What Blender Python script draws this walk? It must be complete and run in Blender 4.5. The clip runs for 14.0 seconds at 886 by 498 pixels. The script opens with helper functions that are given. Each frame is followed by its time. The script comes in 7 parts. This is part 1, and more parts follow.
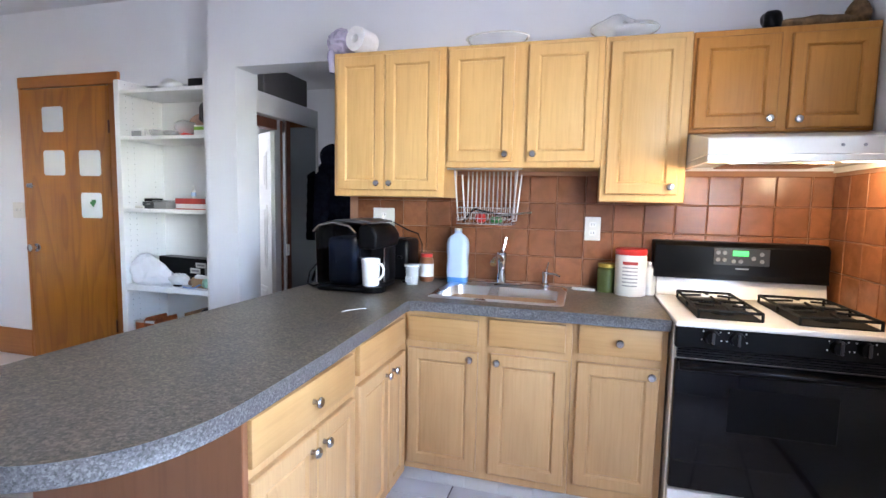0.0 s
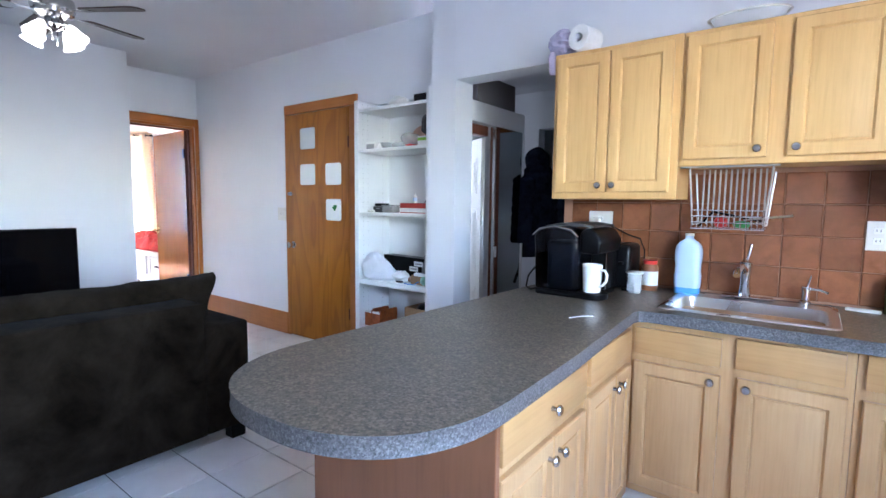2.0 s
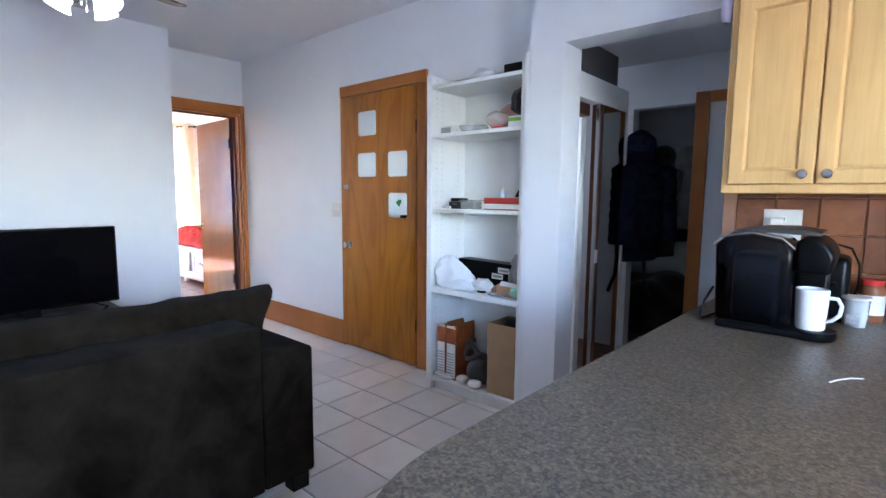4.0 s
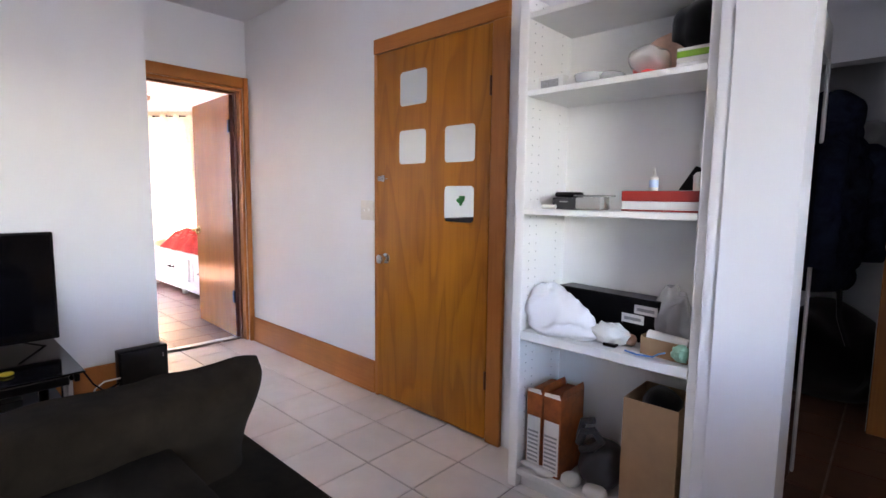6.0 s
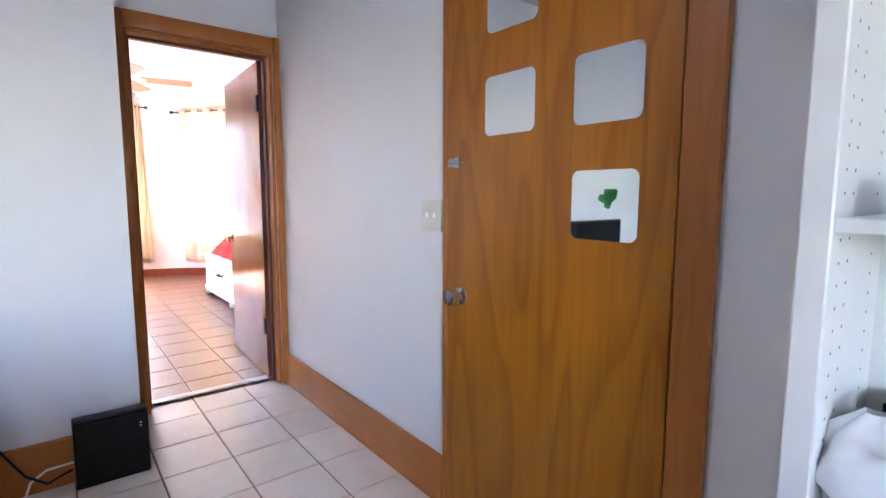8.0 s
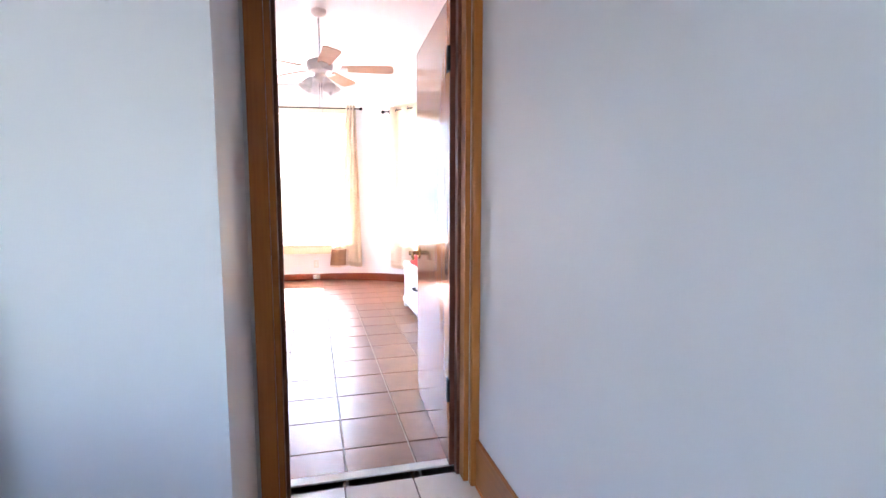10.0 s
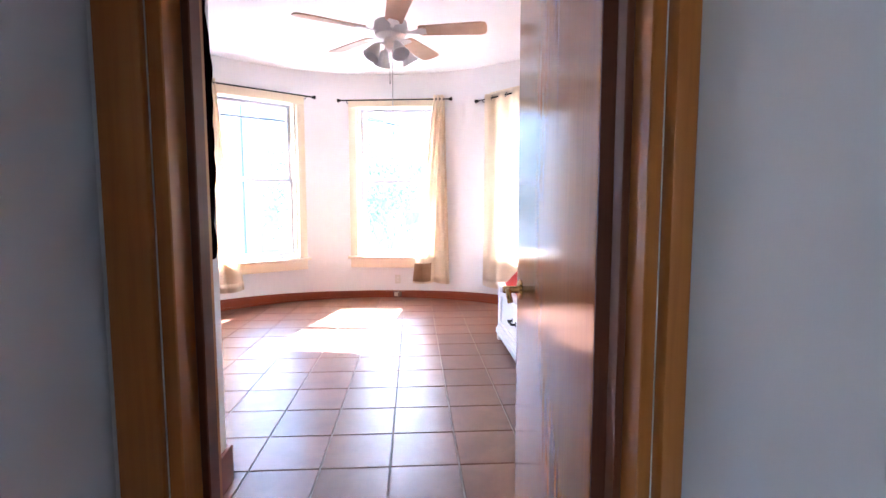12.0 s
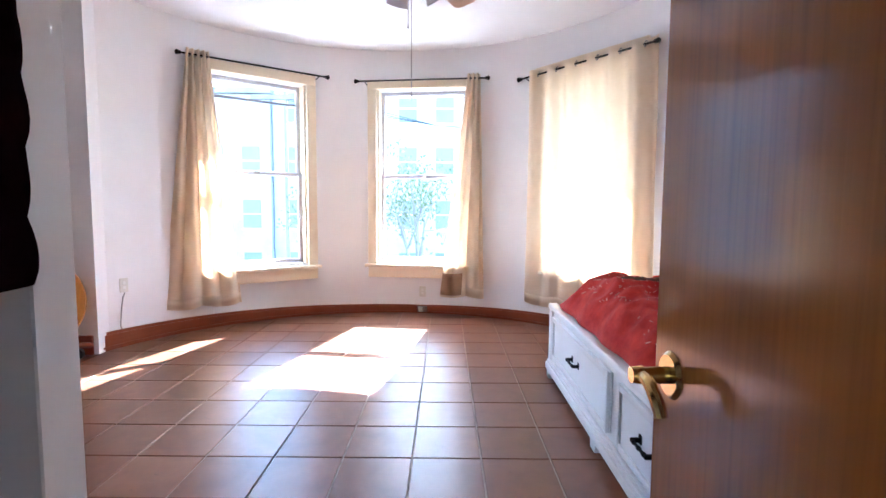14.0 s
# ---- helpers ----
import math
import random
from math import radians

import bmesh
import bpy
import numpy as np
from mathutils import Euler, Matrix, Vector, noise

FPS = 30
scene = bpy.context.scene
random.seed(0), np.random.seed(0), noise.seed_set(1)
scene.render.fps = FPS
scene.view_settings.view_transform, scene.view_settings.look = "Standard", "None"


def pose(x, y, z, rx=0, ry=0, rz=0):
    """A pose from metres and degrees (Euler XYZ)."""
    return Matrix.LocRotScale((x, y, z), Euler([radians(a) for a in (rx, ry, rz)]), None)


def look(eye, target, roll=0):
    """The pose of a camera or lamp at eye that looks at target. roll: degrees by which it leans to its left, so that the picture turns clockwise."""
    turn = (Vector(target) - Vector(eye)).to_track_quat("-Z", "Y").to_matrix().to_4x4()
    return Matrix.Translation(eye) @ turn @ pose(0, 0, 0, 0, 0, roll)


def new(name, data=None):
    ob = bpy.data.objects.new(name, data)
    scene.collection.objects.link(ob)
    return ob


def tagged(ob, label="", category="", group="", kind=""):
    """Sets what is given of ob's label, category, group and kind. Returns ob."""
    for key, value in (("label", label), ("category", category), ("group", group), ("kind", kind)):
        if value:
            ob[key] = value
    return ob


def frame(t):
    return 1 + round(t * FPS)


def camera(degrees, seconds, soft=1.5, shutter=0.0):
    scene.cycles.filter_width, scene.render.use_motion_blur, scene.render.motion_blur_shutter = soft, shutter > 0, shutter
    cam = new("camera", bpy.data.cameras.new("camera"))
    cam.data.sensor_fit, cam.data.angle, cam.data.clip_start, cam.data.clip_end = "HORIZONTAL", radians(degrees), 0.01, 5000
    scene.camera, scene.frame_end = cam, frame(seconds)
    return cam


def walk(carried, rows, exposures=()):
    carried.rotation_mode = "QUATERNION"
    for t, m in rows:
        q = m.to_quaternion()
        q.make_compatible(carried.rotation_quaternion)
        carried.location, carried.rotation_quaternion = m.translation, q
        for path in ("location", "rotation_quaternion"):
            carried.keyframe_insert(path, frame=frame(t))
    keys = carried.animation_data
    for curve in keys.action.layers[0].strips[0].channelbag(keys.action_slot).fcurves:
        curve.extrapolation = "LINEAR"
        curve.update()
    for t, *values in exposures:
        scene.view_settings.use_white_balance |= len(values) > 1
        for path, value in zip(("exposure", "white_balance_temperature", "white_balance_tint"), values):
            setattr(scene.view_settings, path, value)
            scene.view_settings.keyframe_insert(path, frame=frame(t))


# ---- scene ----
cam = camera(84.0, 14.0)

PATH = [
    (0.0, (0.020, 0.045, 1.260), (-0.795, 2.918, 0.979), 1.14),
    (0.5, (-0.042, 0.016, 1.250), (-1.134, 2.798, 0.982), 0.98),
    (1.0, (-0.083, 0.004, 1.250), (-1.465, 2.654, 0.984), 0.84),
    (1.5, (-0.092, -0.007, 1.266), (-1.729, 2.491, 0.982), 0.51),
    (2.0, (-0.133, -0.001, 1.261), (-1.932, 2.383, 0.979), 0.59),
    (2.5, (-0.218, 0.027, 1.263), (-2.095, 2.350, 0.975), 0.66),
    (3.0, (-0.356, 0.097, 1.276), (-2.265, 2.392, 0.972), 0.57),
    (3.5, (-0.537, 0.166, 1.279), (-2.465, 2.440, 0.954), 0.45),
    (5.8, (-1.666, 0.811, 1.228), (-3.698, 2.995, 0.910), 0.67),
    (6.0, (-1.756, 0.893, 1.228), (-3.781, 3.083, 0.909), 0.69),
    (6.5, (-1.973, 1.073, 1.223), (-3.984, 3.275, 0.903), 0.84),
    (7.0, (-2.210, 1.291, 1.225), (-4.223, 3.492, 0.899), 0.74),
    (7.5, (-2.414, 1.482, 1.210), (-4.471, 3.643, 0.892), 0.58),
    (8.0, (-2.652, 1.660, 1.216), (-4.986, 3.517, 0.888), 0.13),
    (8.5, (-2.901, 1.787, 1.207), (-5.511, 3.230, 0.886), -0.18),
    (9.0, (-3.199, 1.925, 1.211), (-5.942, 3.097, 0.891), -0.02),
    (11.5, (-4.676, 2.349, 1.191), (-7.651, 2.626, 0.916), -0.20),
    (12.0, (-4.951, 2.380, 1.179), (-7.935, 2.555, 0.913), -0.08),
    (12.5, (-5.205, 2.404, 1.166), (-8.190, 2.539, 0.901), 0.29),
    (13.0, (-5.458, 2.408, 1.146), (-8.445, 2.513, 0.887), 0.22),
    (13.5, (-5.698, 2.407, 1.137), (-8.687, 2.468, 0.886), 0.40),
    (14.0, (-5.915, 2.409, 1.130), (-8.905, 2.396, 0.889), 0.36),
]
EXPOSURES = [(0.0, 5.98, 6500, 18), (1.5, 5.98, 5950, 16), (3.0, 5.98, 5650, 14), (5.0, 5.95, 6300, 19), (6.5, 5.9, 6900, 26), (7.5, 5.9, 6500, 24), (9.2, 5.75, 5650, 16), (11.3, 5.4, 6100, 19), (12.0, 4.9, 5500, 16), (13.0, 4.55, 4950, 8), (14.0, 4.3, 5250, 8)]
walk(cam, [(t, look(e, g, r)) for t, e, g, r in PATH], EXPOSURES)

# world, sun and large lights
world = bpy.data.worlds.new("sky")
scene.world = world
world.use_nodes = True
wn, wl = world.node_tree.nodes, world.node_tree.links
sky = wn.new("ShaderNodeTexSky")
sky.sky_type = 'NISHITA'
sky.sun_disc = False
sky.sun_elevation = radians(41)
sky.sun_rotation = radians(-76)
wl.new(sky.outputs[0], wn["Background"].inputs[0])
wn["Background"].inputs[1].default_value = 0.15

sun = new("sun", bpy.data.lights.new("sun", 'SUN'))
sun.data.energy, sun.data.angle, sun.data.color = 5.0, radians(0.5), (1.0, 0.98, 0.95)
sun.matrix_world = look((-19, 5, 9), (-19 + 1.12, 5 - 0.29, 8))


def area_lamp(name, eye, target, sx, sy, watts, colour):
    ob = new(name, bpy.data.lights.new(name, 'AREA'))
    ob.data.shape, ob.data.size, ob.data.size_y = 'RECTANGLE', sx, sy
    ob.data.energy, ob.data.color = watts, colour
    ob.matrix_world = look(eye, target)
    return ob


DAY = (0.86, 0.92, 1.0)
area_lamp("daylight_kitchen_window", (1.10, 0.22, 1.52), (0, 0.22, 1.50), 1.15, 1.05, 0.45, DAY)
fan_light = new("fan_lamp", bpy.data.lights.new("fan_lamp", 'SPOT'))
fan_light.data.energy, fan_light.data.color, fan_light.data.shadow_soft_size = 0.22, (1.0, 0.96, 0.92), 0.07
fan_light.data.spot_size, fan_light.data.spot_blend = radians(168), 0.35
fan_light.matrix_world = look((-3.78, 1.01, 2.19), (-3.78, 1.0101, 0))

# ---- small tools ----


def thing(name, at, label, category, group="", kind=""):
    ob = new(name)
    ob.location = at
    ob.empty_display_size = 0.1
    bpy.context.view_layer.update()
    return tagged(ob, label, category, group, kind)


def origin(ob):
    p = Vector((0, 0, 0))
    while ob is not None:
        p += ob.location
        ob = ob.parent
    return p


def finish(name, bm, material, smooth=True):
    bmesh.ops.recalc_face_normals(bm, faces=bm.faces[:])
    me = bpy.data.meshes.new(name)
    bm.to_mesh(me)
    bm.free()
    for m in (material if isinstance(material, (list, tuple)) else [material]):
        me.materials.append(m)
    if smooth:
        me.polygons.foreach_set("use_smooth", [True] * len(me.polygons))
        me.set_sharp_from_angle(angle=radians(35))
    return me


def part(name, bm, material, parent, label="", smooth=True):
    """One mesh, built in world coordinates, as a child of parent."""
    bmesh.ops.translate(bm, verts=bm.verts[:], vec=-origin(parent))
    ob = new(name, finish(name, bm, material, smooth))
    ob.parent = parent
    return tagged(ob, label)


def single(name, bm, material, label, category, group="", kind="", at=None, smooth=True):
    """A thing that is one mesh."""
    if at is None:
        xs = [v.co for v in bm.verts]
        at = Vector((sum(v.x for v in xs) / len(xs), sum(v.y for v in xs) / len(xs), min(v.z for v in xs)))
    at = Vector(at)
    bmesh.ops.translate(bm, verts=bm.verts[:], vec=-at)
    ob = new(name, finish(name, bm, material, smooth))
    ob.location = at
    return tagged(ob, label, category, group, kind)


def B(x0, x1, y0, y1, z0, z1, bev=0.0, seg=1, bm=None):
    """A box, its edges rounded by bev."""
    t = bmesh.new()
    r = bmesh.ops.create_cube(t, size=1)
    for v in r["verts"]:
        v.co = Vector(((x0 + x1) / 2 + v.co.x * (x1 - x0), (y0 + y1) / 2 + v.co.y * (y1 - y0), (z0 + z1) / 2 + v.co.z * (z1 - z0)))
    if bev:
        bmesh.ops.bevel(t, geom=t.edges[:], offset=bev, segments=seg, affect='EDGES', profile=0.5)
    return join(bm, t)


def join(bm, t):
    if bm is None:
        return t
    me = bpy.data.meshes.new("tmp")
    t.to_mesh(me)
    t.free()
    bm.from_mesh(me)
    bpy.data.meshes.remove(me)
    return bm


def C(p0, p1, r0, r1=None, seg=20, bm=None, caps=True):
    """A cylinder or cone from p0 to p1."""
    p0, p1 = Vector(p0), Vector(p1)
    t = bmesh.new()
    d = p1 - p0
    bmesh.ops.create_cone(t, cap_ends=caps, segments=seg, radius1=r0, radius2=r0 if r1 is None else r1, depth=d.length)
    t.transform(Matrix.Translation((p0 + p1) / 2) @ d.to_track_quat("Z", "Y").to_matrix().to_4x4())
    return join(bm, t)


def L(profile, at, seg=24, bm=None, tilt=None):
    """A turned shape: (radius, height) from bottom to top."""
    t = bmesh.new()
    rings = []
    for r, z in profile:
        if r < 1e-5:
            rings.append([t.verts.new((0, 0, z))])
        else:
            rings.append([t.verts.new((r * math.cos(2 * math.pi * k / seg), r * math.sin(2 * math.pi * k / seg), z)) for k in range(seg)])
    for a, b in zip(rings, rings[1:]):
        for k in range(seg):
            vs = [a[k % len(a)], a[(k + 1) % len(a)], b[(k + 1) % len(b)], b[k % len(b)]]
            vs = list(dict.fromkeys(vs))
            if len(vs) > 2:
                t.faces.new(vs)
    t.transform(Matrix.Translation(at) @ (tilt if tilt is not None else Matrix()))
    return join(bm, t)


def W(points, r, seg=8, bm=None):
    """A rod or cable swept along points."""
    pts = [Vector(p) for p in points]
    t = bmesh.new()
    rings = []
    side = None
    for i, p in enumerate(pts):
        d = (pts[min(i + 1, len(pts) - 1)] - pts[max(i - 1, 0)]).normalized()
        if side is None:
            side = d.orthogonal().normalized()
        side = (side - d * side.dot(d)).normalized()
        up = d.cross(side)
        rings.append([t.verts.new(p + (side * math.cos(2 * math.pi * k / seg) + up * math.sin(2 * math.pi * k / seg)) * r) for k in range(seg)])
    for a, b in zip(rings, rings[1:]):
        for k in range(seg):
            t.faces.new((a[k], a[(k + 1) % seg], b[(k + 1) % seg], b[k]))
    t.faces.new(rings[0][::-1])
    t.faces.new(rings[-1])
    return join(bm, t)


def G(nu, nv, fn, bm=None, close_u=False):
    """A surface fn(u, v) with u and v from 0 to 1."""
    t = bmesh.new()
    g = [[t.verts.new(fn(i / nu, j / nv)) for j in range(nv + 1)] for i in range(nu if close_u else nu + 1)]
    for i in range(nu):
        for j in range(nv):
            a, b = g[i], g[(i + 1) % len(g)]
            t.faces.new((a[j], b[j], b[j + 1], a[j + 1]))
    return join(bm, t)


def prism(poly, axis, a, b, bm=None, bev=0.0, seg=1):
    """A polygon pushed along an axis from a to b; poly in the two other axes, in x, y, z order."""
    t = bmesh.new()

    def p3(p, h):
        return {"x": (h, p[0], p[1]), "y": (p[0], h, p[1]), "z": (p[0], p[1], h)}[axis]
    lo, hi = [t.verts.new(p3(p, a)) for p in poly], [t.verts.new(p3(p, b)) for p in poly]
    t.faces.new(lo[::-1])
    t.faces.new(hi)
    for k in range(len(poly)):
        j = (k + 1) % len(poly)
        t.faces.new((lo[k], lo[j], hi[j], hi[k]))
    bmesh.ops.recalc_face_normals(t, faces=t.faces[:])
    if bev:
        bmesh.ops.bevel(t, geom=t.edges[:], offset=bev, segments=seg, affect='EDGES', profile=0.5)
    return join(bm, t)


def soften(ob, width, segments=2):
    m = ob.modifiers.new("soft", 'BEVEL')
    m.width, m.segments, m.limit_method = width, segments, 'ANGLE'
    return ob


def thick(ob, d):
    m = ob.modifiers.new("thick", 'SOLIDIFY')
    m.thickness, m.offset = d, 0
    return ob


def blob(x0, x1, y0, y1, z0, z1, power=2.6, lump=0.0, freq=6.0, nu=36, nv=24, seed=0.0, bm=None, ridge=0.0):
    """A soft, lumpy, cushion-like body that fills a box."""
    def fn(u, v):
        a, b = 2 * math.pi * u, math.pi * (v - 0.5)
        def s(c):
            return math.copysign(abs(c) ** (2 / power), c)
        x, y, z = s(math.cos(a)) * s(math.cos(b)), s(math.sin(a)) * s(math.cos(b)), s(math.sin(b))
        p = Vector(((x0 + x1) / 2 + x * (x1 - x0) / 2, (y0 + y1) / 2 + y * (y1 - y0) / 2, (z0 + z1) / 2 + z * (z1 - z0) / 2))
        if lump or ridge:
            q = p * freq + Vector((seed, seed * 1.7, 0))
            n = noise.noise(q) * lump
            if ridge:
                n += ridge * (0.5 - abs(noise.noise(q * 1.3)) * 2.2) + ridge * 0.5 * (0.5 - abs(noise.noise(q * 3.1)) * 2.2)
            c = Vector(((x0 + x1) / 2, (y0 + y1) / 2, (z0 + z1) / 2))
            p += (p - c).normalized() * n
            p.z = max(p.z, z0)
        return p
    t = G(nu, nv, fn, None, True)
    bmesh.ops.remove_doubles(t, verts=t.verts[:], dist=1e-5)
    return join(bm, t)


# ---- materials ----


def ramp(nt, pairs, interp='LINEAR'):
    r = nt.nodes.new("ShaderNodeValToRGB")
    r.color_ramp.interpolation = interp
    els = r.color_ramp.elements
    while len(els) < len(pairs):
        els.new(0.5)
    for e, (p, c) in zip(els, pairs):
        e.position, e.color = p, (*c, 1)
    return r


def coords(nt, scale, rotate=(0, 0, 0)):
    tc, mp = nt.nodes.new("ShaderNodeTexCoord"), nt.nodes.new("ShaderNodeMapping")
    mp.inputs["Scale"].default_value = scale
    mp.inputs["Rotation"].default_value = [radians(a) for a in rotate]
    nt.links.new(tc.outputs["Object"], mp.inputs[0])
    return mp.outputs[0]


def noise_node(nt, vec, scale, detail=4.0, distortion=0.0, rough=0.55):
    n = nt.nodes.new("ShaderNodeTexNoise")
    n.inputs["Scale"].default_value, n.inputs["Detail"].default_value = scale, detail
    n.inputs["Distortion"].default_value, n.inputs["Roughness"].default_value = distortion, rough
    nt.links.new(vec, n.inputs["Vector"])
    return n.outputs["Fac"]


def mixc(nt, fac, a, b, mode='MIX'):
    m = nt.nodes.new("ShaderNodeMix")
    m.data_type, m.blend_type = 'RGBA', mode
    for sock, val in ((m.inputs["Factor"], fac), (m.inputs[6], a), (m.inputs[7], b)):
        if isinstance(val, (int, float)):
            sock.default_value = val
        elif isinstance(val, tuple):
            sock.default_value = (*val, 1)
        else:
            nt.links.new(val, sock)
    return m.outputs[2]


def bumped(nt, bsdf, height, strength, distance=0.002):
    b = nt.nodes.new("ShaderNodeBump")
    b.inputs["Strength"].default_value, b.inputs["Distance"].default_value = strength, distance
    nt.links.new(height, b.inputs["Height"])
    nt.links.new(b.outputs[0], bsdf.inputs["Normal"])


def base(name, rough=0.5, metal=0.0, coat=0.0):
    m = bpy.data.materials.new(name)
    m.use_nodes = True
    b = m.node_tree.nodes["Principled BSDF"]
    b.inputs["Roughness"].default_value, b.inputs["Metallic"].default_value = rough, metal
    b.inputs["Coat Weight"].default_value = coat
    return m, m.node_tree, b


def plain(name, c, rough=0.5, metal=0.0, vary=0.12, scale=6.0, fine=60.0, bump=0.1, coat=0.0, dirt=0.0, dirt_c=(0.2, 0.16, 0.1), gloss=0.5):
    """A painted, moulded or cast surface: soft large blotches, fine grain, a little relief."""
    m, nt, b = base(name, rough, metal, coat)
    b.inputs["Specular IOR Level"].default_value = gloss
    v = coords(nt, (1, 1, 1))
    big, small = noise_node(nt, v, scale, 3), noise_node(nt, v, fine, 4)
    lo, hi = tuple(x * (1 - vary) for x in c), tuple(min(1, x * (1 + vary * 0.6)) for x in c)
    col = ramp(nt, ((0.3, lo), (0.7, hi)))
    nt.links.new(big, col.inputs[0])
    out = mixc(nt, 0.25 * min(1, vary * 5), col.outputs[0], mixc(nt, small, lo, hi))
    if dirt:
        mask = ramp(nt, ((0.56, (0, 0, 0)), (0.74, (dirt, dirt, dirt))))
        nt.links.new(noise_node(nt, v, scale * 1.7, 8, 0.6, 0.7), mask.inputs[0])
        out = mixc(nt, mask.outputs[0], out, dirt_c)
    nt.links.new(out, b.inputs["Base Color"])
    rr = nt.nodes.new("ShaderNodeMapRange")
    rr.inputs["To Min"].default_value, rr.inputs["To Max"].default_value = max(0.02, rough * 0.85), min(1, rough * 1.15)
    nt.links.new(big, rr.inputs["Value"])
    nt.links.new(rr.outputs[0], b.inputs["Roughness"])
    if bump:
        bumped(nt, b, small, bump, 0.0015)
    return m


def wood(name, dark, mid, light, grain=(26, 26, 1.6), rough=0.35, bands=0.0, band_scale=(2.2, 2.2, 0.34), blotch=0.35, coat=0.0, lines=1.0):
    """Wood with long grain and, with bands, the arched figure of flat-cut veneer."""
    m, nt, b = base(name, rough, 0, coat)
    g = noise_node(nt, coords(nt, grain), 3.0, 6, 0.4, 0.6)
    big = noise_node(nt, coords(nt, (2.2, 2.2, 0.9)), 1.6, 3)
    col = ramp(nt, ((0.28, dark), (0.5, mid), (0.74, light)))
    nt.links.new(g, col.inputs[0])
    out = mixc(nt, 0.45 * lines, mid, col.outputs[0])
    bl = ramp(nt, ((0.3, tuple(x * (1 - blotch) for x in mid)), (0.7, light)))
    nt.links.new(big, bl.inputs[0])
    out = mixc(nt, 0.42, out, bl.outputs[0])
    if bands:
        n = noise_node(nt, coords(nt, band_scale), 1.5, 1.5, 0.2)
        mul = nt.nodes.new("ShaderNodeMath")
        mul.operation = 'MULTIPLY'
        mul.inputs[1].default_value = bands
        nt.links.new(n, mul.inputs[0])
        fr = nt.nodes.new("ShaderNodeMath")
        fr.operation = 'FRACT'
        nt.links.new(mul.outputs[0], fr.inputs[0])
        br = ramp(nt, ((0.0, (0.36, 0.36, 0.36)), (0.10, (0.0, 0.0, 0.0)), (0.55, (0.0, 0.0, 0.0)), (1.0, (0.36, 0.36, 0.36))))
        nt.links.new(fr.outputs[0], br.inputs[0])
        out = mixc(nt, br.outputs[0], out, dark)
    nt.links.new(out, b.inputs["Base Color"])
    b.inputs["Specular IOR Level"].default_value = 0.32
    bumped(nt, b, g, 0.06, 0.001)
    return m


def speckled(name, cols, scale, rough):
    """Laminate with small flecks."""
    m, nt, b = base(name, rough)
    v = coords(nt, (1, 1, 1))
    vo = nt.nodes.new("ShaderNodeTexVoronoi")
    vo.inputs["Scale"].default_value = scale
    nt.links.new(v, vo.inputs["Vector"])
    sep = nt.nodes.new("ShaderNodeSeparateColor")
    nt.links.new(vo.outputs["Color"], sep.inputs[0])
    r = ramp(nt, tuple((i / (len(cols) - 1) * 0.9, c) for i, c in enumerate(cols)), 'LINEAR')
    nt.links.new(sep.outputs[0], r.inputs[0])
    fine = ramp(nt, ((0.35, cols[0]), (0.65, cols[-1])))
    nt.links.new(noise_node(nt, v, scale * 0.55, 5, 0, 0.7), fine.inputs[0])
    out = mixc(nt, 0.5, r.outputs[0], fine.outputs[0])
    big = ramp(nt, ((0.3, (0.85, 0.85, 0.85)), (0.7, (1.1, 1.08, 1.05))))
    nt.links.new(noise_node(nt, v, 5, 3), big.inputs[0])
    out = mixc(nt, 1.0, out, big.outputs[0], 'MULTIPLY')
    nt.links.new(out, b.inputs["Base Color"])
    rr = nt.nodes.new("ShaderNodeMapRange")
    rr.inputs["To Min"].default_value, rr.inputs["To Max"].default_value = rough * 0.93, rough * 1.07
    nt.links.new(noise_node(nt, v, 9, 5), rr.inputs["Value"])
    nt.links.new(rr.outputs[0], b.inputs["Roughness"])
    return m


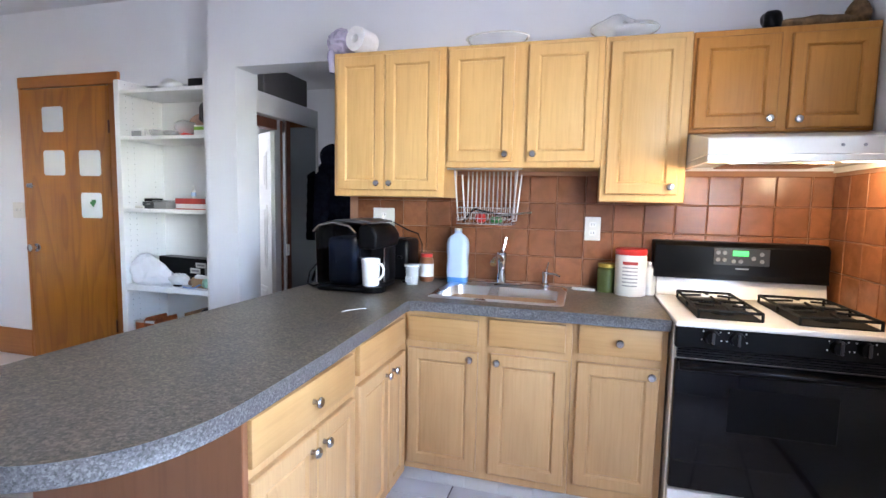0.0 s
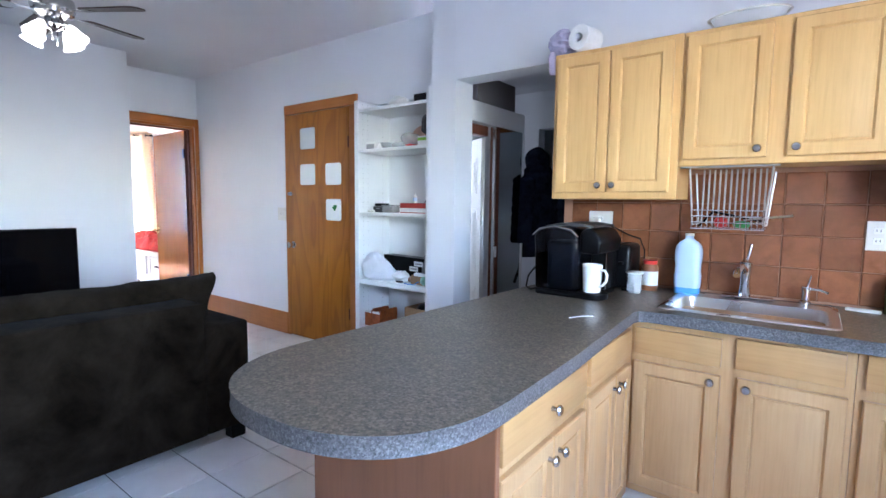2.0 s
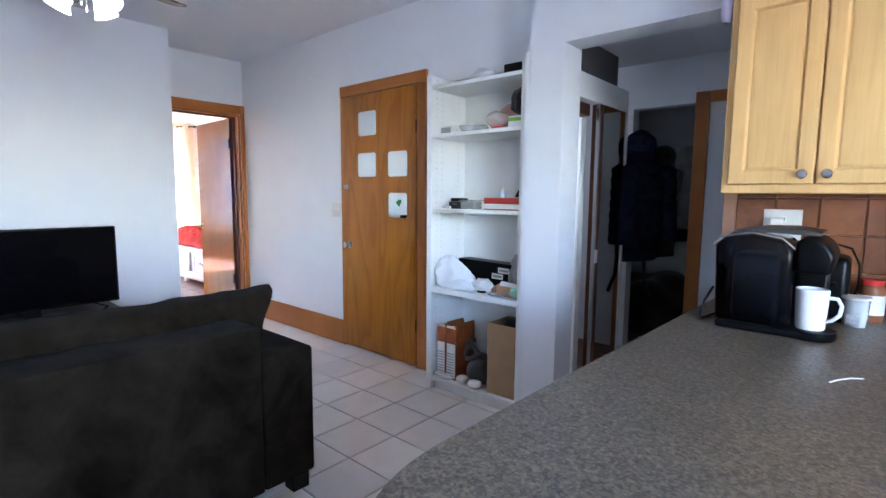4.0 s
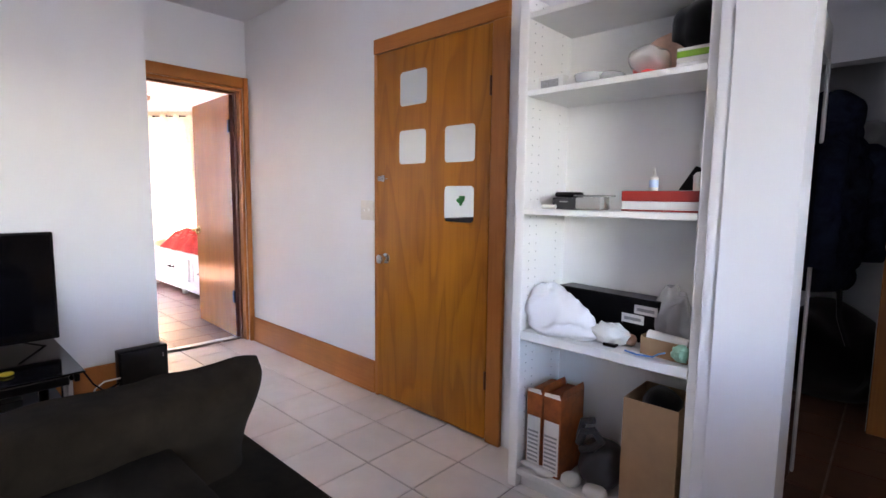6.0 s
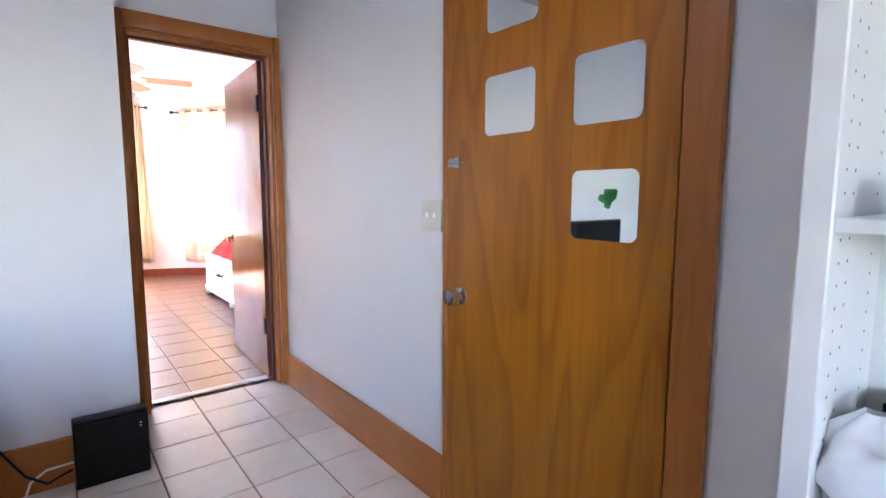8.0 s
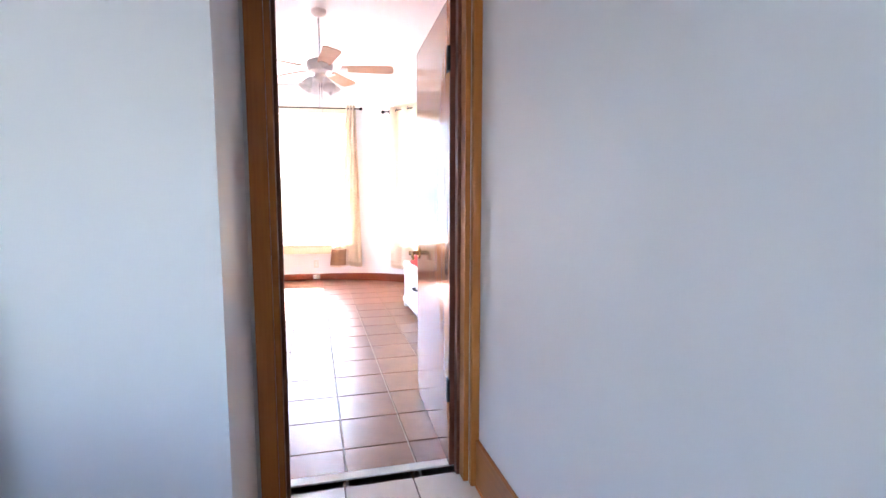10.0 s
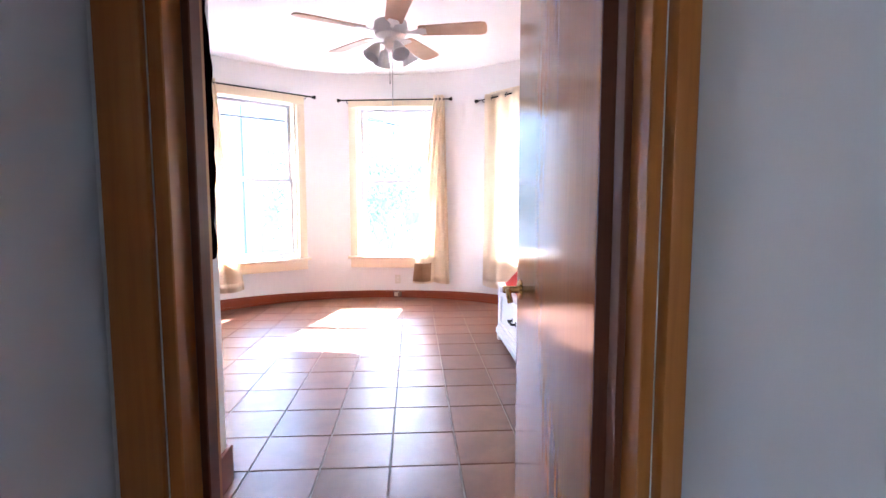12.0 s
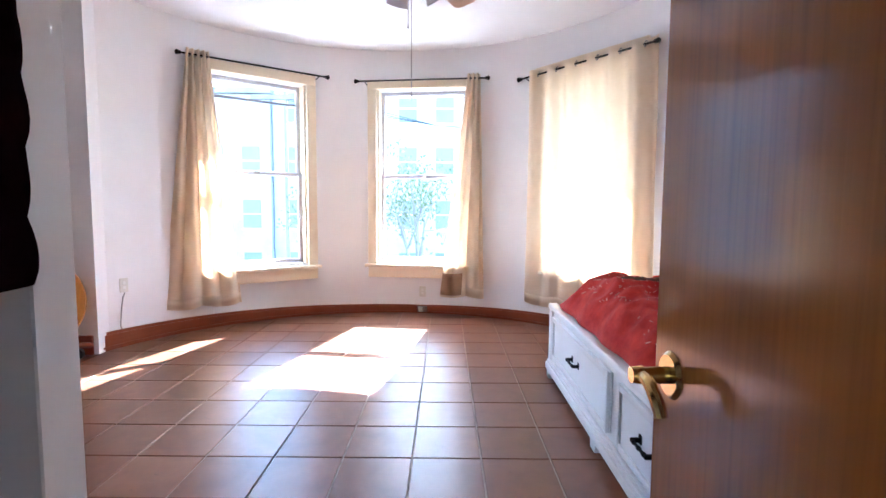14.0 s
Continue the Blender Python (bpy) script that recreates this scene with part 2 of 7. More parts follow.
def tiled(name, a, b_, rough, scale, bump=0.15, spread=0.25, coat=0.0, fleck=None):
    """A glazed or fired tile: mottled, each piece a little different from the next."""
    m, nt, b = base(name, rough, 0, coat)
    b.inputs["Specular IOR Level"].default_value = 0.38
    oi = nt.nodes.new("ShaderNodeObjectInfo")
    tc, add = nt.nodes.new("ShaderNodeTexCoord"), nt.nodes.new("ShaderNodeVectorMath")
    sc = nt.nodes.new("ShaderNodeMath")
    sc.operation = 'MULTIPLY'
    sc.inputs[1].default_value = 37.0
    nt.links.new(oi.outputs["Random"], sc.inputs[0])
    nt.links.new(tc.outputs["Object"], add.inputs[0])
    nt.links.new(sc.outputs[0], add.inputs[1])
    v = add.outputs[0]
    big, small = noise_node(nt, v, scale, 5, 0.5), noise_node(nt, v, scale * 9, 6, 0, 0.7)
    c = ramp(nt, ((0.25, a), (0.75, b_)))
    nt.links.new(big, c.inputs[0])
    out = mixc(nt, 0.3, c.outputs[0], mixc(nt, small, a, b_))
    tone = ramp(nt, ((0.0, (1 - spread,) * 3), (1.0, (1 + spread * 0.5,) * 3)))
    nt.links.new(oi.outputs["Random"], tone.inputs[0])
    out = mixc(nt, 1.0, out, tone.outputs[0], 'MULTIPLY')
    if fleck:
        k = ramp(nt, ((0.6, (0, 0, 0)), (0.72, (0.7, 0.7, 0.7))))
        nt.links.new(noise_node(nt, v, scale * 2.6, 8, 1.5, 0.75), k.inputs[0])
        out = mixc(nt, k.outputs[0], out, fleck)
    nt.links.new(out, b.inputs["Base Color"])
    rr = nt.nodes.new("ShaderNodeMapRange")
    rr.inputs["To Min"].default_value, rr.inputs["To Max"].default_value = rough * 0.75, min(1, rough * 1.3)
    nt.links.new(small, rr.inputs["Value"])
    nt.links.new(rr.outputs[0], b.inputs["Roughness"])
    bumped(nt, b, big, bump, 0.002)
    return m


def cloth(name, dark, light, scale=14.0, rough=0.95, sheen=0.4, bump=0.5, through_light=0.0):
    m, nt, b = base(name, rough)
    v = coords(nt, (1, 1, 1))
    n = noise_node(nt, v, scale, 5, 0.4, 0.65)
    c = ramp(nt, ((0.3, dark), (0.72, light)))
    nt.links.new(n, c.inputs[0])
    nt.links.new(c.outputs[0], b.inputs["Base Color"])
    b.inputs["Sheen Weight"].default_value = sheen
    b.inputs["Specular IOR Level"].default_value = 0.12 if max(light) > 0.05 else 0.0
    bumped(nt, b, noise_node(nt, v, 420, 2), bump, 0.001)
    if through_light:
        t = nt.nodes.new("ShaderNodeBsdfTranslucent")
        nt.links.new(c.outputs[0], t.inputs[0])
        mx = nt.nodes.new("ShaderNodeMixShader")
        mx.inputs[0].default_value = through_light
        nt.links.new(b.outputs[0], mx.inputs[1])
        nt.links.new(t.outputs[0], mx.inputs[2])
        nt.links.new(mx.outputs[0], nt.nodes["Material Output"].inputs[0])
    return m


def glassy(name, c, rough=0.02, ior=1.45):
    m, nt, b = base(name, rough)
    b.inputs["Base Color"].default_value = (*c, 1)
    b.inputs["Transmission Weight"].default_value = 1.0
    b.inputs["IOR"].default_value = ior
    return m


def film_plastic(name, c, amount, rough=0.3):
    """Thin, milky or clear plastic film."""
    m, nt, b = base(name, rough)
    b.inputs["Base Color"].default_value = (*c, 1)
    t = nt.nodes.new("ShaderNodeBsdfTransparent")
    mx = nt.nodes.new("ShaderNodeMixShader")
    mx.inputs[0].default_value = amount
    nt.links.new(b.outputs[0], mx.inputs[1])
    nt.links.new(t.outputs[0], mx.inputs[2])
    nt.links.new(mx.outputs[0], nt.nodes["Material Output"].inputs[0])
    return m


def glow(name, c, strength):
    m, nt, b = base(name)
    b.inputs["Base Color"].default_value = (*c, 1)
    b.inputs["Emission Color"].default_value = (*c, 1)
    b.inputs["Emission Strength"].default_value = strength
    return m


PAINT = plain("wall_paint", (0.76, 0.77, 0.79), 0.55, vary=0.035, scale=1.6, fine=90, bump=0.12)
PAINT_BED = plain("bedroom_wall_paint", (0.82, 0.81, 0.82), 0.6, vary=0.03, scale=1.2, fine=80, bump=0.12)
CEIL = plain("ceiling_paint", (0.74, 0.74, 0.76), 0.8, vary=0.04, scale=1.3, fine=70, bump=0.1)
WHITE = plain("white_furniture_paint", (0.80, 0.80, 0.78), 0.4, vary=0.04, scale=3, fine=40, bump=0.08, dirt=0.12, dirt_c=(0.5, 0.46, 0.38))
CREAM = plain("cream_trim_paint", (0.78, 0.66, 0.48), 0.4, vary=0.06, scale=4, bump=0.06)
TILE_W = tiled("white_floor_tile", (0.64, 0.585, 0.55), (0.76, 0.71, 0.675), 0.34, 7, 0.08, 0.07)
GROUT_D = plain("dark_grout", (0.16, 0.13, 0.12), 0.9, vary=0.3, scale=9)
TILE_T = tiled("terracotta_floor_tile", (0.125, 0.049, 0.024), (0.225, 0.095, 0.051), 0.33, 6, 0.3, 0.20, fleck=(0.085, 0.04, 0.026))
GROUT_T = plain("terracotta_grout", (0.36, 0.27, 0.22), 0.9, vary=0.3, scale=9)
TILE_S = tiled("red_brown_wall_tile", (0.16, 0.054, 0.022), (0.33, 0.128, 0.054), 0.24, 15, 0.25, 0.22)
GROUT_S = plain("tan_wall_grout", (0.36, 0.19, 0.115), 0.85, vary=0.2, scale=12)
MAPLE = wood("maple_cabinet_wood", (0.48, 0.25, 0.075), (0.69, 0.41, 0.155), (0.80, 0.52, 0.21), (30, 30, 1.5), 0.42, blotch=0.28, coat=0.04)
MAPLE_H = wood("maple_wood_across", (0.48, 0.25, 0.075), (0.69, 0.41, 0.155), (0.80, 0.52, 0.21), (1.5, 1.5, 30), 0.33, blotch=0.24, coat=0.15)
# base cabinets: a darker, browner maple than the wall cabinets
MAPLE_BASE = wood("darker_maple_wood", (0.33, 0.165, 0.062), (0.51, 0.29, 0.122), (0.61, 0.385, 0.18), (30, 30, 1.5), 0.42, blotch=0.32, coat=0.05)
MAPLE_BASE_H = wood("darker_maple_wood_across", (0.30, 0.14, 0.046), (0.46, 0.245, 0.09), (0.56, 0.33, 0.14), (1.5, 1.5, 30), 0.42, blotch=0.32, coat=0.05)
# same maple as MAPLE, with warm light put into the colour
MAPLE_D = wood("warm_lit_maple_wood", (0.31, 0.110, 0.017), (0.53, 0.215, 0.038), (0.63, 0.285, 0.058), (30, 30, 1.5), 0.46, blotch=0.3)
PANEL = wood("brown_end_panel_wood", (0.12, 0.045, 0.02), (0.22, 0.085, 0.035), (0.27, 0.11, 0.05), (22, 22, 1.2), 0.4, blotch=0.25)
OAK = wood("honey_veneer", (0.14, 0.034, 0.002), (0.38, 0.124, 0.006), (0.48, 0.178, 0.014), (34, 34, 0.9), 0.33, bands=9.0, band_scale=(2.6, 2.6, 0.42), blotch=0.3, coat=0.1)
OAK_P = wood("pale_honey_veneer", (0.13, 0.036, 0.004), (0.275, 0.088, 0.012), (0.37, 0.135, 0.024), (34, 34, 0.6), 0.15, blotch=0.42, coat=0.0)
OAK_P.node_tree.nodes["Principled BSDF"].inputs["Specular IOR Level"].default_value = 0.2
TRIM = wood("honey_trim_wood", (0.20, 0.056, 0.009), (0.40, 0.132, 0.024), (0.49, 0.185, 0.042), (30, 30, 1.2), 0.38, blotch=0.25, coat=0.05)
TRIM_H = wood("honey_trim_wood_across", (0.20, 0.056, 0.009), (0.40, 0.132, 0.024), (0.49, 0.185, 0.042), (1.2, 30, 30), 0.38, blotch=0.25, coat=0.05)
DARKTRIM = wood("dark_stained_jamb", (0.05, 0.014, 0.006), (0.11, 0.03, 0.012), (0.16, 0.05, 0.02), (30, 30, 1.2), 0.5, blotch=0.25)
REDBASE = wood("red_brown_baseboard", (0.13, 0.026, 0.008), (0.21, 0.045, 0.016), (0.27, 0.065, 0.024), (1.5, 1.5, 26), 0.3, blotch=0.2)
COUNTER = speckled("grey_brown_laminate", ((0.013, 0.0095, 0.006), (0.047, 0.036, 0.024), (0.10, 0.077, 0.052), (0.23, 0.185, 0.135)), 190, 0.38)
COUNTER_E = speckled("grey_laminate_edge", ((0.014, 0.012, 0.011), (0.036, 0.032, 0.031), (0.065, 0.059, 0.058), (0.16, 0.15, 0.15)), 300, 0.45)
STEEL = plain("brushed_steel", (0.62, 0.62, 0.61), 0.28, 1.0, vary=0.08, scale=5, fine=220, bump=0.05)
CHROME = plain("chrome", (0.68, 0.68, 0.69), 0.1, 1.0, vary=0.03, bump=0)
NICKEL = plain("satin_nickel", (0.46, 0.46, 0.47), 0.2, 1.0, vary=0.06, bump=0)
ZINC = plain("dull_zinc_wire", (0.55, 0.55, 0.54), 0.5, 1.0, vary=0.1, scale=30, bump=0)
BRASS = plain("worn_brass", (0.62, 0.42, 0.16), 0.22, 1.0, vary=0.15, scale=30, bump=0.03)
IRON = plain("black_cast_iron", (0.010, 0.010, 0.010), 0.6, vary=0.3, scale=20, bump=0.3, gloss=0.15)
BLACK = plain("black_plastic", (0.003, 0.003, 0.0035), 0.33, vary=0.2, scale=12, bump=0.04, gloss=0.13)
GLOSSB = plain("black_gloss_glass", (0.003, 0.003, 0.004), 0.08, vary=0.1, bump=0, gloss=0.22)
DGREY = plain("dark_grey_plastic", (0.03, 0.03, 0.034), 0.4, vary=0.15, scale=14, bump=0.05)
ENAMEL = plain("white_enamel", (0.80, 0.77, 0.70), 0.2, vary=0.05, scale=5, bump=0.02, coat=0.4, dirt=0.18, dirt_c=(0.42, 0.30, 0.16))
PLASTIC_W = plain("white_plastic", (0.70, 0.68, 0.62), 0.35, vary=0.04, scale=20, bump=0.03)
CERAMIC = plain("white_ceramic", (0.84, 0.83, 0.80), 0.12, vary=0.03, bump=0, coat=0.3)
MIRROR = plain("mirror_silver", (0.86, 0.90, 0.89), 0.015, 1.0, vary=0.01, bump=0)
SMOKE = plain("smoked_mirror_silver", (0.34, 0.37, 0.37), 0.02, 1.0, vary=0.03, bump=0)
GLASS = glassy("window_glass", (0.97, 0.99, 0.98), 0.0, 1.02)
CLEAR = glassy("clear_glass", (0.9, 0.93, 0.92), 0.03, 1.3)
TINT = glassy("blue_tinted_tank", (0.05, 0.08, 0.16), 0.05, 1.3)
SOFA = cloth("charcoal_brown_plush", (0.004, 0.0028, 0.0018), (0.024, 0.0175, 0.0120), 4.5, 0.95, 0.02, 0.3)
CURTAIN = cloth("beige_curtain_cloth", (0.80, 0.68, 0.53), (0.87, 0.76, 0.62), 5, 0.85, 0.1, 0.2, 0.48)
CURTAIN_D = cloth("tan_curtain_band", (0.34, 0.22, 0.13), (0.42, 0.28, 0.18), 5, 0.85, 0.15, 0.2, 0.3)
COAT_N = cloth("navy_coat_cloth", (0.005, 0.0065, 0.014), (0.018, 0.023, 0.042), 12, 0.40, 0.0, 0.1)
COAT_R = cloth("burgundy_coat_cloth", (0.003, 0.0007, 0.0013), (0.008, 0.0018, 0.0032), 12, 0.6, 0.0, 0.1)
CLOTH_K = cloth("dark_clothes", (0.0025, 0.0025, 0.003), (0.009, 0.009, 0.010), 8)
CLOTH_G = cloth("grey_clothes", (0.10, 0.10, 0.105), (0.2, 0.2, 0.2), 8)
RED = cloth("red_patterned_blanket", (0.33, 0.008, 0.006), (0.58, 0.036, 0.02), 11, 0.9, 0.06, 0.4)
CARD = plain("corrugated_cardboard", (0.36, 0.22, 0.115), 0.8, vary=0.14, scale=10, bump=0.15)
REDCARD = plain("red_card", (0.36, 0.03, 0.02), 0.45, vary=0.1, scale=15)
REDLID = plain("red_plastic_lid", (0.55, 0.03, 0.025), 0.3, vary=0.06, bump=0)
ORANGE = plain("orange_brown_carton", (0.33, 0.085, 0.018), 0.45, vary=0.45, scale=22)
WCARD = plain("white_card", (0.72, 0.71, 0.68), 0.5, vary=0.06, scale=20)
PRINT = plain("grey_print", (0.30, 0.30, 0.30), 0.6, vary=0.3, scale=120)
BAG = film_plastic("white_bag_film", (0.84, 0.84, 0.86), 0.12, 0.32)
MILKBAG = film_plastic("milky_bag_film", (0.74, 0.75, 0.76), 0.5, 0.25)
CLEARBAG = film_plastic("clear_bag_film", (0.74, 0.76, 0.76), 0.66, 0.15)
LILAC = film_plastic("lilac_wrap_film", (0.55, 0.50, 0.66), 0.3, 0.25)
PAPER = plain("tissue_paper", (0.84, 0.83, 0.82), 0.95, vary=0.05, scale=60, bump=0.3)
BLUEJUG = plain("milky_blue_plastic", (0.48, 0.62, 0.80), 0.3, vary=0.06, bump=0.02)
BLUEDEEP = plain("blue_liquid_plastic", (0.10, 0.32, 0.72), 0.25, vary=0.08, bump=0)
PINK = plain("pink_tan_cloth_print", (0.52, 0.32, 0.24), 0.8, vary=0.35, scale=25)
GREEN = plain("green_card", (0.22, 0.45, 0.04), 0.5, vary=0.1, scale=20)
GREENLEAF = plain("green_sticker", (0.03, 0.26, 0.07), 0.4, vary=0.3, scale=60)
BEIGE_FUR = plain("spotted_tan_cloth", (0.22, 0.13, 0.06), 0.9, vary=0.7, scale=45, bump=0.6)
FANWOOD = wood("dark_fan_wood", (0.012, 0.007, 0.005), (0.03, 0.016, 0.01), (0.045, 0.025, 0.015), (2, 30, 30), 0.35)
FANPALE = wood("pale_fan_wood", (0.42, 0.24, 0.14), (0.58, 0.38, 0.26), (0.66, 0.46, 0.33), (3, 3, 3), 0.4)
LAMP_ON = glow("lit_frosted_shade", (1.0, 0.97, 0.92), 0.08)
HOOD_ON = glow("lit_hood_lens", (1.0, 0.80, 0.48), 0.36)
SHADE = plain("frosted_white_shade", (0.82, 0.80, 0.80), 0.35, vary=0.03, bump=0)
CLOCK = glow("green_clock_digits", (0.05, 0.8, 0.15), 0.02)
ALU = plain("white_sash_vinyl", (0.56, 0.57, 0.63), 0.35, vary=0.04, bump=0.02)

# ---- the large structure ----
CEIL_Z, BED_CEIL = 2.585, 2.79
YL, YK = 2.80, 2.52            # living wall, kitchen wall
CX, CY, CR = -8.985, 1.89, 2.27  # the bow of the bedroom


def wall(name, boxes, material, label):
    bm = bmesh.new()
    for b in boxes:
        B(*b, bm=bm)
    return single(name, bm, material, label, "wall", kind="structure", at=(0, 0, 0), smooth=False)


wall("wall_living", [(-5.70, -4.02, YL, 2.93, 0, CEIL_Z), (-4.02, -3.19, YL, 2.93, 2.035, CEIL_Z), (-3.19, -2.905, YL, 2.93, 0, CEIL_Z),
                     (-2.905, -2.10, YL, 2.93, 2.01, CEIL_Z), (-2.905, -2.10, 2.905, 2.93, 0, 2.01), (-4.02, -3.19, 2.86, 2.93, 0, 2.035)],
     PAINT, "white painted plaster wall of the living room")
wall("wall_column", [(-2.144, -1.957, 2.53, 2.72, 0, CEIL_Z)], PAINT, "white painted square column beside the shelves")
wall("wall_kitchen", [(-1.215, 1.165, YK, 2.66, 0, CEIL_Z), (-1.9565, -1.215, YK + 0.01, 2.70, 2.018, CEIL_Z), (1.04, 1.165, 0.83, YK, 0, CEIL_Z), (1.04, 1.165, -0.38, 0.83, 0, 0.97), (1.04, 1.165, -0.38, 0.83, 2.07, CEIL_Z), (1.04, 1.165, -2.25, -0.38, 0, CEIL_Z)],
     PAINT, "white painted kitchen wall with a wide opening")
wall("wall_tv", [(-5.30, -5.175, -2.25, 1.92, 0, CEIL_Z), (-5.70, -5.30, 1.80, 1.92, 0, CEIL_Z)], PAINT, "white painted wall behind the television")
wall("wall_bedroom_door", [(-5.84, -5.70, 1.80, 2.0, 0, BED_CEIL), (-5.84, -5.70, 2.0, 2.764, 2.065, BED_CEIL), (-5.84, -5.70, 2.764, 4.25, 0, BED_CEIL)],
     PAINT, "white painted wall around the bedroom doorway")
wall("wall_back", [(-5.30, 1.165, -2.37, -2.25, 0, CEIL_Z)],
     PAINT, "white painted back wall of the living room")
wall("wall_hall", [(-1.215, -1.10, 2.66, 4.42, 0, 2.45), (-2.80, -2.26, 4.30, 4.42, 0, 2.45), (-2.26, -1.80, 4.30, 4.42, 1.96, 2.45),
                   (-1.80, -1.215, 4.30, 4.42, 0, 2.45), (-2.92, -2.80, 2.93, 5.2, 0, 2.45), (-2.92, -1.0, 5.1, 5.2, 0, 2.45), (-1.5, -1.4, 4.42, 5.1, 0, 2.45)],
     PAINT, "grey-white painted hall walls with a closet opening")
single("ceiling", B(-5.78, 1.165, -2.37, 2.93, CEIL_Z, CEIL_Z + 0.1), CEIL, "white painted living and kitchen ceiling", "ceiling", kind="structure", at=(0, 0, 0), smooth=False)
single("ceiling_hall", B(-2.92, -0.5, 2.931, 5.2, 2.30, 2.40, bm=B(-1.94, -0.5, 2.701, 2.9305, 2.30, 2.40)), CEIL, "white painted low hall ceiling", "ceiling", kind="structure", at=(0, 0, 0), smooth=False)
single("ceiling_bedroom", B(-11.8, -5.70, -1.2, 4.3, BED_CEIL, BED_CEIL + 0.1), CEIL, "white painted bedroom ceiling", "ceiling", kind="structure", at=(0, 0, 0), smooth=False)
floor = single("floor", B(-5.85, 1.165, -2.37, 2.93, -0.12, -0.006), GROUT_D, "pinkish-white square ceramic floor tiles with dark grout", "floor", kind="structure", at=(0, 0, 0), smooth=False)
floor_bed = single("floor_bedroom", B(-11.6, -5.85, -1.2, 4.25, -0.12, -0.006), GROUT_T, "terracotta square floor tiles in the bedroom", "floor", kind="structure", at=(0, 0, 0), smooth=False)
floor_hall = single("floor_hall", B(-2.92, -0.5, 2.93, 5.2, -0.12, -0.006), GROUT_T, "brown ceramic floor tiles in the dark hall", "floor", kind="structure", at=(0, 0, 0), smooth=False)

# the bowed bedroom wall, with three window openings
WIN = [-143.6, 173.0, 127.2]
HALF = 12.6
SILL, HEAD = 0.56, 2.385


def arc_block(a0, a1, z0, z1, r0, r1, bm, step=2.0):
    n = max(1, int(abs(a1 - a0) / step))
    for k in range(n):
        t0, t1 = radians(a0 + (a1 - a0) * k / n), radians(a0 + (a1 - a0) * (k + 1) / n)
        poly = [(CX + r * math.cos(t), CY + r * math.sin(t)) for r, t in ((r0, t0), (r0, t1), (r1, t1), (r1, t0))]
        prism(poly, "z", z0, z1, bm)


bow = bmesh.new()
ANG = [(104.0, WIN[2] - HALF), (WIN[2] + HALF, WIN[1] - HALF), (WIN[1] + HALF, WIN[0] + 360 - HALF), (WIN[0] + 360 + HALF, 253.4)]
for a0, a1 in ANG:
    arc_block(a0, a1, 0, BED_CEIL, CR, CR + 0.36, bow)
for w in WIN:
    arc_block(w - HALF, w + HALF, 0, SILL, CR, CR + 0.36, bow)
    arc_block(w - HALF, w + HALF, HEAD, BED_CEIL, CR, CR + 0.36, bow)
bmesh.ops.remove_doubles(bow, verts=bow.verts[:], dist=1e-5)
single("wall_bow", bow, PAINT_BED, "white painted bowed bedroom wall with three windows", "wall", kind="structure", at=(0, 0, 0), smooth=False)
wall("wall_bedroom", [(-9.55, -5.84, 4.09, 4.25, 0, BED_CEIL), (-9.74, -9.615, -1.0, -0.25, 0, BED_CEIL), (-9.74, -5.84, -1.12, -1.0, 0, BED_CEIL), (-6.588, -5.84, 1.44, 1.565, 0, BED_CEIL), (-6.588, -6.52, 1.0, 1.4395, 0, BED_CEIL), (-7.01, -6.52, 0.94, 0.9995, 0, BED_CEIL), (-7.01, -6.89, 1.0, 1.4295, 0, BED_CEIL),
                      (-5.84, -5.70, -1.12, 1.80, 0, BED_CEIL)], PAINT_BED, "white painted bedroom walls")
single("trim_post", B(-7.012, -6.89, 1.43, 1.578, 0, BED_CEIL, 0.004), PAINT_BED, "white painted corner post in the bedroom", "trim", kind="structure")

# baseboards
bb = bmesh.new()
BBH = ((104.0, 0.13), (145.0, 0.112), (173.0, 0.088), (190.0, 0.092), (218.0, 0.118), (253.4, 0.15))
for (a0, h0), (a1, h1) in zip(BBH, BBH[1:]):
    nb = int((a1 - a0) / 2.2)
    for k in range(nb):
        h = h0 + (h1 - h0) * (k + 0.5) / nb
        b0, b1 = a0 + (a1 - a0) * k / nb, a0 + (a1 - a0) * (k + 1) / nb
        for z0, z1, d in ((0, h * 0.83, 0.018), (h * 0.83, h, 0.012), (h * 0.13, h * 0.23, 0.024)):
            arc_block(b0, b1, z0, z1, CR - d, CR - 0.0005, bb, 3.0)
bmesh.ops.remove_doubles(bb, verts=bb.verts[:], dist=1e-5)
single("baseboard_bow", bb, REDBASE, "red-brown moulded wooden baseboard along the bowed wall", "baseboard", kind="structure", at=(0, 0, 0))
single("baseboard_post", B(-7.03, -6.885, 1.579, 1.597, 0, 0.16, 0.003, bm=B(-7.03, -7.013, 1.42, 1.579, 0, 0.16, 0.003)), REDBASE, "red-brown wooden baseboard at the corner post", "baseboard", kind="structure")
single("baseboard_alcove", B(-9.6145, -9.596, -0.99, -0.285, 0, 0.15, 0.003), REDBASE, "red-brown wooden baseboard in the alcove", "baseboard", kind="structure")
lb = B(-5.6655, -4.075, YL - 0.016, YL - 0.0005, 0, 0.205, 0.004)
B(-5.6655, -4.075, YL - 0.021, YL - 0.0005, 0.0, 0.012, 0.003, bm=lb)
single("baseboard_living", lb, TRIM_H, "honey-coloured wide wooden baseboard", "baseboard", kind="structure")
single("baseboard_tv", B(-5.1745, -5.158, -2.2, 1.919, 0, 0.205, 0.004), TRIM_H, "honey-coloured wooden baseboard behind the television", "baseboard", kind="structure")
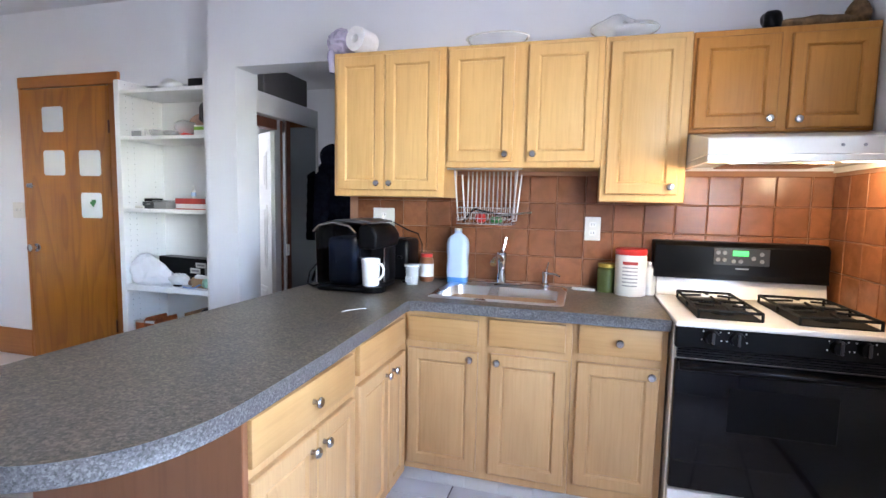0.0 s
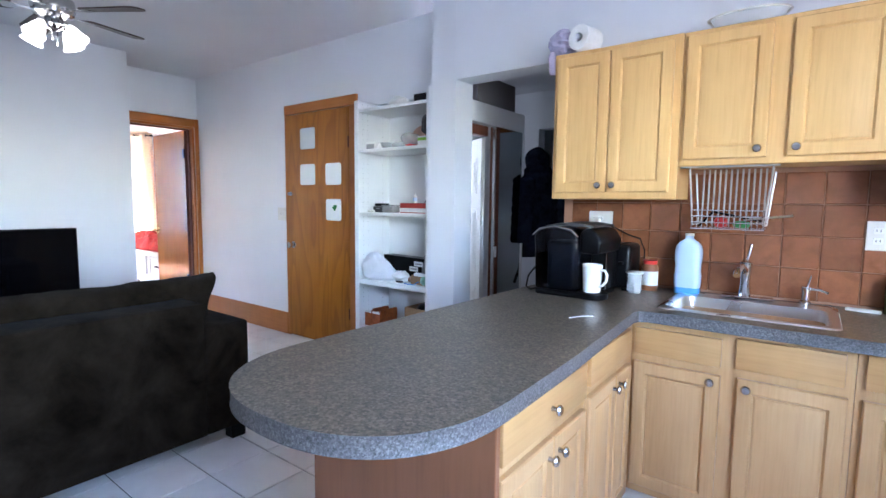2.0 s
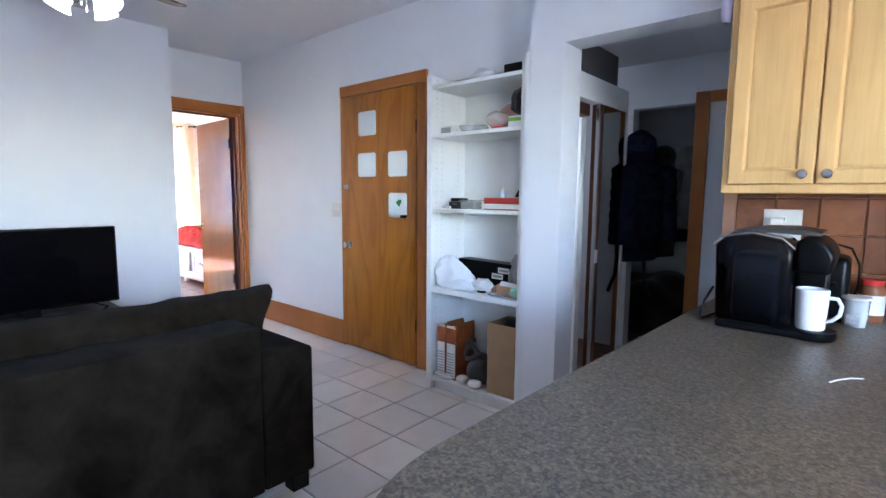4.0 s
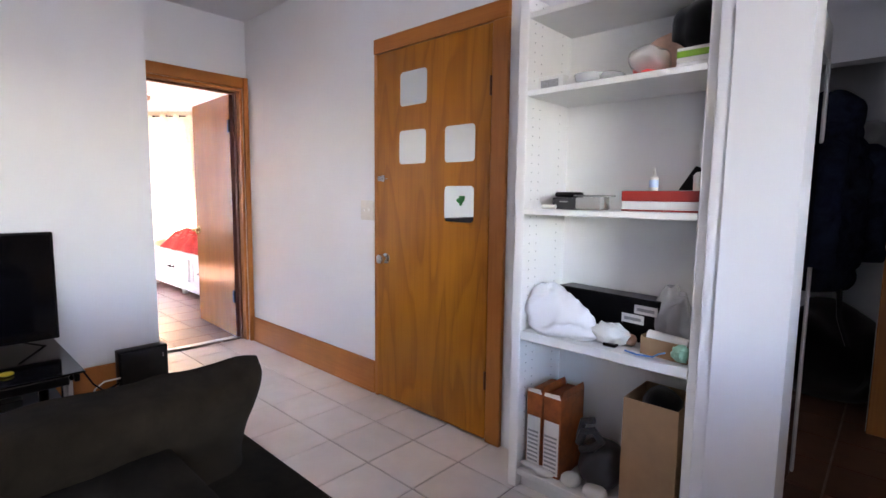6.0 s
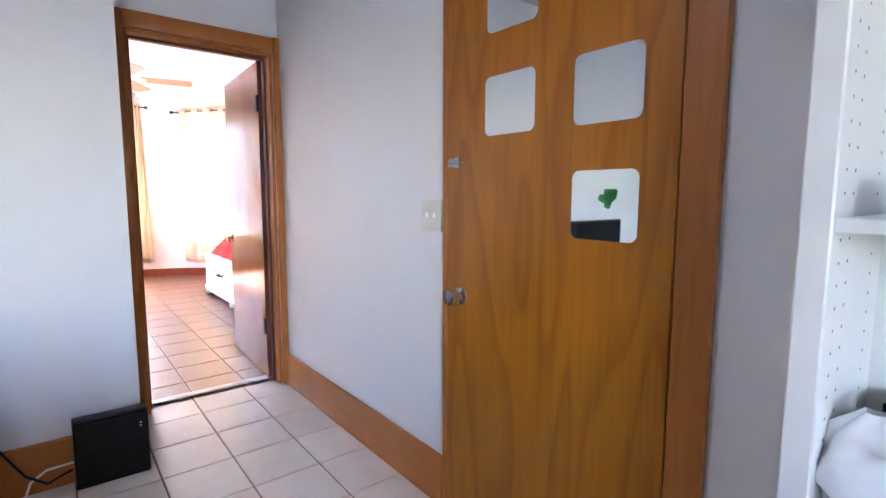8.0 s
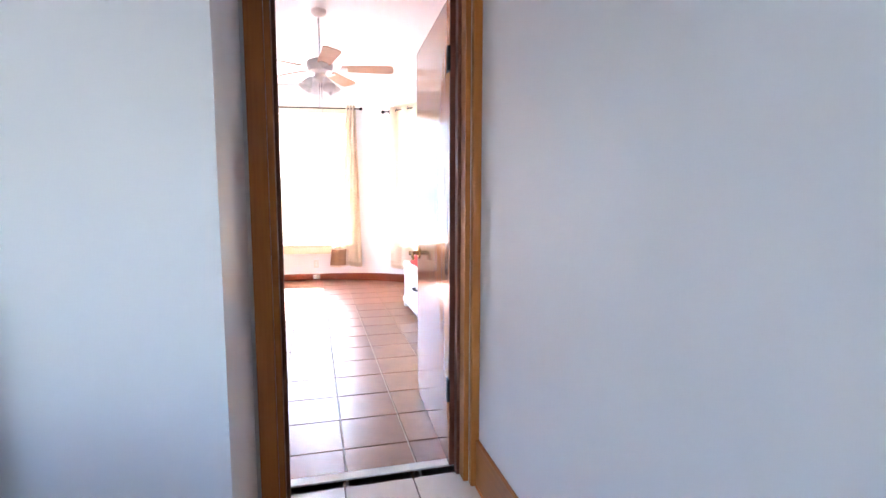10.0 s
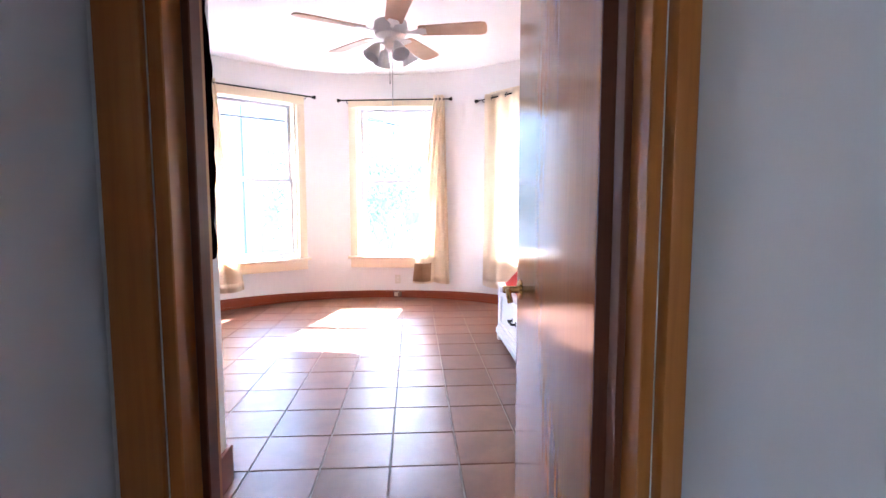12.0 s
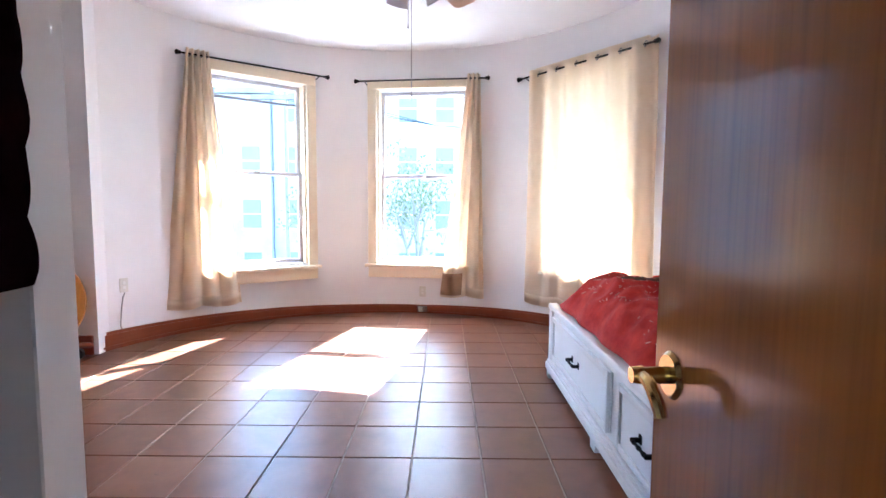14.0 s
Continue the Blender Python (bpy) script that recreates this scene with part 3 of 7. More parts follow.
single("threshold", B(-5.905, -5.845, 2.003, 2.761, -0.004, 0.006, 0.004), WCARD, "white worn stone threshold strip", "threshold", kind="structure")

# ---- doorway to the bedroom ----
YJ0, YJ1 = 2.0, 2.764


def doorway(name, x, y0, y1, ztop, tw, depth0, depth1, label):
    """Trim and jamb round an opening in a wall whose room face is at x; the trim stands on the +x side."""
    d = thing(name, (x, (y0 + y1) / 2, 0), label, "door frame", kind="structure")
    part("trim_left", B(x, x + 0.018, y0 - tw, y0, 0, ztop + 0.085, 0.004, 2), TRIM, d)
    part("trim_right", B(x, x + 0.034, y1, y1 + 0.0355, 0, ztop + 0.085, 0.004, 2), TRIM, d)
    part("trim_head", B(x, x + 0.020, y0 + 0.0005, y1 - 0.0005, ztop, ztop + 0.085, 0.004, 2), TRIM_H, d)
    part("jamb_left", B(depth0, x - 0.0005, y0 - 0.001, y0 + 0.022, 0.006, ztop, 0.002), TRIM, d)
    part("jamb_right", B(depth0, x - 0.0005, y1 - 0.022, y1 + 0.001, 0.006, ztop, 0.002), TRIM, d)
    part("jamb_head", B(depth0, x - 0.0005, y0 + 0.0225, y1 - 0.0225, ztop - 0.022, ztop + 0.001, 0.002), TRIM_H, d)
    part("stop_left", B(depth1, depth1 + 0.04, y0 + 0.022, y0 + 0.036, 0.006, ztop - 0.022, 0.002), DARKTRIM, d)
    part("stop_right", B(depth1, depth1 + 0.04, y1 - 0.036, y1 - 0.022, 0.006, ztop - 0.022, 0.002), DARKTRIM, d)
    part("stop_head", B(depth1, depth1 + 0.04, y0 + 0.036, y1 - 0.036, ztop - 0.036, ztop - 0.022, 0.002), DARKTRIM, d)
    return d


doorway("door_frame_bedroom", -5.70, YJ0, YJ1, 2.062, 0.065, -5.845, -5.80, "honey-coloured wooden frame of the bedroom doorway")

# the bedroom door, wide open into the bedroom
bd = thing("door_bedroom", (-5.80, 2.72, 0), "pale honey veneered flush door standing wide open", "door", kind="structure")
DX0, DX1 = -6.70, -5.835
leaf = part("leaf", prism([(DX0, 2.752), (DX1, 2.714), (DX1, 2.752), (DX0, 2.790)], "z", 0.012, 2.035, None, 0.002), OAK_P, bd)
part("edge_strip", B(-5.834, -5.829, 2.714, 2.752, 0.012, 2.035), DARKTRIM, bd, "dark hinge-side edge of the door")
for z in (0.36, 1.78):
    part("hinge", C((-5.83, 2.708, z - 0.05), (-5.83, 2.708, z + 0.05), 0.008, bm=B(-5.87, -5.836, 2.7085, 2.714, z - 0.05, z + 0.05)), IRON, bd, "black steel butt hinge")
lev = part("lever", C((-6.635, 2.748, 0.885), (-6.635, 2.742, 0.885), 0.036, 0.030, 28), BRASS, bd, "brass lever handle with round rose")
part("neck", C((-6.635, 2.7415, 0.885), (-6.635, 2.706, 0.885), 0.013, 0.012), BRASS, lev)
part("grip", W([(-6.635 + 0.012, 2.702, 0.886), (-6.60, 2.699, 0.888), (-6.582, 2.697, 0.884), (-6.566, 2.697, 0.874), (-6.556, 2.698, 0.862), (-6.553, 2.699, 0.854)], 0.0095, 10), BRASS, lev)
part("cylinder", C((-6.635, 2.7055, 0.885), (-6.635, 2.688, 0.885), 0.014, 0.012, 20), BRASS, lev)

# ---- the closed living-room door ----
ld = thing("door_living", (-3.64, YL, 0), "honey veneered flush door with four square mirrors, closed", "door", kind="structure")
part("trim_head", B(-4.062, -3.112, YL - 0.026, YL - 0.0005, 2.036, 2.118, 0.003), TRIM_H, ld)
part("trim_side", B(-3.199, -3.112, YL - 0.025, YL - 0.0005, 0.0, 2.0355, 0.003), TRIM, ld)
part("trim_side", B(-4.062, -4.032, YL - 0.022, YL - 0.0005, 0.0, 2.0355, 0.003), TRIM, ld)
leaf2 = part("leaf", B(-4.029, -3.202, YL - 0.024, YL + 0.018, 0.014, 2.030, 0.0025), OAK, ld)


def rounded(x0, x1, z0, z1, r, y0, y1, n=6):
    poly = []
    for cx, cz, a in ((x1 - r, z1 - r, 0), (x0 + r, z1 - r, 90), (x0 + r, z0 + r, 180), (x1 - r, z0 + r, 270)):
        for k in range(n + 1):
            t = radians(a + 90 * k / n)
            poly.append((cx + r * math.cos(t), cz + r * math.sin(t)))
    return prism(poly, "y", y0, y1)


for x, z, hw in ((-3.725, 1.807, 0.103), (-3.730, 1.494, 0.104), (-3.390, 1.491, 0.100), (-3.390, 1.190, 0.098)):
    mir = part("mirror_tile", rounded(x - hw, x + hw, z - 0.091, z + 0.091, 0.022, YL - 0.028, YL - 0.0245), MIRROR, leaf2, "square mirror with rounded corners")
bmq = bmesh.new()
for k, (dx, dz, a) in enumerate(((0, 0.012, 0), (0.014, 0.002, 50), (-0.012, 0.0, -60), (0.004, -0.012, 20), (0.016, 0.016, 90))):
    t = rounded(-0.009, 0.009, -0.013, 0.013, 0.006, -0.001, 0.0)
    t.transform(pose(-3.379 + dx, YL - 0.0285, 1.207 + dz, 0, a, 0))
    join(bmq, t)
part("leaf_sticker", bmq, GREENLEAF, leaf2, "small green leaf-shaped sticker")
part("knob", L([(0.0, 0.0), (0.032, 0.0), (0.030, 0.006), (0.014, 0.008), (0.012, 0.026), (0.026, 0.032), (0.030, 0.045), (0.026, 0.058), (0.0, 0.062)], (-3.950, YL - 0.0245, 0.862), 24, None, pose(0, 0, 0, 90)), CHROME, leaf2, "round chrome door knob")
lt = B(-4.022, -3.985, YL - 0.028, YL - 0.0245, 1.312, 1.342, 0.001)
C((-4.018, YL - 0.032, 1.327), (-3.93, YL - 0.032, 1.325), 0.004, 0.002, 10, lt)
B(-3.984, -3.962, YL - 0.030, YL - 0.0245, 1.308, 1.346, 0.001, bm=lt)
part("latch", lt, NICKEL, leaf2, "small steel slide latch")
for z in (0.32, 1.745):
    part("hinge", C((-3.201, YL - 0.029, z - 0.045), (-3.201, YL - 0.029, z + 0.045), 0.006, 0.006, 12), DARKTRIM, ld, "narrow dark hinge")

# ---- kitchen ----


def door_panel(name, w, h, material, knob_side, parent, at, facing, knob_z=None, flat=False):
    """A cabinet front with a frame and raised field; facing 'y' looks to -y, 'x' looks to +x."""
    if flat:
        bm = B(0, w, -0.019, 0, 0, h, 0.004, 2)
    else:
        bm = bmesh.new()
        rings = []
        for d, y in ((0.0, -0.0005), (0.0, -0.015), (0.004, -0.0195), (0.012, -0.0205), (0.044, -0.0205), (0.0475, -0.0175), (0.051, -0.0125), (0.055, -0.0125), (0.058, -0.0155), (0.066, -0.0165), (0.076, -0.020)):
            rings.append([bm.verts.new(p) for p in ((d, y, d), (w - d, y, d), (w - d, y, h - d), (d, y, h - d))])
        for a, b in zip(rings, rings[1:]):
            for k in range(4):
                bm.faces.new((a[k], a[(k + 1) % 4], b[(k + 1) % 4], b[k]))
        bm.faces.new(rings[-1])
        bm.faces.new(rings[0][::-1])
    rot = Matrix() if facing == "y" else pose(0, 0, 0, 0, 0, 90)
    bm.transform(Matrix.Translation(at) @ rot)
    ob = part(name, bm, material, parent)
    if knob_side:
        kx = {"l": 0.030, "r": w - 0.030, "m": w / 2}[knob_side]
        kz = h / 2 if knob_z is None else knob_z
        t = L([(0.0, 0), (0.008, 0), (0.006, 0.012), (0.014, 0.017), (0.0155, 0.022), (0.012, 0.027), (0.0, 0.029)], (0, 0, 0), 18, None, pose(kx, -0.0202, kz, 90))
        t.transform(Matrix.Translation(at) @ rot)
        part("knob", t, NICKEL, ob, "round brushed nickel knob")
    return ob


def upper(x0, x1, z0, z1, doors, material, label):
    u = thing("wall_cabinet", ((x0 + x1) / 2, YK, z0), label, "cabinet", "kitchen wall cabinets")
    part("body", B(x0, x1, 2.268, YK - 0.001, z0, z1, 0.003), material, u)
    for dx0, dx1, dz0, dz1, side in doors:
        door_panel("door", dx1 - dx0, dz1 - dz0, material, side, u, (dx0, 2.2675, dz0), "y", 0.032)
    return u


upper(-1.178, -0.611, 1.285, 1.968, ((-1.155, -0.909, 1.315, 1.945, "r"), (-0.904, -0.642, 1.315, 1.945, "l")), MAPLE, "maple wall cabinet with two raised-panel doors")
upper(-0.610, 0.078, 1.422, 1.965, ((-0.594, -0.298, 1.447, 1.945, "r"), (-0.236, 0.054, 1.447, 1.945, "l")), MAPLE, "shorter maple wall cabinet above the sink")
upper(0.079, 0.412, 1.278, 1.960, ((0.101, 0.382, 1.310, 1.935, "r"),), MAPLE, "narrow maple wall cabinet with one door")
upper(0.413, 1.038, 1.560, 1.955, ((0.424, 0.717, 1.575, 1.928, "r"), (0.754, 1.026, 1.570, 1.925, "l")), MAPLE_D, "short maple wall cabinet above the range hood, warm light in its colour")

YB = 1.962


def lower(x0, x1, fronts, label):
    u = thing("base_cabinet", ((x0 + x1) / 2, YK, 0), label, "cabinet", "kitchen base cabinets")
    part("body", B(x0, x1, YB + 0.0005, YK - 0.001, 0.12, 0.8195, 0.002), MAPLE_BASE, u)
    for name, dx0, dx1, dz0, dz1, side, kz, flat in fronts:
        door_panel(name, dx1 - dx0, dz1 - dz0, MAPLE_BASE_H if flat else MAPLE_BASE, side, u, (dx0, YB, dz0), "y", kz, flat)
    return u


lower(-0.679, 0.0, (("drawer_front", -0.662, -0.367, 0.687, 0.790, "", None, True), ("drawer_front", -0.323, -0.025, 0.694, 0.802, "", None, True),
                    ("door", -0.664, -0.366, 0.155, 0.657, "r", 0.479, False), ("door", -0.315, -0.014, 0.160, 0.662, "l", 0.473, False)), "darker maple sink base cabinet with two doors")
lower(0.001, 0.338, (("drawer_front", 0.023, 0.316, 0.700, 0.812, "m", None, True), ("door", 0.021, 0.314, 0.175, 0.666, "r", 0.466, False)), "narrow darker maple base cabinet with drawer and door")
XP = -0.682
pa = thing("base_cabinet", (-0.95, 1.2, 0), "maple peninsula cabinet with drawer and double doors", "cabinet", "kitchen base cabinets")
part("body", B(-1.255, XP - 0.0005, 0.9245, 1.465, 0.12, 0.8195, 0.002), MAPLE_BASE, pa)
door_panel("drawer_front", 0.515, 0.116, MAPLE_BASE_H, "m", pa, (XP, 0.936, 0.657), "x", None, True)
door_panel("door", 0.276, 0.50, MAPLE_BASE, "r", pa, (XP, 0.936, 0.125), "x", 0.453)
door_panel("door", 0.236, 0.50, MAPLE_BASE, "l", pa, (XP, 1.216, 0.125), "x", 0.453)
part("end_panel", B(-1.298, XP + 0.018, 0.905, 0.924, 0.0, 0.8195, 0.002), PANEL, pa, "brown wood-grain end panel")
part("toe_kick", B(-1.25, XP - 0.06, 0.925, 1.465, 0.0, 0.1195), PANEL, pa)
pb = thing("base_cabinet", (-0.95, 1.72, 0), "maple corner cabinet with drawer and double doors", "cabinet", "kitchen base cabinets")
part("body", B(-1.195, XP - 0.0005, 1.466, YK - 0.001, 0.12, 0.8195, 0.002), MAPLE_BASE, pb)
door_panel("drawer_front", 0.428, 0.104, MAPLE_BASE_H, "", pb, (XP, 1.484, 0.684), "x", None, True)
door_panel("door", 0.251, 0.525, MAPLE_BASE, "r", pb, (XP, 1.484, 0.125), "x", 0.489)
door_panel("door", 0.180, 0.525, MAPLE_BASE, "l", pb, (XP, 1.740, 0.125), "x", 0.489)
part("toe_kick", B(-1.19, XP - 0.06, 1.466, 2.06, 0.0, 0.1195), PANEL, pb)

# white tiled toe kick under the sink run
tk = single("toe_kick", B(-0.74, 0.338, 2.075, 2.09, 0, 0.119), PLASTIC_W, "white tiled toe kick under the base cabinets", "toe kick", kind="structure")

# worktop: an L with a rounded free end and a hole for the sink
ZC = 0.862
outl = [(0.338, YK - 0.002), (0.338, 1.912), (-0.61, 1.912), (-0.638, 1.897), (-0.648, 1.868), (-0.612, 1.2)]
ex, ey, ea, eb = -0.937, 0.85, 0.333, 0.345
for k in range(0, 33):
    t = radians(0 - 180 * k / 32)
    c, s_ = math.cos(t), math.sin(t)
    q = 2 / 2.35
    outl.append((ex + ea * math.copysign(abs(c) ** q, c), ey + eb * math.copysign(abs(s_) ** q, s_)))
outl += [(-1.262, 1.15), (-1.212, YK - 0.002)]
hole = [(-0.585, 2.025), (-0.06, 2.025), (-0.06, 2.40), (-0.585, 2.40)]
ct = thing("worktop", (-0.6, 1.9, 0.82), "grey-brown speckled laminate worktop with rounded peninsula end", "worktop")
bm = bmesh.new()


def loop_edges(bm, pts, z):
    vs = [bm.verts.new((p[0], p[1], z)) for p in pts]
    return vs, [bm.edges.new((vs[k], vs[(k + 1) % len(vs)])) for k in range(len(vs))]


for z in (ZC, ZC - 0.042):
    e1, e2 = loop_edges(bm, outl, z)[1], loop_edges(bm, hole, z)[1]
    bmesh.ops.triangle_fill(bm, use_beauty=True, use_dissolve=False, edges=e1 + e2)
top = part("top_sheet", bm, COUNTER, ct, smooth=False)
bm = bmesh.new()
n = len(outl)
prof = [(0.0, ZC), (0.0012, ZC - 0.001), (0.002, ZC - 0.003), (0.002, ZC - 0.039), (0.0012, ZC - 0.041), (0.0, ZC - 0.042)]
rings = []
for k in range(n):
    p, a, b = Vector(outl[k]), Vector(outl[k - 1]), Vector(outl[(k + 1) % n])
    d = (b - a).normalized()
    nrm = Vector((-d.y, d.x))
    if k in (0, n - 1):
        nrm = Vector((0, 0))
    rings.append([bm.verts.new((p.x + nrm.x * -o, p.y + nrm.y * -o, z)) for o, z in prof])
for k in range(n - 1):
    for j in range(len(prof) - 1):
        bm.faces.new((rings[k][j], rings[k + 1][j], rings[k + 1][j + 1], rings[k][j + 1]))
part("edge_band", bm, COUNTER_E, ct, "lighter grey speckled edge band")
part("scratch", W([(-0.80, 1.62, ZC + 0.0006), (-0.785, 1.655, ZC + 0.0006), (-0.765, 1.685, ZC + 0.0006), (-0.742, 1.70, ZC + 0.0006)], 0.002, 5), WCARD, ct, "pale scratch on the laminate")

# sink
sk = thing("sink", (-0.32, 2.2, ZC), "stainless steel drop-in kitchen sink", "sink")
bm = bmesh.new()
lv = []
for o, z in ((0.0, ZC + 0.001), (0.004, ZC + 0.006), (0.030, ZC + 0.006), (0.036, ZC + 0.001), (0.046, ZC - 0.145), (0.075, ZC - 0.165), (0.14, ZC - 0.168)):
    r = 0.035 + o * 0.3
    pts = []
    x0, x1, y0, y1 = -0.607 + o, -0.038 - o, 1.995 + o, 2.455 - o - (0.055 if o > 0.03 else 0.0)
    for cx, cy, a in ((x1 - r, y1 - r, 0), (x0 + r, y1 - r, 90), (x0 + r, y0 + r, 180), (x1 - r, y0 + r, 270)):
        for k in range(5):
            t = radians(a + 90 * k / 4)
            pts.append(bm.verts.new((cx + r * math.cos(t), cy + r * math.sin(t), z)))
    lv.append(pts)
for a, b in zip(lv, lv[1:]):
    for k in range(len(a)):
        bm.faces.new((a[k], a[(k + 1) % len(a)], b[(k + 1) % len(b)], b[k]))
bm.faces.new(lv[-1])
part("basin", bm, STEEL, sk)
part("drain", L([(0.045, 0), (0.045, 0.003), (0.03, 0.001), (0.0, 0.001)], (-0.32, 2.2, ZC - 0.167)), CHROME, sk)
fa = thing("faucet", (-0.345, 2.43, ZC + 0.007), "chrome single-lever kitchen faucet behind the sink", "faucet")
part("base_plate", B(-0.44, -0.25, 2.405, 2.452, ZC + 0.007, ZC + 0.016, 0.006, 2), CHROME, fa)
part("body", L([(0.024, 0), (0.024, 0.02), (0.02, 0.05), (0.021, 0.10), (0.025, 0.115), (0.025, 0.145), (0.0, 0.16)], (-0.355, 2.43, ZC + 0.016)), CHROME, fa)
part("spout", W([(-0.355, 2.425, ZC + 0.12), (-0.36, 2.38, ZC + 0.145), (-0.365, 2.33, ZC + 0.15), (-0.37, 2.28, ZC + 0.135), (-0.37, 2.265, ZC + 0.12)], 0.014, 12), CHROME, fa)
part("lever", W([(-0.352, 2.43, ZC + 0.17), (-0.345, 2.44, ZC + 0.20), (-0.34, 2.445, ZC + 0.235)], 0.006, 8), CHROME, fa)
so = thing("soap_dispenser", (-0.14, 2.43, ZC + 0.007), "chrome soap dispenser pump beside the faucet", "soap dispenser")
part("body", L([(0.02, 0), (0.02, 0.012), (0.013, 0.018), (0.013, 0.05), (0.016, 0.055), (0.016, 0.072), (0.0, 0.076)], (-0.145, 2.43, ZC + 0.007)), CHROME, so)
part("nozzle", W([(-0.145, 2.43, ZC + 0.07), (-0.10, 2.415, ZC + 0.072), (-0.075, 2.40, ZC + 0.064)], 0.005), CHROME, so)
part("pump_stem", C((-0.14, 2.43, ZC + 0.082), (-0.13, 2.425, ZC + 0.125), 0.003), CHROME, so)

# stove
X0, X1 = 0.345, 1.032
st = thing("stove", ((X0 + X1) / 2, YK, 0), "white and black gas stove with black oven door", "stove")
part("body", B(X0, X1, 1.905, YK - 0.03, 0.02, 0.852, 0.004), ENAMEL, st)
part("cooktop", B(X0 - 0.004, X1, 1.862, 2.44, 0.8525, 0.872, 0.007, 3), ENAMEL, st)
bgp = part("backguard", prism([(2.390, 0.952), (2.400, 0.975), (2.402, 1.095), (2.425, 1.112), (YK - 0.012, 1.112), (YK - 0.012, 0.952)], "x", X0 - 0.012, 1.0, None, 0.004, 2), BLACK, st, "black control backguard")
part("splash_panel", prism([(2.40, 0.8725), (2.418, 0.951), (YK - 0.012, 0.951), (YK - 0.012, 0.8725)], "x", X0 + 0.003, 1.0, None, 0.002), ENAMEL, st)
part("clock_panel", B(0.568, 0.780, 2.396, 2.3995, 1.018, 1.090, 0.001), DGREY, bgp, "grey clock panel")
part("clock_digits", B(0.640, 0.700, 2.393, 2.3955, 1.058, 1.080), CLOCK, bgp, "green lit clock display")
for x, zb in ((0.585, 1.070), (0.610, 1.070), (0.585, 1.040), (0.610, 1.040), (0.645, 1.035), (0.672, 1.035), (0.720, 1.050), (0.750, 1.068), (0.752, 1.038)):
    part("button", C((x, 2.3957, zb), (x, 2.392, zb), 0.009, 0.008, 12), PRINT, bgp)
part("badge", B(0.655, 0.705, 2.3985, 2.4005, 1.000, 1.006), PRINT, bgp)
part("knob_panel", B(X0, X1, 1.872, 1.9045, 0.778, 0.852, 0.004), BLACK, st)
for x in (0.457, 0.534, 0.822, 0.896):
    kb = part("burner_knob", C((x, 1.8715, 0.824), (x, 1.850, 0.824), 0.024, 0.021, 24), BLACK, st, "black burner knob")
    part("pointer", B(x - 0.004, x + 0.004, 1.840, 1.8498, 0.804, 0.844, 0.002), DGREY, kb)
    for k in range(5):
        a = radians(200 - 55 * k)
        part("mark", B(x + 0.032 * math.cos(a) - 0.002, x + 0.032 * math.cos(a) + 0.002, 1.8705, 1.8718, 0.824 + 0.032 * math.sin(a) - 0.002, 0.824 + 0.032 * math.sin(a) + 0.002), WCARD, kb)
od = part("oven_door", B(X0 + 0.004, X1, 1.868, 1.9045, 0.272, 0.735, 0.006, 2), GLOSSB, st, "black glass oven door")
part("door_window", B(0.52, 0.84, 1.8655, 1.8678, 0.50, 0.655, 0.001), BLACK, od)
for z in (0.742, 0.751, 0.760, 0.769):
    part("vent_slat", B(X0 + 0.01, X1, 1.880, 1.904, z, z + 0.005), BLACK, st)
hb = prism([(1.868, 0.700), (1.834, 0.712), (1.828, 0.726), (1.842, 0.735), (1.868, 0.735)], "x", X0 + 0.012, X1, None, 0.003)
part("door_handle", hb, BLACK, od, "black full-width oven handle")
part("drawer_front", B(X0 + 0.004, X1, 1.872, 1.9045, 0.045, 0.262, 0.006, 2), ENAMEL, st, "white storage drawer below the oven")


def grate(x0, x1, y0, y1):
    g = part("grate", bmesh.new(), IRON, st, "black cast iron burner grate")
    bm = bmesh.new()
    z = 0.902
    r = 0.0055
    W([(x0, y0, z), (x1, y0, z), (x1, y1, z), (x0, y1, z), (x0, y0, z)], r, 6, bm)
    ym = (y0 + y1) / 2
    W([(x0, ym, z), (x1, ym, z)], r, 6, bm)
    for yc in ((y0 + ym) / 2, (y1 + ym) / 2):
        xm = (x0 + x1) / 2
        for dx, dy in ((1, 0), (-1, 0), (0, 1), (0, -1)):
            ex_, ey_ = xm + dx * (x1 - x0) / 2, yc + dy * (ym - y0) / 2
            W([(ex_, ey_, z), (xm + dx * 0.03, yc + dy * 0.03, z + 0.004)], r * 0.9, 6, bm)
        C((xm, yc, 0.8725), (xm, yc, 0.888), 0.042, 0.036, 20, bm)
    for x in (x0, x1):
        for y in (y0, ym, y1):
            C((x, y, 0.873), (x, y, z), 0.005, 0.005, 6, bm)
    B(x0 - 0.004, x1 + 0.004, y0 - 0.004, y1 + 0.004, 0.8725, 0.876, 0.001, bm=bm)
    me = g.data
    bmesh.ops.translate(bm, verts=bm.verts[:], vec=-origin(st))
    bm.to_mesh(me)
    bm.free()


grate(0.425, 0.625, 1.935, 2.345)
grate(0.735, 0.965, 1.935, 2.345)

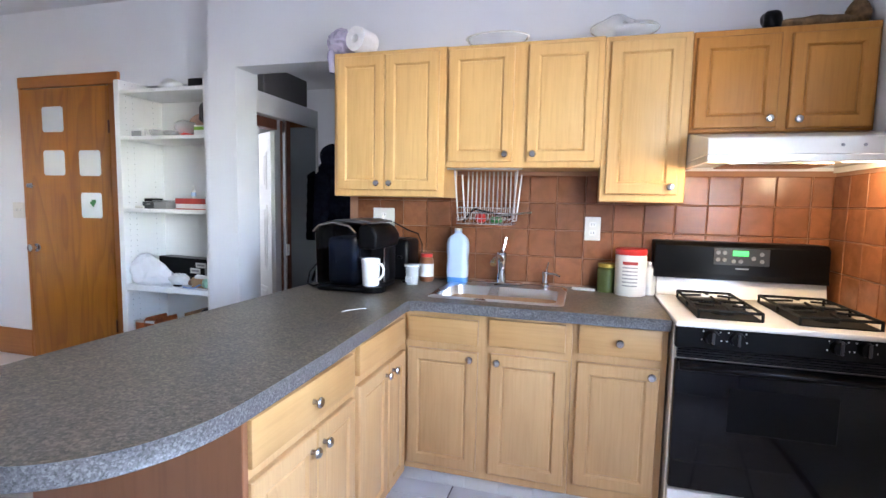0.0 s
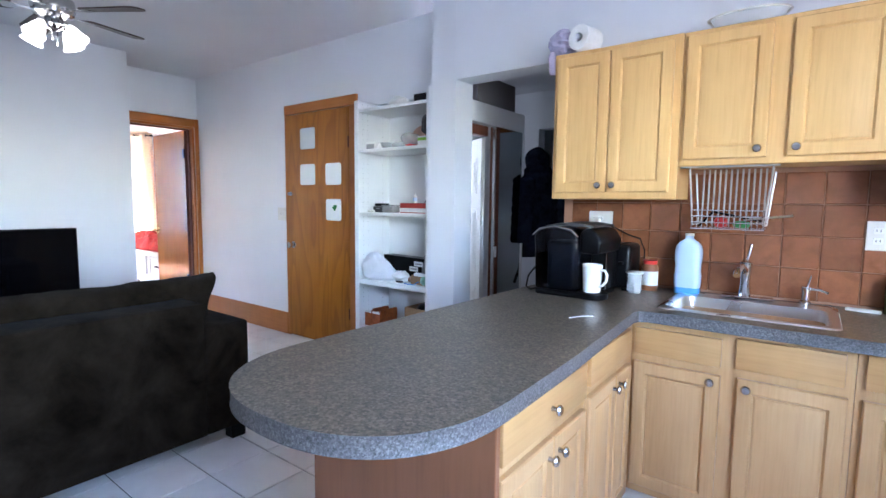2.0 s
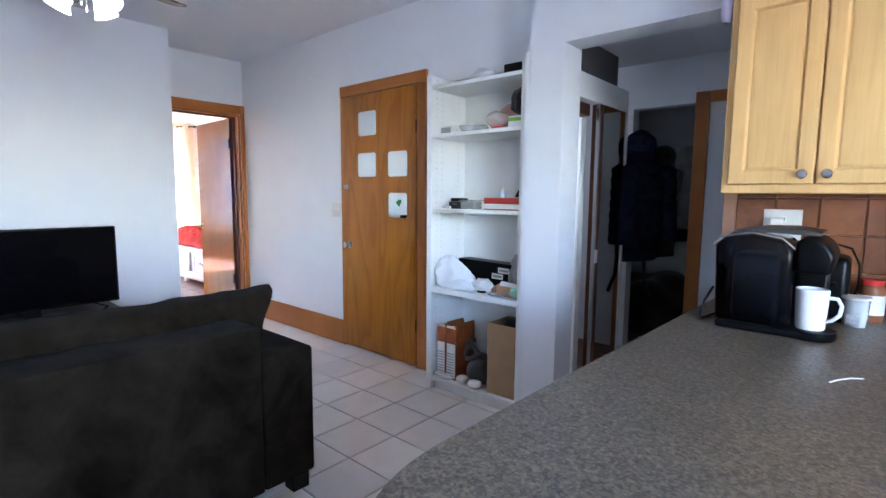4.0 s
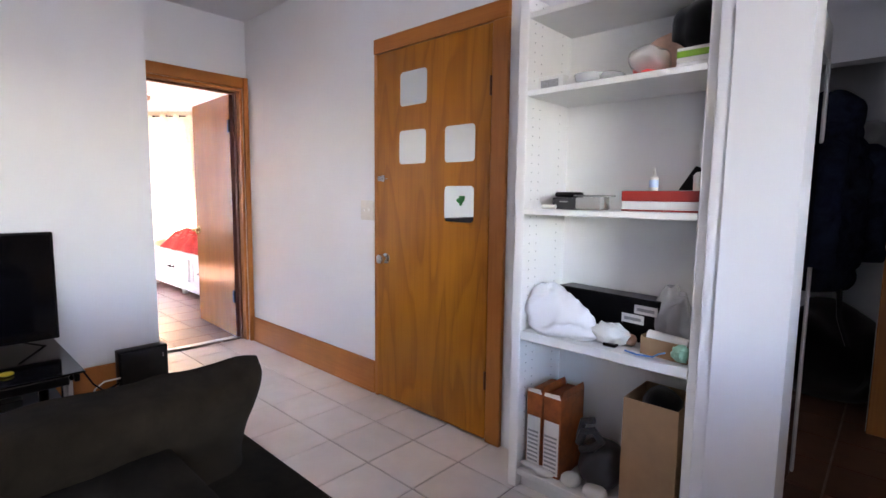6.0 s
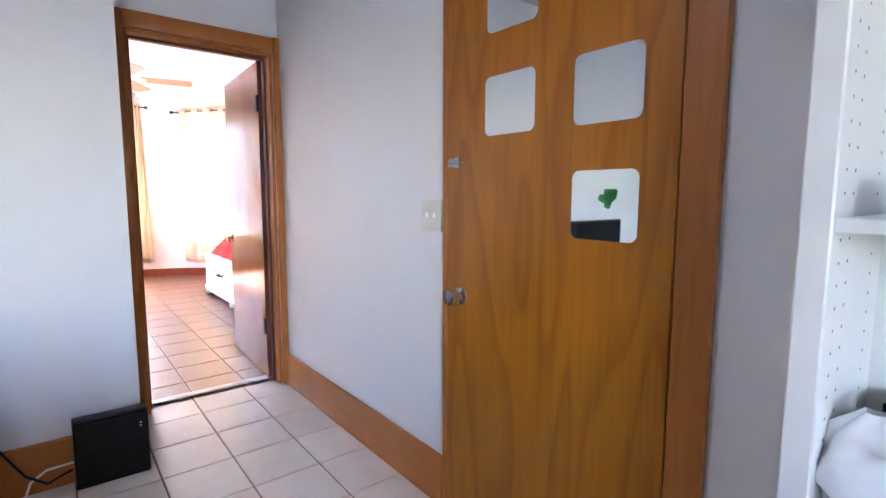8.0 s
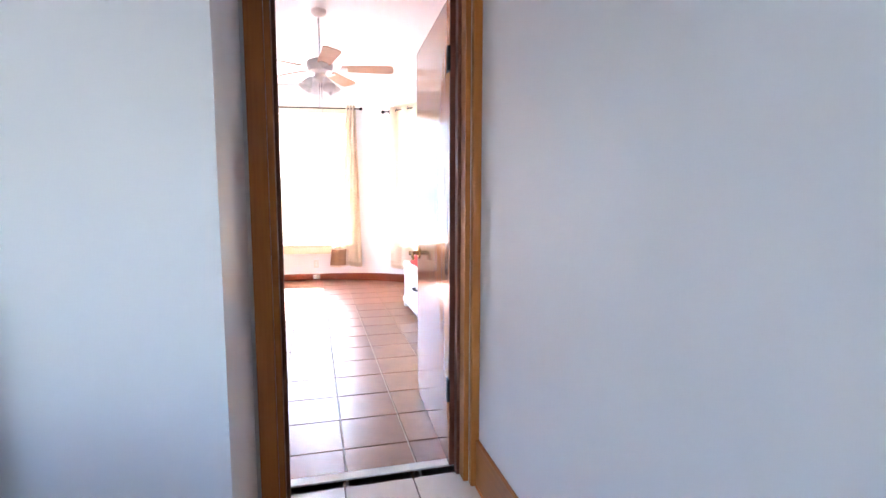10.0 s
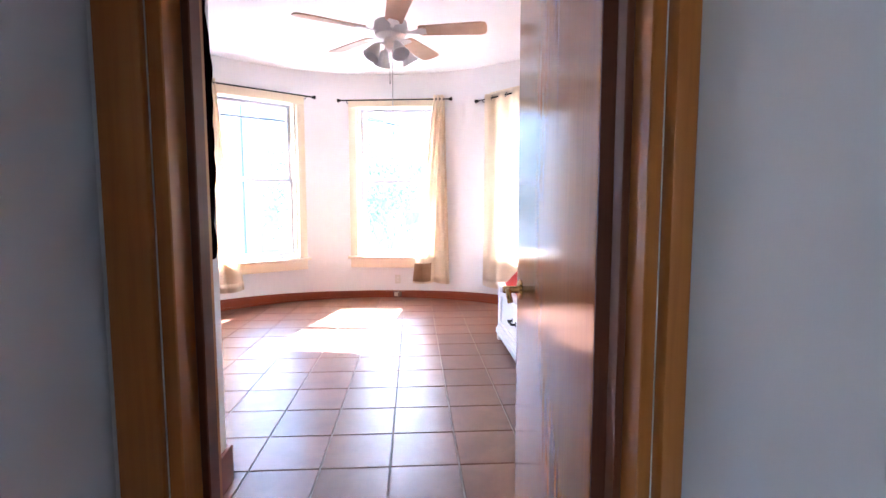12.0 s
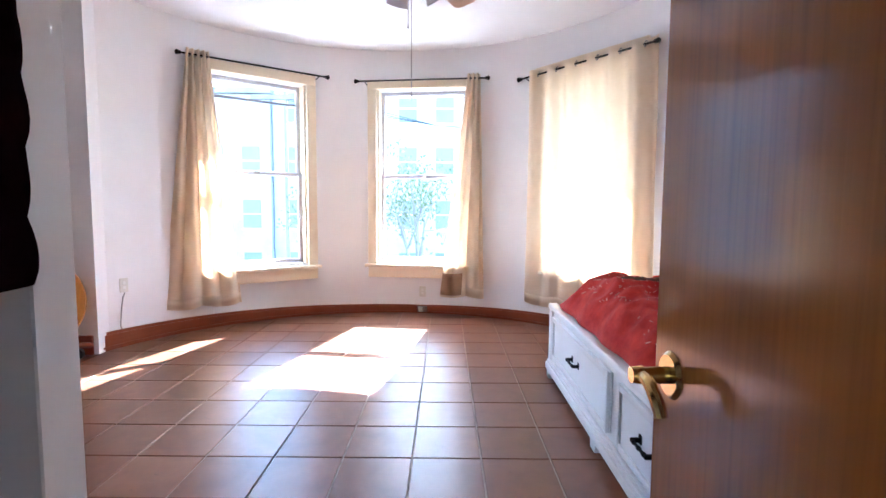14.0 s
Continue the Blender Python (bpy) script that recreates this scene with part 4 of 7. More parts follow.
# range hood
hd = thing("range_hood", (0.7, YK, 1.38), "white range hood with two lit lamps", "range hood")
XH = 0.414
part("body", prism([(1.914, 1.440), (1.914, 1.492), (1.922, 1.498), (2.262, 1.556), (YK - 0.002, 1.556), (YK - 0.002, 1.440)], "x", XH, 1.038, None, 0.003), ENAMEL, hd)
part("front_lip", B(XH, 1.038, 1.914, 1.928, 1.416, 1.4395, 0.002), ENAMEL, hd)
part("side_lip", B(XH, XH + 0.012, 1.9285, YK - 0.003, 1.416, 1.4395, 0.002), ENAMEL, hd)
part("side_lip", B(1.026, 1.038, 1.9285, YK - 0.003, 1.416, 1.4395, 0.002), ENAMEL, hd)
part("filter", B(0.55, 0.90, 2.20, 2.44, 1.428, 1.4395, 0.003), NICKEL, hd, "greasy metal mesh filter")
for x in (0.505, 0.945):
    part("lamp_lens", B(x - 0.06, x + 0.06, 2.02, 2.12, 1.430, 1.4395, 0.003), HOOD_ON, hd, "warm lit lamp lens")
    bulb = new("hood_lamp", bpy.data.lights.new("hood_lamp", 'POINT'))
    bulb.data.energy, bulb.data.color, bulb.data.shadow_soft_size = 0.06, (1.0, 0.80, 0.50), 0.025
    bulb.location = (x, 2.02, 1.392)
for x in (0.80, 0.86, 0.97):
    part("switch", C((x, 1.9135, 1.468), (x, 1.910, 1.468), 0.005, 0.005, 10), PRINT, hd)

# sockets on the tiles


def socket(at, w, h, label, plug=False):
    x, z = at
    o = thing("wall_socket", (x, YK - 0.012, z), label, "wall socket")
    part("cover_plate", B(x - w / 2, x + w / 2, YK - 0.017, YK - 0.0125, z - h / 2, z + h / 2, 0.002, 2), PLASTIC_W, o)
    for dz in (-0.020, 0.020):
        f = part("outlet_face", rounded(x - 0.016, x + 0.016, z + dz - 0.013, z + dz + 0.013, 0.008, YK - 0.0195, YK - 0.0172), CERAMIC, o)
        for dx in (-0.006, 0.006):
            part("slot", B(x + dx - 0.0012, x + dx + 0.0012, YK - 0.0202, YK - 0.0196, z + dz - 0.004, z + dz + 0.005), BLACK, f)
    if plug:
        part("plug", B(x - 0.035, x + 0.005, YK - 0.050, YK - 0.0203, z - 0.002, z + 0.026, 0.006, 2), PLASTIC_W, o, "white plug with adapter")
        part("cord", W([(x - 0.03, YK - 0.05, z + 0.005), (x - 0.07, YK - 0.07, z - 0.02), (x - 0.10, YK - 0.09, z - 0.06), (x - 0.11, YK - 0.12, z - 0.12)], 0.003, 6), PLASTIC_W, o)


socket((-1.011, 1.169), 0.122, 0.114, "white double wall socket with a plug in it", True)
socket((0.064, 1.150), 0.073, 0.113, "white wall socket plate on the tiles")

# things on the worktop
cm = thing("coffee_maker", (-1.0, 2.06, ZC), "black single-cup coffee maker with water tank", "coffee maker")
part("base", B(-1.112, -0.845, 1.975, 2.26, ZC, ZC + 0.026, 0.012, 3), BLACK, cm)
part("water_tank", prism([(-1.112, ZC + 0.027), (-1.122, ZC + 0.262), (-1.095, ZC + 0.288), (-1.02, ZC + 0.300), (-0.945, ZC + 0.286), (-0.918, ZC + 0.255), (-0.915, ZC + 0.027)], "y", 1.975, 2.22, None, 0.014, 3), TINT, cm, "dark translucent water tank")
part("tank_core", B(-1.075, -0.95, 2.03, 2.19, ZC + 0.03, ZC + 0.235, 0.02, 3), DGREY, cm)
part("column", B(-0.9145, -0.842, 2.12, 2.255, ZC + 0.027, ZC + 0.19, 0.008, 2), BLACK, cm)
part("brew_head", prism([(-0.9145, ZC + 0.1905), (-0.9175, ZC + 0.283), (-0.885, ZC + 0.300), (-0.845, ZC + 0.283), (-0.822, ZC + 0.245), (-0.83, ZC + 0.1905)], "y", 1.985, 2.255, None, 0.014, 3), BLACK, cm)
part("lid", prism([(-1.09, ZC + 0.292), (-1.02, ZC + 0.306), (-0.93, ZC + 0.302), (-0.86, ZC + 0.300), (-0.86, ZC + 0.308), (-0.93, ZC + 0.318), (-1.02, ZC + 0.316), (-1.08, ZC + 0.303)], "y", 2.00, 2.25, None, 0.003, 2), DGREY, cm)
part("handle_band", W([(-1.122, 1.972, ZC + 0.262), (-1.09, 1.966, ZC + 0.290), (-1.02, 1.963, ZC + 0.303), (-0.945, 1.963, ZC + 0.290), (-0.915, 1.964, ZC + 0.262)], 0.0045, 8), NICKEL, cm, "silver band round the tank")
part("side_trim", B(-0.8415, -0.838, 2.10, 2.109, ZC + 0.03, ZC + 0.19, 0.002), NICKEL, cm, "bright silver upright trim")
part("drip_tray", L([(0.0, 0), (0.058, 0), (0.062, 0.006), (0.062, 0.026), (0.054, 0.028), (0.0, 0.024)], (-0.868, 2.035, ZC), 28), BLACK, cm)
part("cord", W([(-1.11, 2.17, ZC + 0.02), (-1.15, 2.12, ZC + 0.006), (-1.165, 2.04, ZC + 0.005), (-1.15, 1.97, ZC + 0.03), (-1.14, 1.97, ZC + 0.08), (-1.128, 2.02, ZC + 0.12)], 0.004, 6), BLACK, cm)
MX, MY = -0.870, 2.025
mg = thing("mug", (MX, MY, ZC + 0.028), "white ceramic coffee mug on the drip tray", "mug")
part("cup", L([(0.0, 0), (0.034, 0), (0.037, 0.006), (0.042, 0.116), (0.040, 0.118), (0.0375, 0.115), (0.033, 0.012), (0.0, 0.010)], (MX, MY, ZC + 0.0285), 32), CERAMIC, mg)
part("handle", W([(MX + 0.037, MY - 0.012, ZC + 0.126), (MX + 0.060, MY - 0.018, ZC + 0.126), (MX + 0.070, MY - 0.021, ZC + 0.108), (MX + 0.067, MY - 0.020, ZC + 0.082), (MX + 0.050, MY - 0.015, ZC + 0.062), (MX + 0.034, MY - 0.011, ZC + 0.056)], 0.0055, 10), CERAMIC, mg)
to = thing("toaster", (-0.86, 2.37, ZC), "black and steel two-slot toaster", "toaster")
part("body", B(-0.955, -0.795, 2.30, 2.47, ZC + 0.012, ZC + 0.215, 0.022, 3), BLACK, to)
part("side_panel", B(-0.905, -0.885, 2.293, 2.2998, ZC + 0.03, ZC + 0.195, 0.003), STEEL, to, "bright steel side strip")
part("lever", B(-0.85, -0.825, 2.283, 2.2998, ZC + 0.12, ZC + 0.135, 0.003), BLACK, to)
for x in (-0.905, -0.845):
    part("slot", B(x - 0.012, x + 0.012, 2.32, 2.45, ZC + 0.213, ZC + 0.2165), IRON, to)
for x in (-0.93, -0.82):
    part("foot", B(x - 0.015, x + 0.015, 2.31, 2.45, ZC, ZC + 0.0118), BLACK, to)
part("cord", W([(-0.80, 2.44, ZC + 0.03), (-0.775, 2.45, ZC + 0.10), (-0.775, 2.45, ZC + 0.18), (-0.80, 2.46, ZC + 0.235), (-0.86, 2.48, ZC + 0.25), (-0.95, 2.49, ZC + 0.29)], 0.0035, 6), BLACK, to)
pc = thing("plastic_cup", (-0.772, 2.295, ZC), "small clear plastic tub with a printed label", "plastic tub")
part("tub", L([(0.0, 0), (0.030, 0), (0.036, 0.085), (0.038, 0.088), (0.035, 0.088), (0.029, 0.004), (0.0, 0.003)], (-0.772, 2.295, ZC), 24), CLEARBAG, pc)
part("contents", L([(0.0, 0.006), (0.027, 0.006), (0.030, 0.045), (0.0, 0.048)], (-0.772, 2.295, ZC), 20), WCARD, pc)
part("label", B(-0.794, -0.762, 2.259, 2.2625, ZC + 0.012, ZC + 0.040), PRINT, pc)
part("lid", L([(0.039, 0.0885), (0.039, 0.095), (0.0, 0.096)], (-0.772, 2.295, ZC), 24), PLASTIC_W, pc)
jr = thing("spice_jar", (-0.737, 2.415, ZC), "brown glass jar with orange label and red lid", "jar")
part("glass", L([(0.0, 0), (0.034, 0), (0.036, 0.01), (0.036, 0.105), (0.028, 0.122), (0.0, 0.122)], (-0.737, 2.415, ZC), 24), PANEL, jr)
part("label", L([(0.0366, 0.025), (0.0366, 0.090)], (-0.737, 2.415, ZC), 24), WCARD, jr)
part("lid", L([(0.030, 0.1225), (0.031, 0.140), (0.0, 0.141)], (-0.737, 2.415, ZC), 24), REDLID, jr)
jg = thing("soap_jug", (-0.578, 2.43, ZC), "milky plastic jug with blue soap at the bottom", "jug")


def jug_ring(w, d, z, bm):
    q = 2 / 3.4
    return [bm.verts.new((-0.578 + w * math.copysign(abs(math.cos(a)) ** q, math.cos(a)), 2.43 + d * math.copysign(abs(math.sin(a)) ** q, math.sin(a)), ZC + z)) for a in [2 * math.pi * k / 32 for k in range(32)]]


def jug_body(profile):
    bm = bmesh.new()
    rings_ = [jug_ring(w, d, z, bm) for w, d, z in profile]
    for a, b in zip(rings_, rings_[1:]):
        for k in range(32):
            bm.faces.new((a[k], a[(k + 1) % 32], b[(k + 1) % 32], b[k]))
    bm.faces.new(rings_[0][::-1])
    bm.faces.new(rings_[-1])
    return bm


part("jug", jug_body(((0.052, 0.040, 0.030), (0.054, 0.042, 0.045), (0.055, 0.042, 0.085), (0.052, 0.040, 0.100), (0.052, 0.040, 0.135), (0.055, 0.042, 0.150), (0.055, 0.042, 0.195), (0.050, 0.038, 0.218), (0.036, 0.030, 0.235), (0.020, 0.020, 0.245), (0.017, 0.017, 0.250), (0.017, 0.017, 0.262))), BLUEJUG, jg)
part("soap", jug_body(((0.050, 0.038, 0.0005), (0.052, 0.040, 0.006), (0.052, 0.040, 0.0298))), BLUEDEEP, jg, "blue soap showing through the base")
part("neck_ring", L([(0.0, 0.2625), (0.019, 0.2625), (0.019, 0.272), (0.0, 0.273)], (-0.578, 2.43, ZC), 20), PLASTIC_W, jg)
tb = thing("plastic_tub", (0.235, 2.40, ZC), "white round plastic canister with red lid and label", "canister")
part("canister", L([(0.0, 0), (0.064, 0), (0.067, 0.005), (0.067, 0.175), (0.062, 0.183), (0.0, 0.183)], (0.235, 2.40, ZC), 32), PLASTIC_W, tb)
part("lid", L([(0.068, 0.1835), (0.069, 0.205), (0.064, 0.210), (0.0, 0.209)], (0.235, 2.40, ZC), 32), REDLID, tb)
for k in range(7):
    zz = ZC + 0.045 + 0.016 * k
    part("label_line", prism([(0.235 + 0.0675 * math.cos(a), 2.40 + 0.0675 * math.sin(a)) for a in [radians(235 + 8 * j) for j in range(8)]] +
                             [(0.235 + 0.0680 * math.cos(a), 2.40 + 0.0680 * math.sin(a)) for a in [radians(235 + 8 * j) for j in range(7, -1, -1)]], "z", zz, zz + (0.014 if k == 6 else 0.006)), REDCARD if k == 6 else PRINT, tb)
gj = thing("glass_jar", (0.135, 2.445, ZC), "small green glass jar with yellow lid", "jar")
part("glass", L([(0.0, 0), (0.042, 0), (0.044, 0.008), (0.044, 0.105), (0.036, 0.115), (0.0, 0.115)], (0.135, 2.445, ZC), 24), plain("olive_glass", (0.08, 0.10, 0.03), 0.12, vary=0.2, bump=0), gj)
part("lid", L([(0.040, 0.1155), (0.041, 0.132), (0.0, 0.133)], (0.135, 2.445, ZC), 24), plain("mustard_lid", (0.45, 0.30, 0.04), 0.35), gj)
single("pump_bottle", L([(0.0, 0), (0.028, 0), (0.030, 0.01), (0.030, 0.12), (0.012, 0.135), (0.012, 0.15), (0.0, 0.15)], (0.318, 2.435, ZC), 20), PLASTIC_W, "white plastic bottle behind the canister", "bottle")
single("brush", prism([(-0.02, 2.43), (0.085, 2.415), (0.088, 2.432), (-0.018, 2.45)], "z", ZC + 0.0075 - 0.007, ZC + 0.012, None, 0.003), WCARD, "small white and blue scrubbing brush", "brush")

# wire rack under the cabinet, with utensils
wr = thing("wire_rack", (-0.42, 2.33, 1.16), "chrome wire utensil rack hanging under the cabinet", "wire rack")
bm = bmesh.new()
for x in (-0.565, -0.272):
    W([(x, 2.28, 1.418), (x + (0.02 if x < -0.4 else -0.02), 2.285, 1.18), (x + (0.02 if x < -0.4 else -0.02), 2.42, 1.18), (x, 2.43, 1.40)], 0.004, 6, bm)
W([(-0.60, 2.275, 1.417), (-0.25, 2.275, 1.417)], 0.004, 6, bm)
part("hanger", bm, ZINC, wr)
for k in range(12):
    x = -0.535 + 0.021 * k
    part("plate_bar", W([(x, 2.44, 1.415), (x, 2.435, 1.22), (x, 2.42, 1.18)], 0.004, 6), ZINC, wr)
for z in (1.165, 1.19, 1.215, 1.24):
    part("basket_ring", W([(-0.548, 2.27, z), (-0.29, 2.27, z), (-0.29, 2.43, z), (-0.548, 2.43, z), (-0.548, 2.27, z)], 0.0022, 5), CHROME, wr)
for k in range(14):
    x = -0.545 + 0.0195 * k
    part("basket_wire", W([(x, 2.27, 1.24), (x, 2.27, 1.165), (x, 2.43, 1.165)], 0.0018, 5), CHROME, wr)
single("sponge", blob(-0.47, -0.42, 2.30, 2.35, 1.169, 1.215), REDLID, "red round scourer in the rack", "scourer")
single("green_scourer", blob(-0.40, -0.34, 2.29, 2.34, 1.169, 1.20), GREENLEAF, "green kitchen scourer in the rack", "scourer")
bm = bmesh.new()
W([(-0.36, 2.29, 1.205), (-0.28, 2.26, 1.215), (-0.20, 2.22, 1.225)], 0.004, 6, bm)
single("ladle", bm, STEEL, "steel utensil lying in the rack", "utensil")
single("tongs", W([(-0.52, 2.29, 1.175), (-0.47, 2.285, 1.235), (-0.40, 2.285, 1.22), (-0.30, 2.285, 1.20)], 0.005, 6), BLACK, "dark handled utensil in the rack", "utensil")

# on top of the wall cabinets
zt = 1.969
tp = thing("toilet_roll_pack", (-1.10, 2.33, zt), "white paper roll in torn lilac wrapping", "paper roll")
bm = L([(0.02, -0.055), (0.056, -0.055), (0.057, -0.05), (0.057, 0.05), (0.056, 0.055), (0.02, 0.055), (0.02, -0.055)], (-1.045, 2.30, zt + 0.058), 32, None, pose(0, 0, 0, 90, 0, -15))
part("roll", bm, PAPER, tp)
part("wrap", blob(-1.23, -1.10, 2.26, 2.40, zt, zt + 0.115, 2.2, 0.02, 14, 60, 36, 3.0, None, 0.02), LILAC, tp, "crumpled lilac plastic wrap")
part("wrap_tail", blob(-1.225, -1.1795, 2.255, 2.33, zt - 0.085, zt + 0.02, 2.2, 0.02, 20, 18, 14, 5.0), LILAC, tp)
dl = thing("glass_dish", (-0.40, 2.38, zt), "clear oval glass baking dish", "glass dish")
bm = G(40, 6, lambda u, v: (-0.40 + (0.10 + 0.045 * v) * math.cos(2 * math.pi * u), 2.38 + (0.06 + 0.03 * v) * math.sin(2 * math.pi * u), zt - 0.003 + 0.058 * v ** 1.4), None, True)
part("dish", bm, CLEARBAG, dl)
part("rim", W([(-0.40 + 0.145 * math.cos(radians(a)), 2.38 + 0.09 * math.sin(radians(a)), zt + 0.055) for a in range(0, 361, 12)], 0.004, 6), PLASTIC_W, dl)
part("handle", B(-0.26, -0.235, 2.365, 2.39, zt + 0.012, zt + 0.022, 0.003), BLACK, dl)
single("plastic_bag", blob(0.02, 0.30, 2.31, 2.48, 1.966, 2.075, 1.9, 0.05, 11, 36, 22, 7.0), CLEARBAG, "crumpled translucent plastic bag on the cabinets", "plastic bag")
lp = thing("cloth_bundle", (0.80, 2.38, 1.956), "spotted tan and black soft toy-like cloth bundle", "cloth bundle")
part("roll", blob(0.70, 1.01, 2.30, 2.40, 1.956, 2.005, 2.6, 0.012, 16, 32, 16, 1.0), BEIGE_FUR, lp)
part("dark_end", blob(0.66, 0.73, 2.29, 2.38, 1.956, 2.040, 2.2, 0.02, 18, 24, 16, 2.0), BLACK, lp, "black cloth end")
part("dark_end", blob(0.965, 1.03, 2.30, 2.39, 1.956, 2.065, 2.2, 0.02, 18, 24, 16, 4.0), BEIGE_FUR, lp)

# ---- living room ----
sw = thing("light_switch", (-4.15, YL, 1.14), "white double light switch plate on the wall", "light switch")
part("cover_plate", B(-4.212, -4.088, YL - 0.007, YL - 0.0005, 1.078, 1.198, 0.002, 2), PLASTIC_W, sw)
for dx in (-0.022, 0.022):
    part("toggle", B(-4.15 + dx - 0.005, -4.15 + dx + 0.005, YL - 0.018, YL - 0.0072, 1.132, 1.15, 0.002), CERAMIC, sw)

bsw = thing("light_switch", (-6.51, 1.566, 0.87), "white light switch plate on the bedroom wall", "light switch")
part("cover_plate", B(-6.545, -6.475, 1.5655, 1.573, 0.87, 0.985, 0.002, 2), PLASTIC_W, bsw)
part("toggle", B(-6.515, -6.505, 1.5732, 1.586, 0.918, 0.938, 0.002), CERAMIC, bsw)

# built-in shelves
sh = thing("bookcase", (-2.55, 2.7, 0), "white painted built-in open shelves, cluttered", "bookcase", kind="structure")
part("side_panel", B(-2.905, -2.862, 2.562, 2.9045, 0, 2.0, 0.003), WHITE, sh)
part("side_panel", B(-2.218, -2.185, 2.562, 2.9045, 0, 2.0, 0.003), WHITE, sh)
part("back_panel", B(-2.8615, -2.2185, 2.893, 2.9045, 0.0, 2.005), WHITE, sh)
SH = [(1.935, 0.022), (1.643, 0.022), (1.183, 0.022), (0.682, 0.036), (0.085, 0.025)]
for z, t in SH:
    part("shelf", B(-2.8615, -2.2185, 2.565, 2.8925, z - t, z, 0.002), WHITE, sh)
part("plinth", B(-2.8615, -2.2185, 2.60, 2.612, 0, 0.0595), WHITE, sh)
bm = bmesh.new()
for k in range(52):
    z = 0.14 + k * 0.036
    for y in (2.61, 2.66, 2.82):
        if all(abs(z - s) > 0.03 for s, _ in SH):
            C((-2.8619, y, z), (-2.8612, y, z), 0.0028, 0.0028, 6, bm)
part("peg_holes", bm, PRINT, sh)
tagged(single("trim_pilaster", B(-2.1845, -2.1445, 2.538, 2.80, 0, 2.01, 0.006, 2), PAINT, "white painted upright strip beside the shelves", "trim", kind="structure"))

# what stands on the shelves
z = SH[0][0]
single("crumpled_paper", blob(-2.63, -2.48, 2.60, 2.72, z, z + 0.06, 2.0, 0.03, 18, 28, 18, 11), WCARD, "crumpled white paper on the top shelf", "paper")
single("black_case", B(-2.36, -2.23, 2.60, 2.74, z, z + 0.055, 0.005, 2), BLACK, "small black box on the top shelf", "box")
single("flat_case", B(-2.47, -2.375, 2.62, 2.74, z, z + 0.012, 0.003), DGREY, "flat dark case on the top shelf", "box")
z = SH[1][0]
cb = thing("postcard_box", (-2.80, 2.64, z), "small white box with a printed picture", "box")
part("carton", B(-2.855, -2.745, 2.63, 2.68, z, z + 0.058, 0.002), WCARD, cb)
part("picture", B(-2.842, -2.765, 2.6275, 2.6298, z + 0.010, z + 0.044), PRINT, cb, "grey printed picture")
single("glass_bowl", L([(0.0, 0), (0.03, 0), (0.05, 0.02), (0.055, 0.045), (0.052, 0.045), (0.046, 0.022), (0.0, 0.006)], (-2.655, 2.66, z), 28), CLEARBAG, "small clear plastic bowl on the shelf", "bowl")
single("paper_scrap", blob(-2.735, -2.70, 2.64, 2.69, z, z + 0.06, 1.7, 0.02, 20, 18, 12, 3), WCARD, "folded white paper scrap", "paper")
single("clear_packet", blob(-2.61, -2.52, 2.63, 2.72, z, z + 0.05, 2.0, 0.02, 16, 26, 16, 8), CLEARBAG, "clear plastic packet on the shelf", "packet")
rb = thing("snack_bag", (-2.45, 2.66, z), "clear bag with red contents", "bag")
part("film", blob(-2.515, -2.36, 2.60, 2.74, z, z + 0.115, 2.1, 0.025, 14, 32, 20, 5), CLEARBAG, rb)
part("contents", blob(-2.49, -2.38, 2.63, 2.72, z + 0.002, z + 0.06, 2.2, 0.02, 20, 26, 16, 6), REDLID, rb, "red contents")
single("cloth_pouch", blob(-2.46, -2.30, 2.68, 2.80, z, z + 0.17, 2.0, 0.035, 11, 30, 20, 9), PINK, "tan printed cloth pouch", "pouch")
single("baseball_hat", blob(-2.375, -2.225, 2.66, 2.80, z + 0.05, z + 0.235, 2.2, 0.04, 12, 30, 20, 12), CLOTH_K, "crumpled black cloth hat on the pouch", "hat")
bk = [(0.0, 0.018, WCARD), (0.0185, 0.034, WCARD), (0.0345, 0.054, GREEN), (0.0545, 0.064, WCARD)]
for a, b, m in bk:
    single("booklet", B(-2.322, -2.222, 2.60, 2.72, z + a, z + b, 0.001), m, "thin white paperback booklet in a small stack" if m is WCARD else "green paperback booklet in a small stack", "book", "stacked booklets")
z = SH[2][0]
sm = thing("device_box", (-2.71, 2.65, z), "small dark grey box with black gadget on it", "box")
part("carton", B(-2.768, -2.665, 2.62, 2.70, z, z + 0.046, 0.003), DGREY, sm)
part("gadget", B(-2.765, -2.672, 2.63, 2.70, z + 0.0465, z + 0.068, 0.008, 2), BLACK, sm)
part("lettering", B(-2.735, -2.70, 2.6182, 2.6198, z + 0.028, z + 0.033), PRINT, sm)
single("chalk_stick", C((-2.80, 2.60, z + 0.009), (-2.745, 2.61, z + 0.009), 0.009, 0.009, 12), PLASTIC_W, "short white plastic tube on the shelf", "tube")
cj = thing("food_tub", (-2.61, 2.64, z), "clear tub of brown nuts with lid", "plastic tub")
part("contents", B(-2.655, -2.565, 2.61, 2.68, z + 0.002, z + 0.028, 0.006, 2), BEIGE_FUR, cj)
part("tub", B(-2.662, -2.558, 2.604, 2.688, z, z + 0.05, 0.008, 2), CLEARBAG, cj)
part("lid", B(-2.668, -2.54, 2.60, 2.692, z + 0.0505, z + 0.057, 0.002), CLEARBAG, cj)
rx = thing("shoe_box", (-2.36, 2.68, z), "flat red and white cardboard box", "box")
part("base", B(-2.478, -2.225, 2.60, 2.80, z, z + 0.036, 0.002), WCARD, rx)
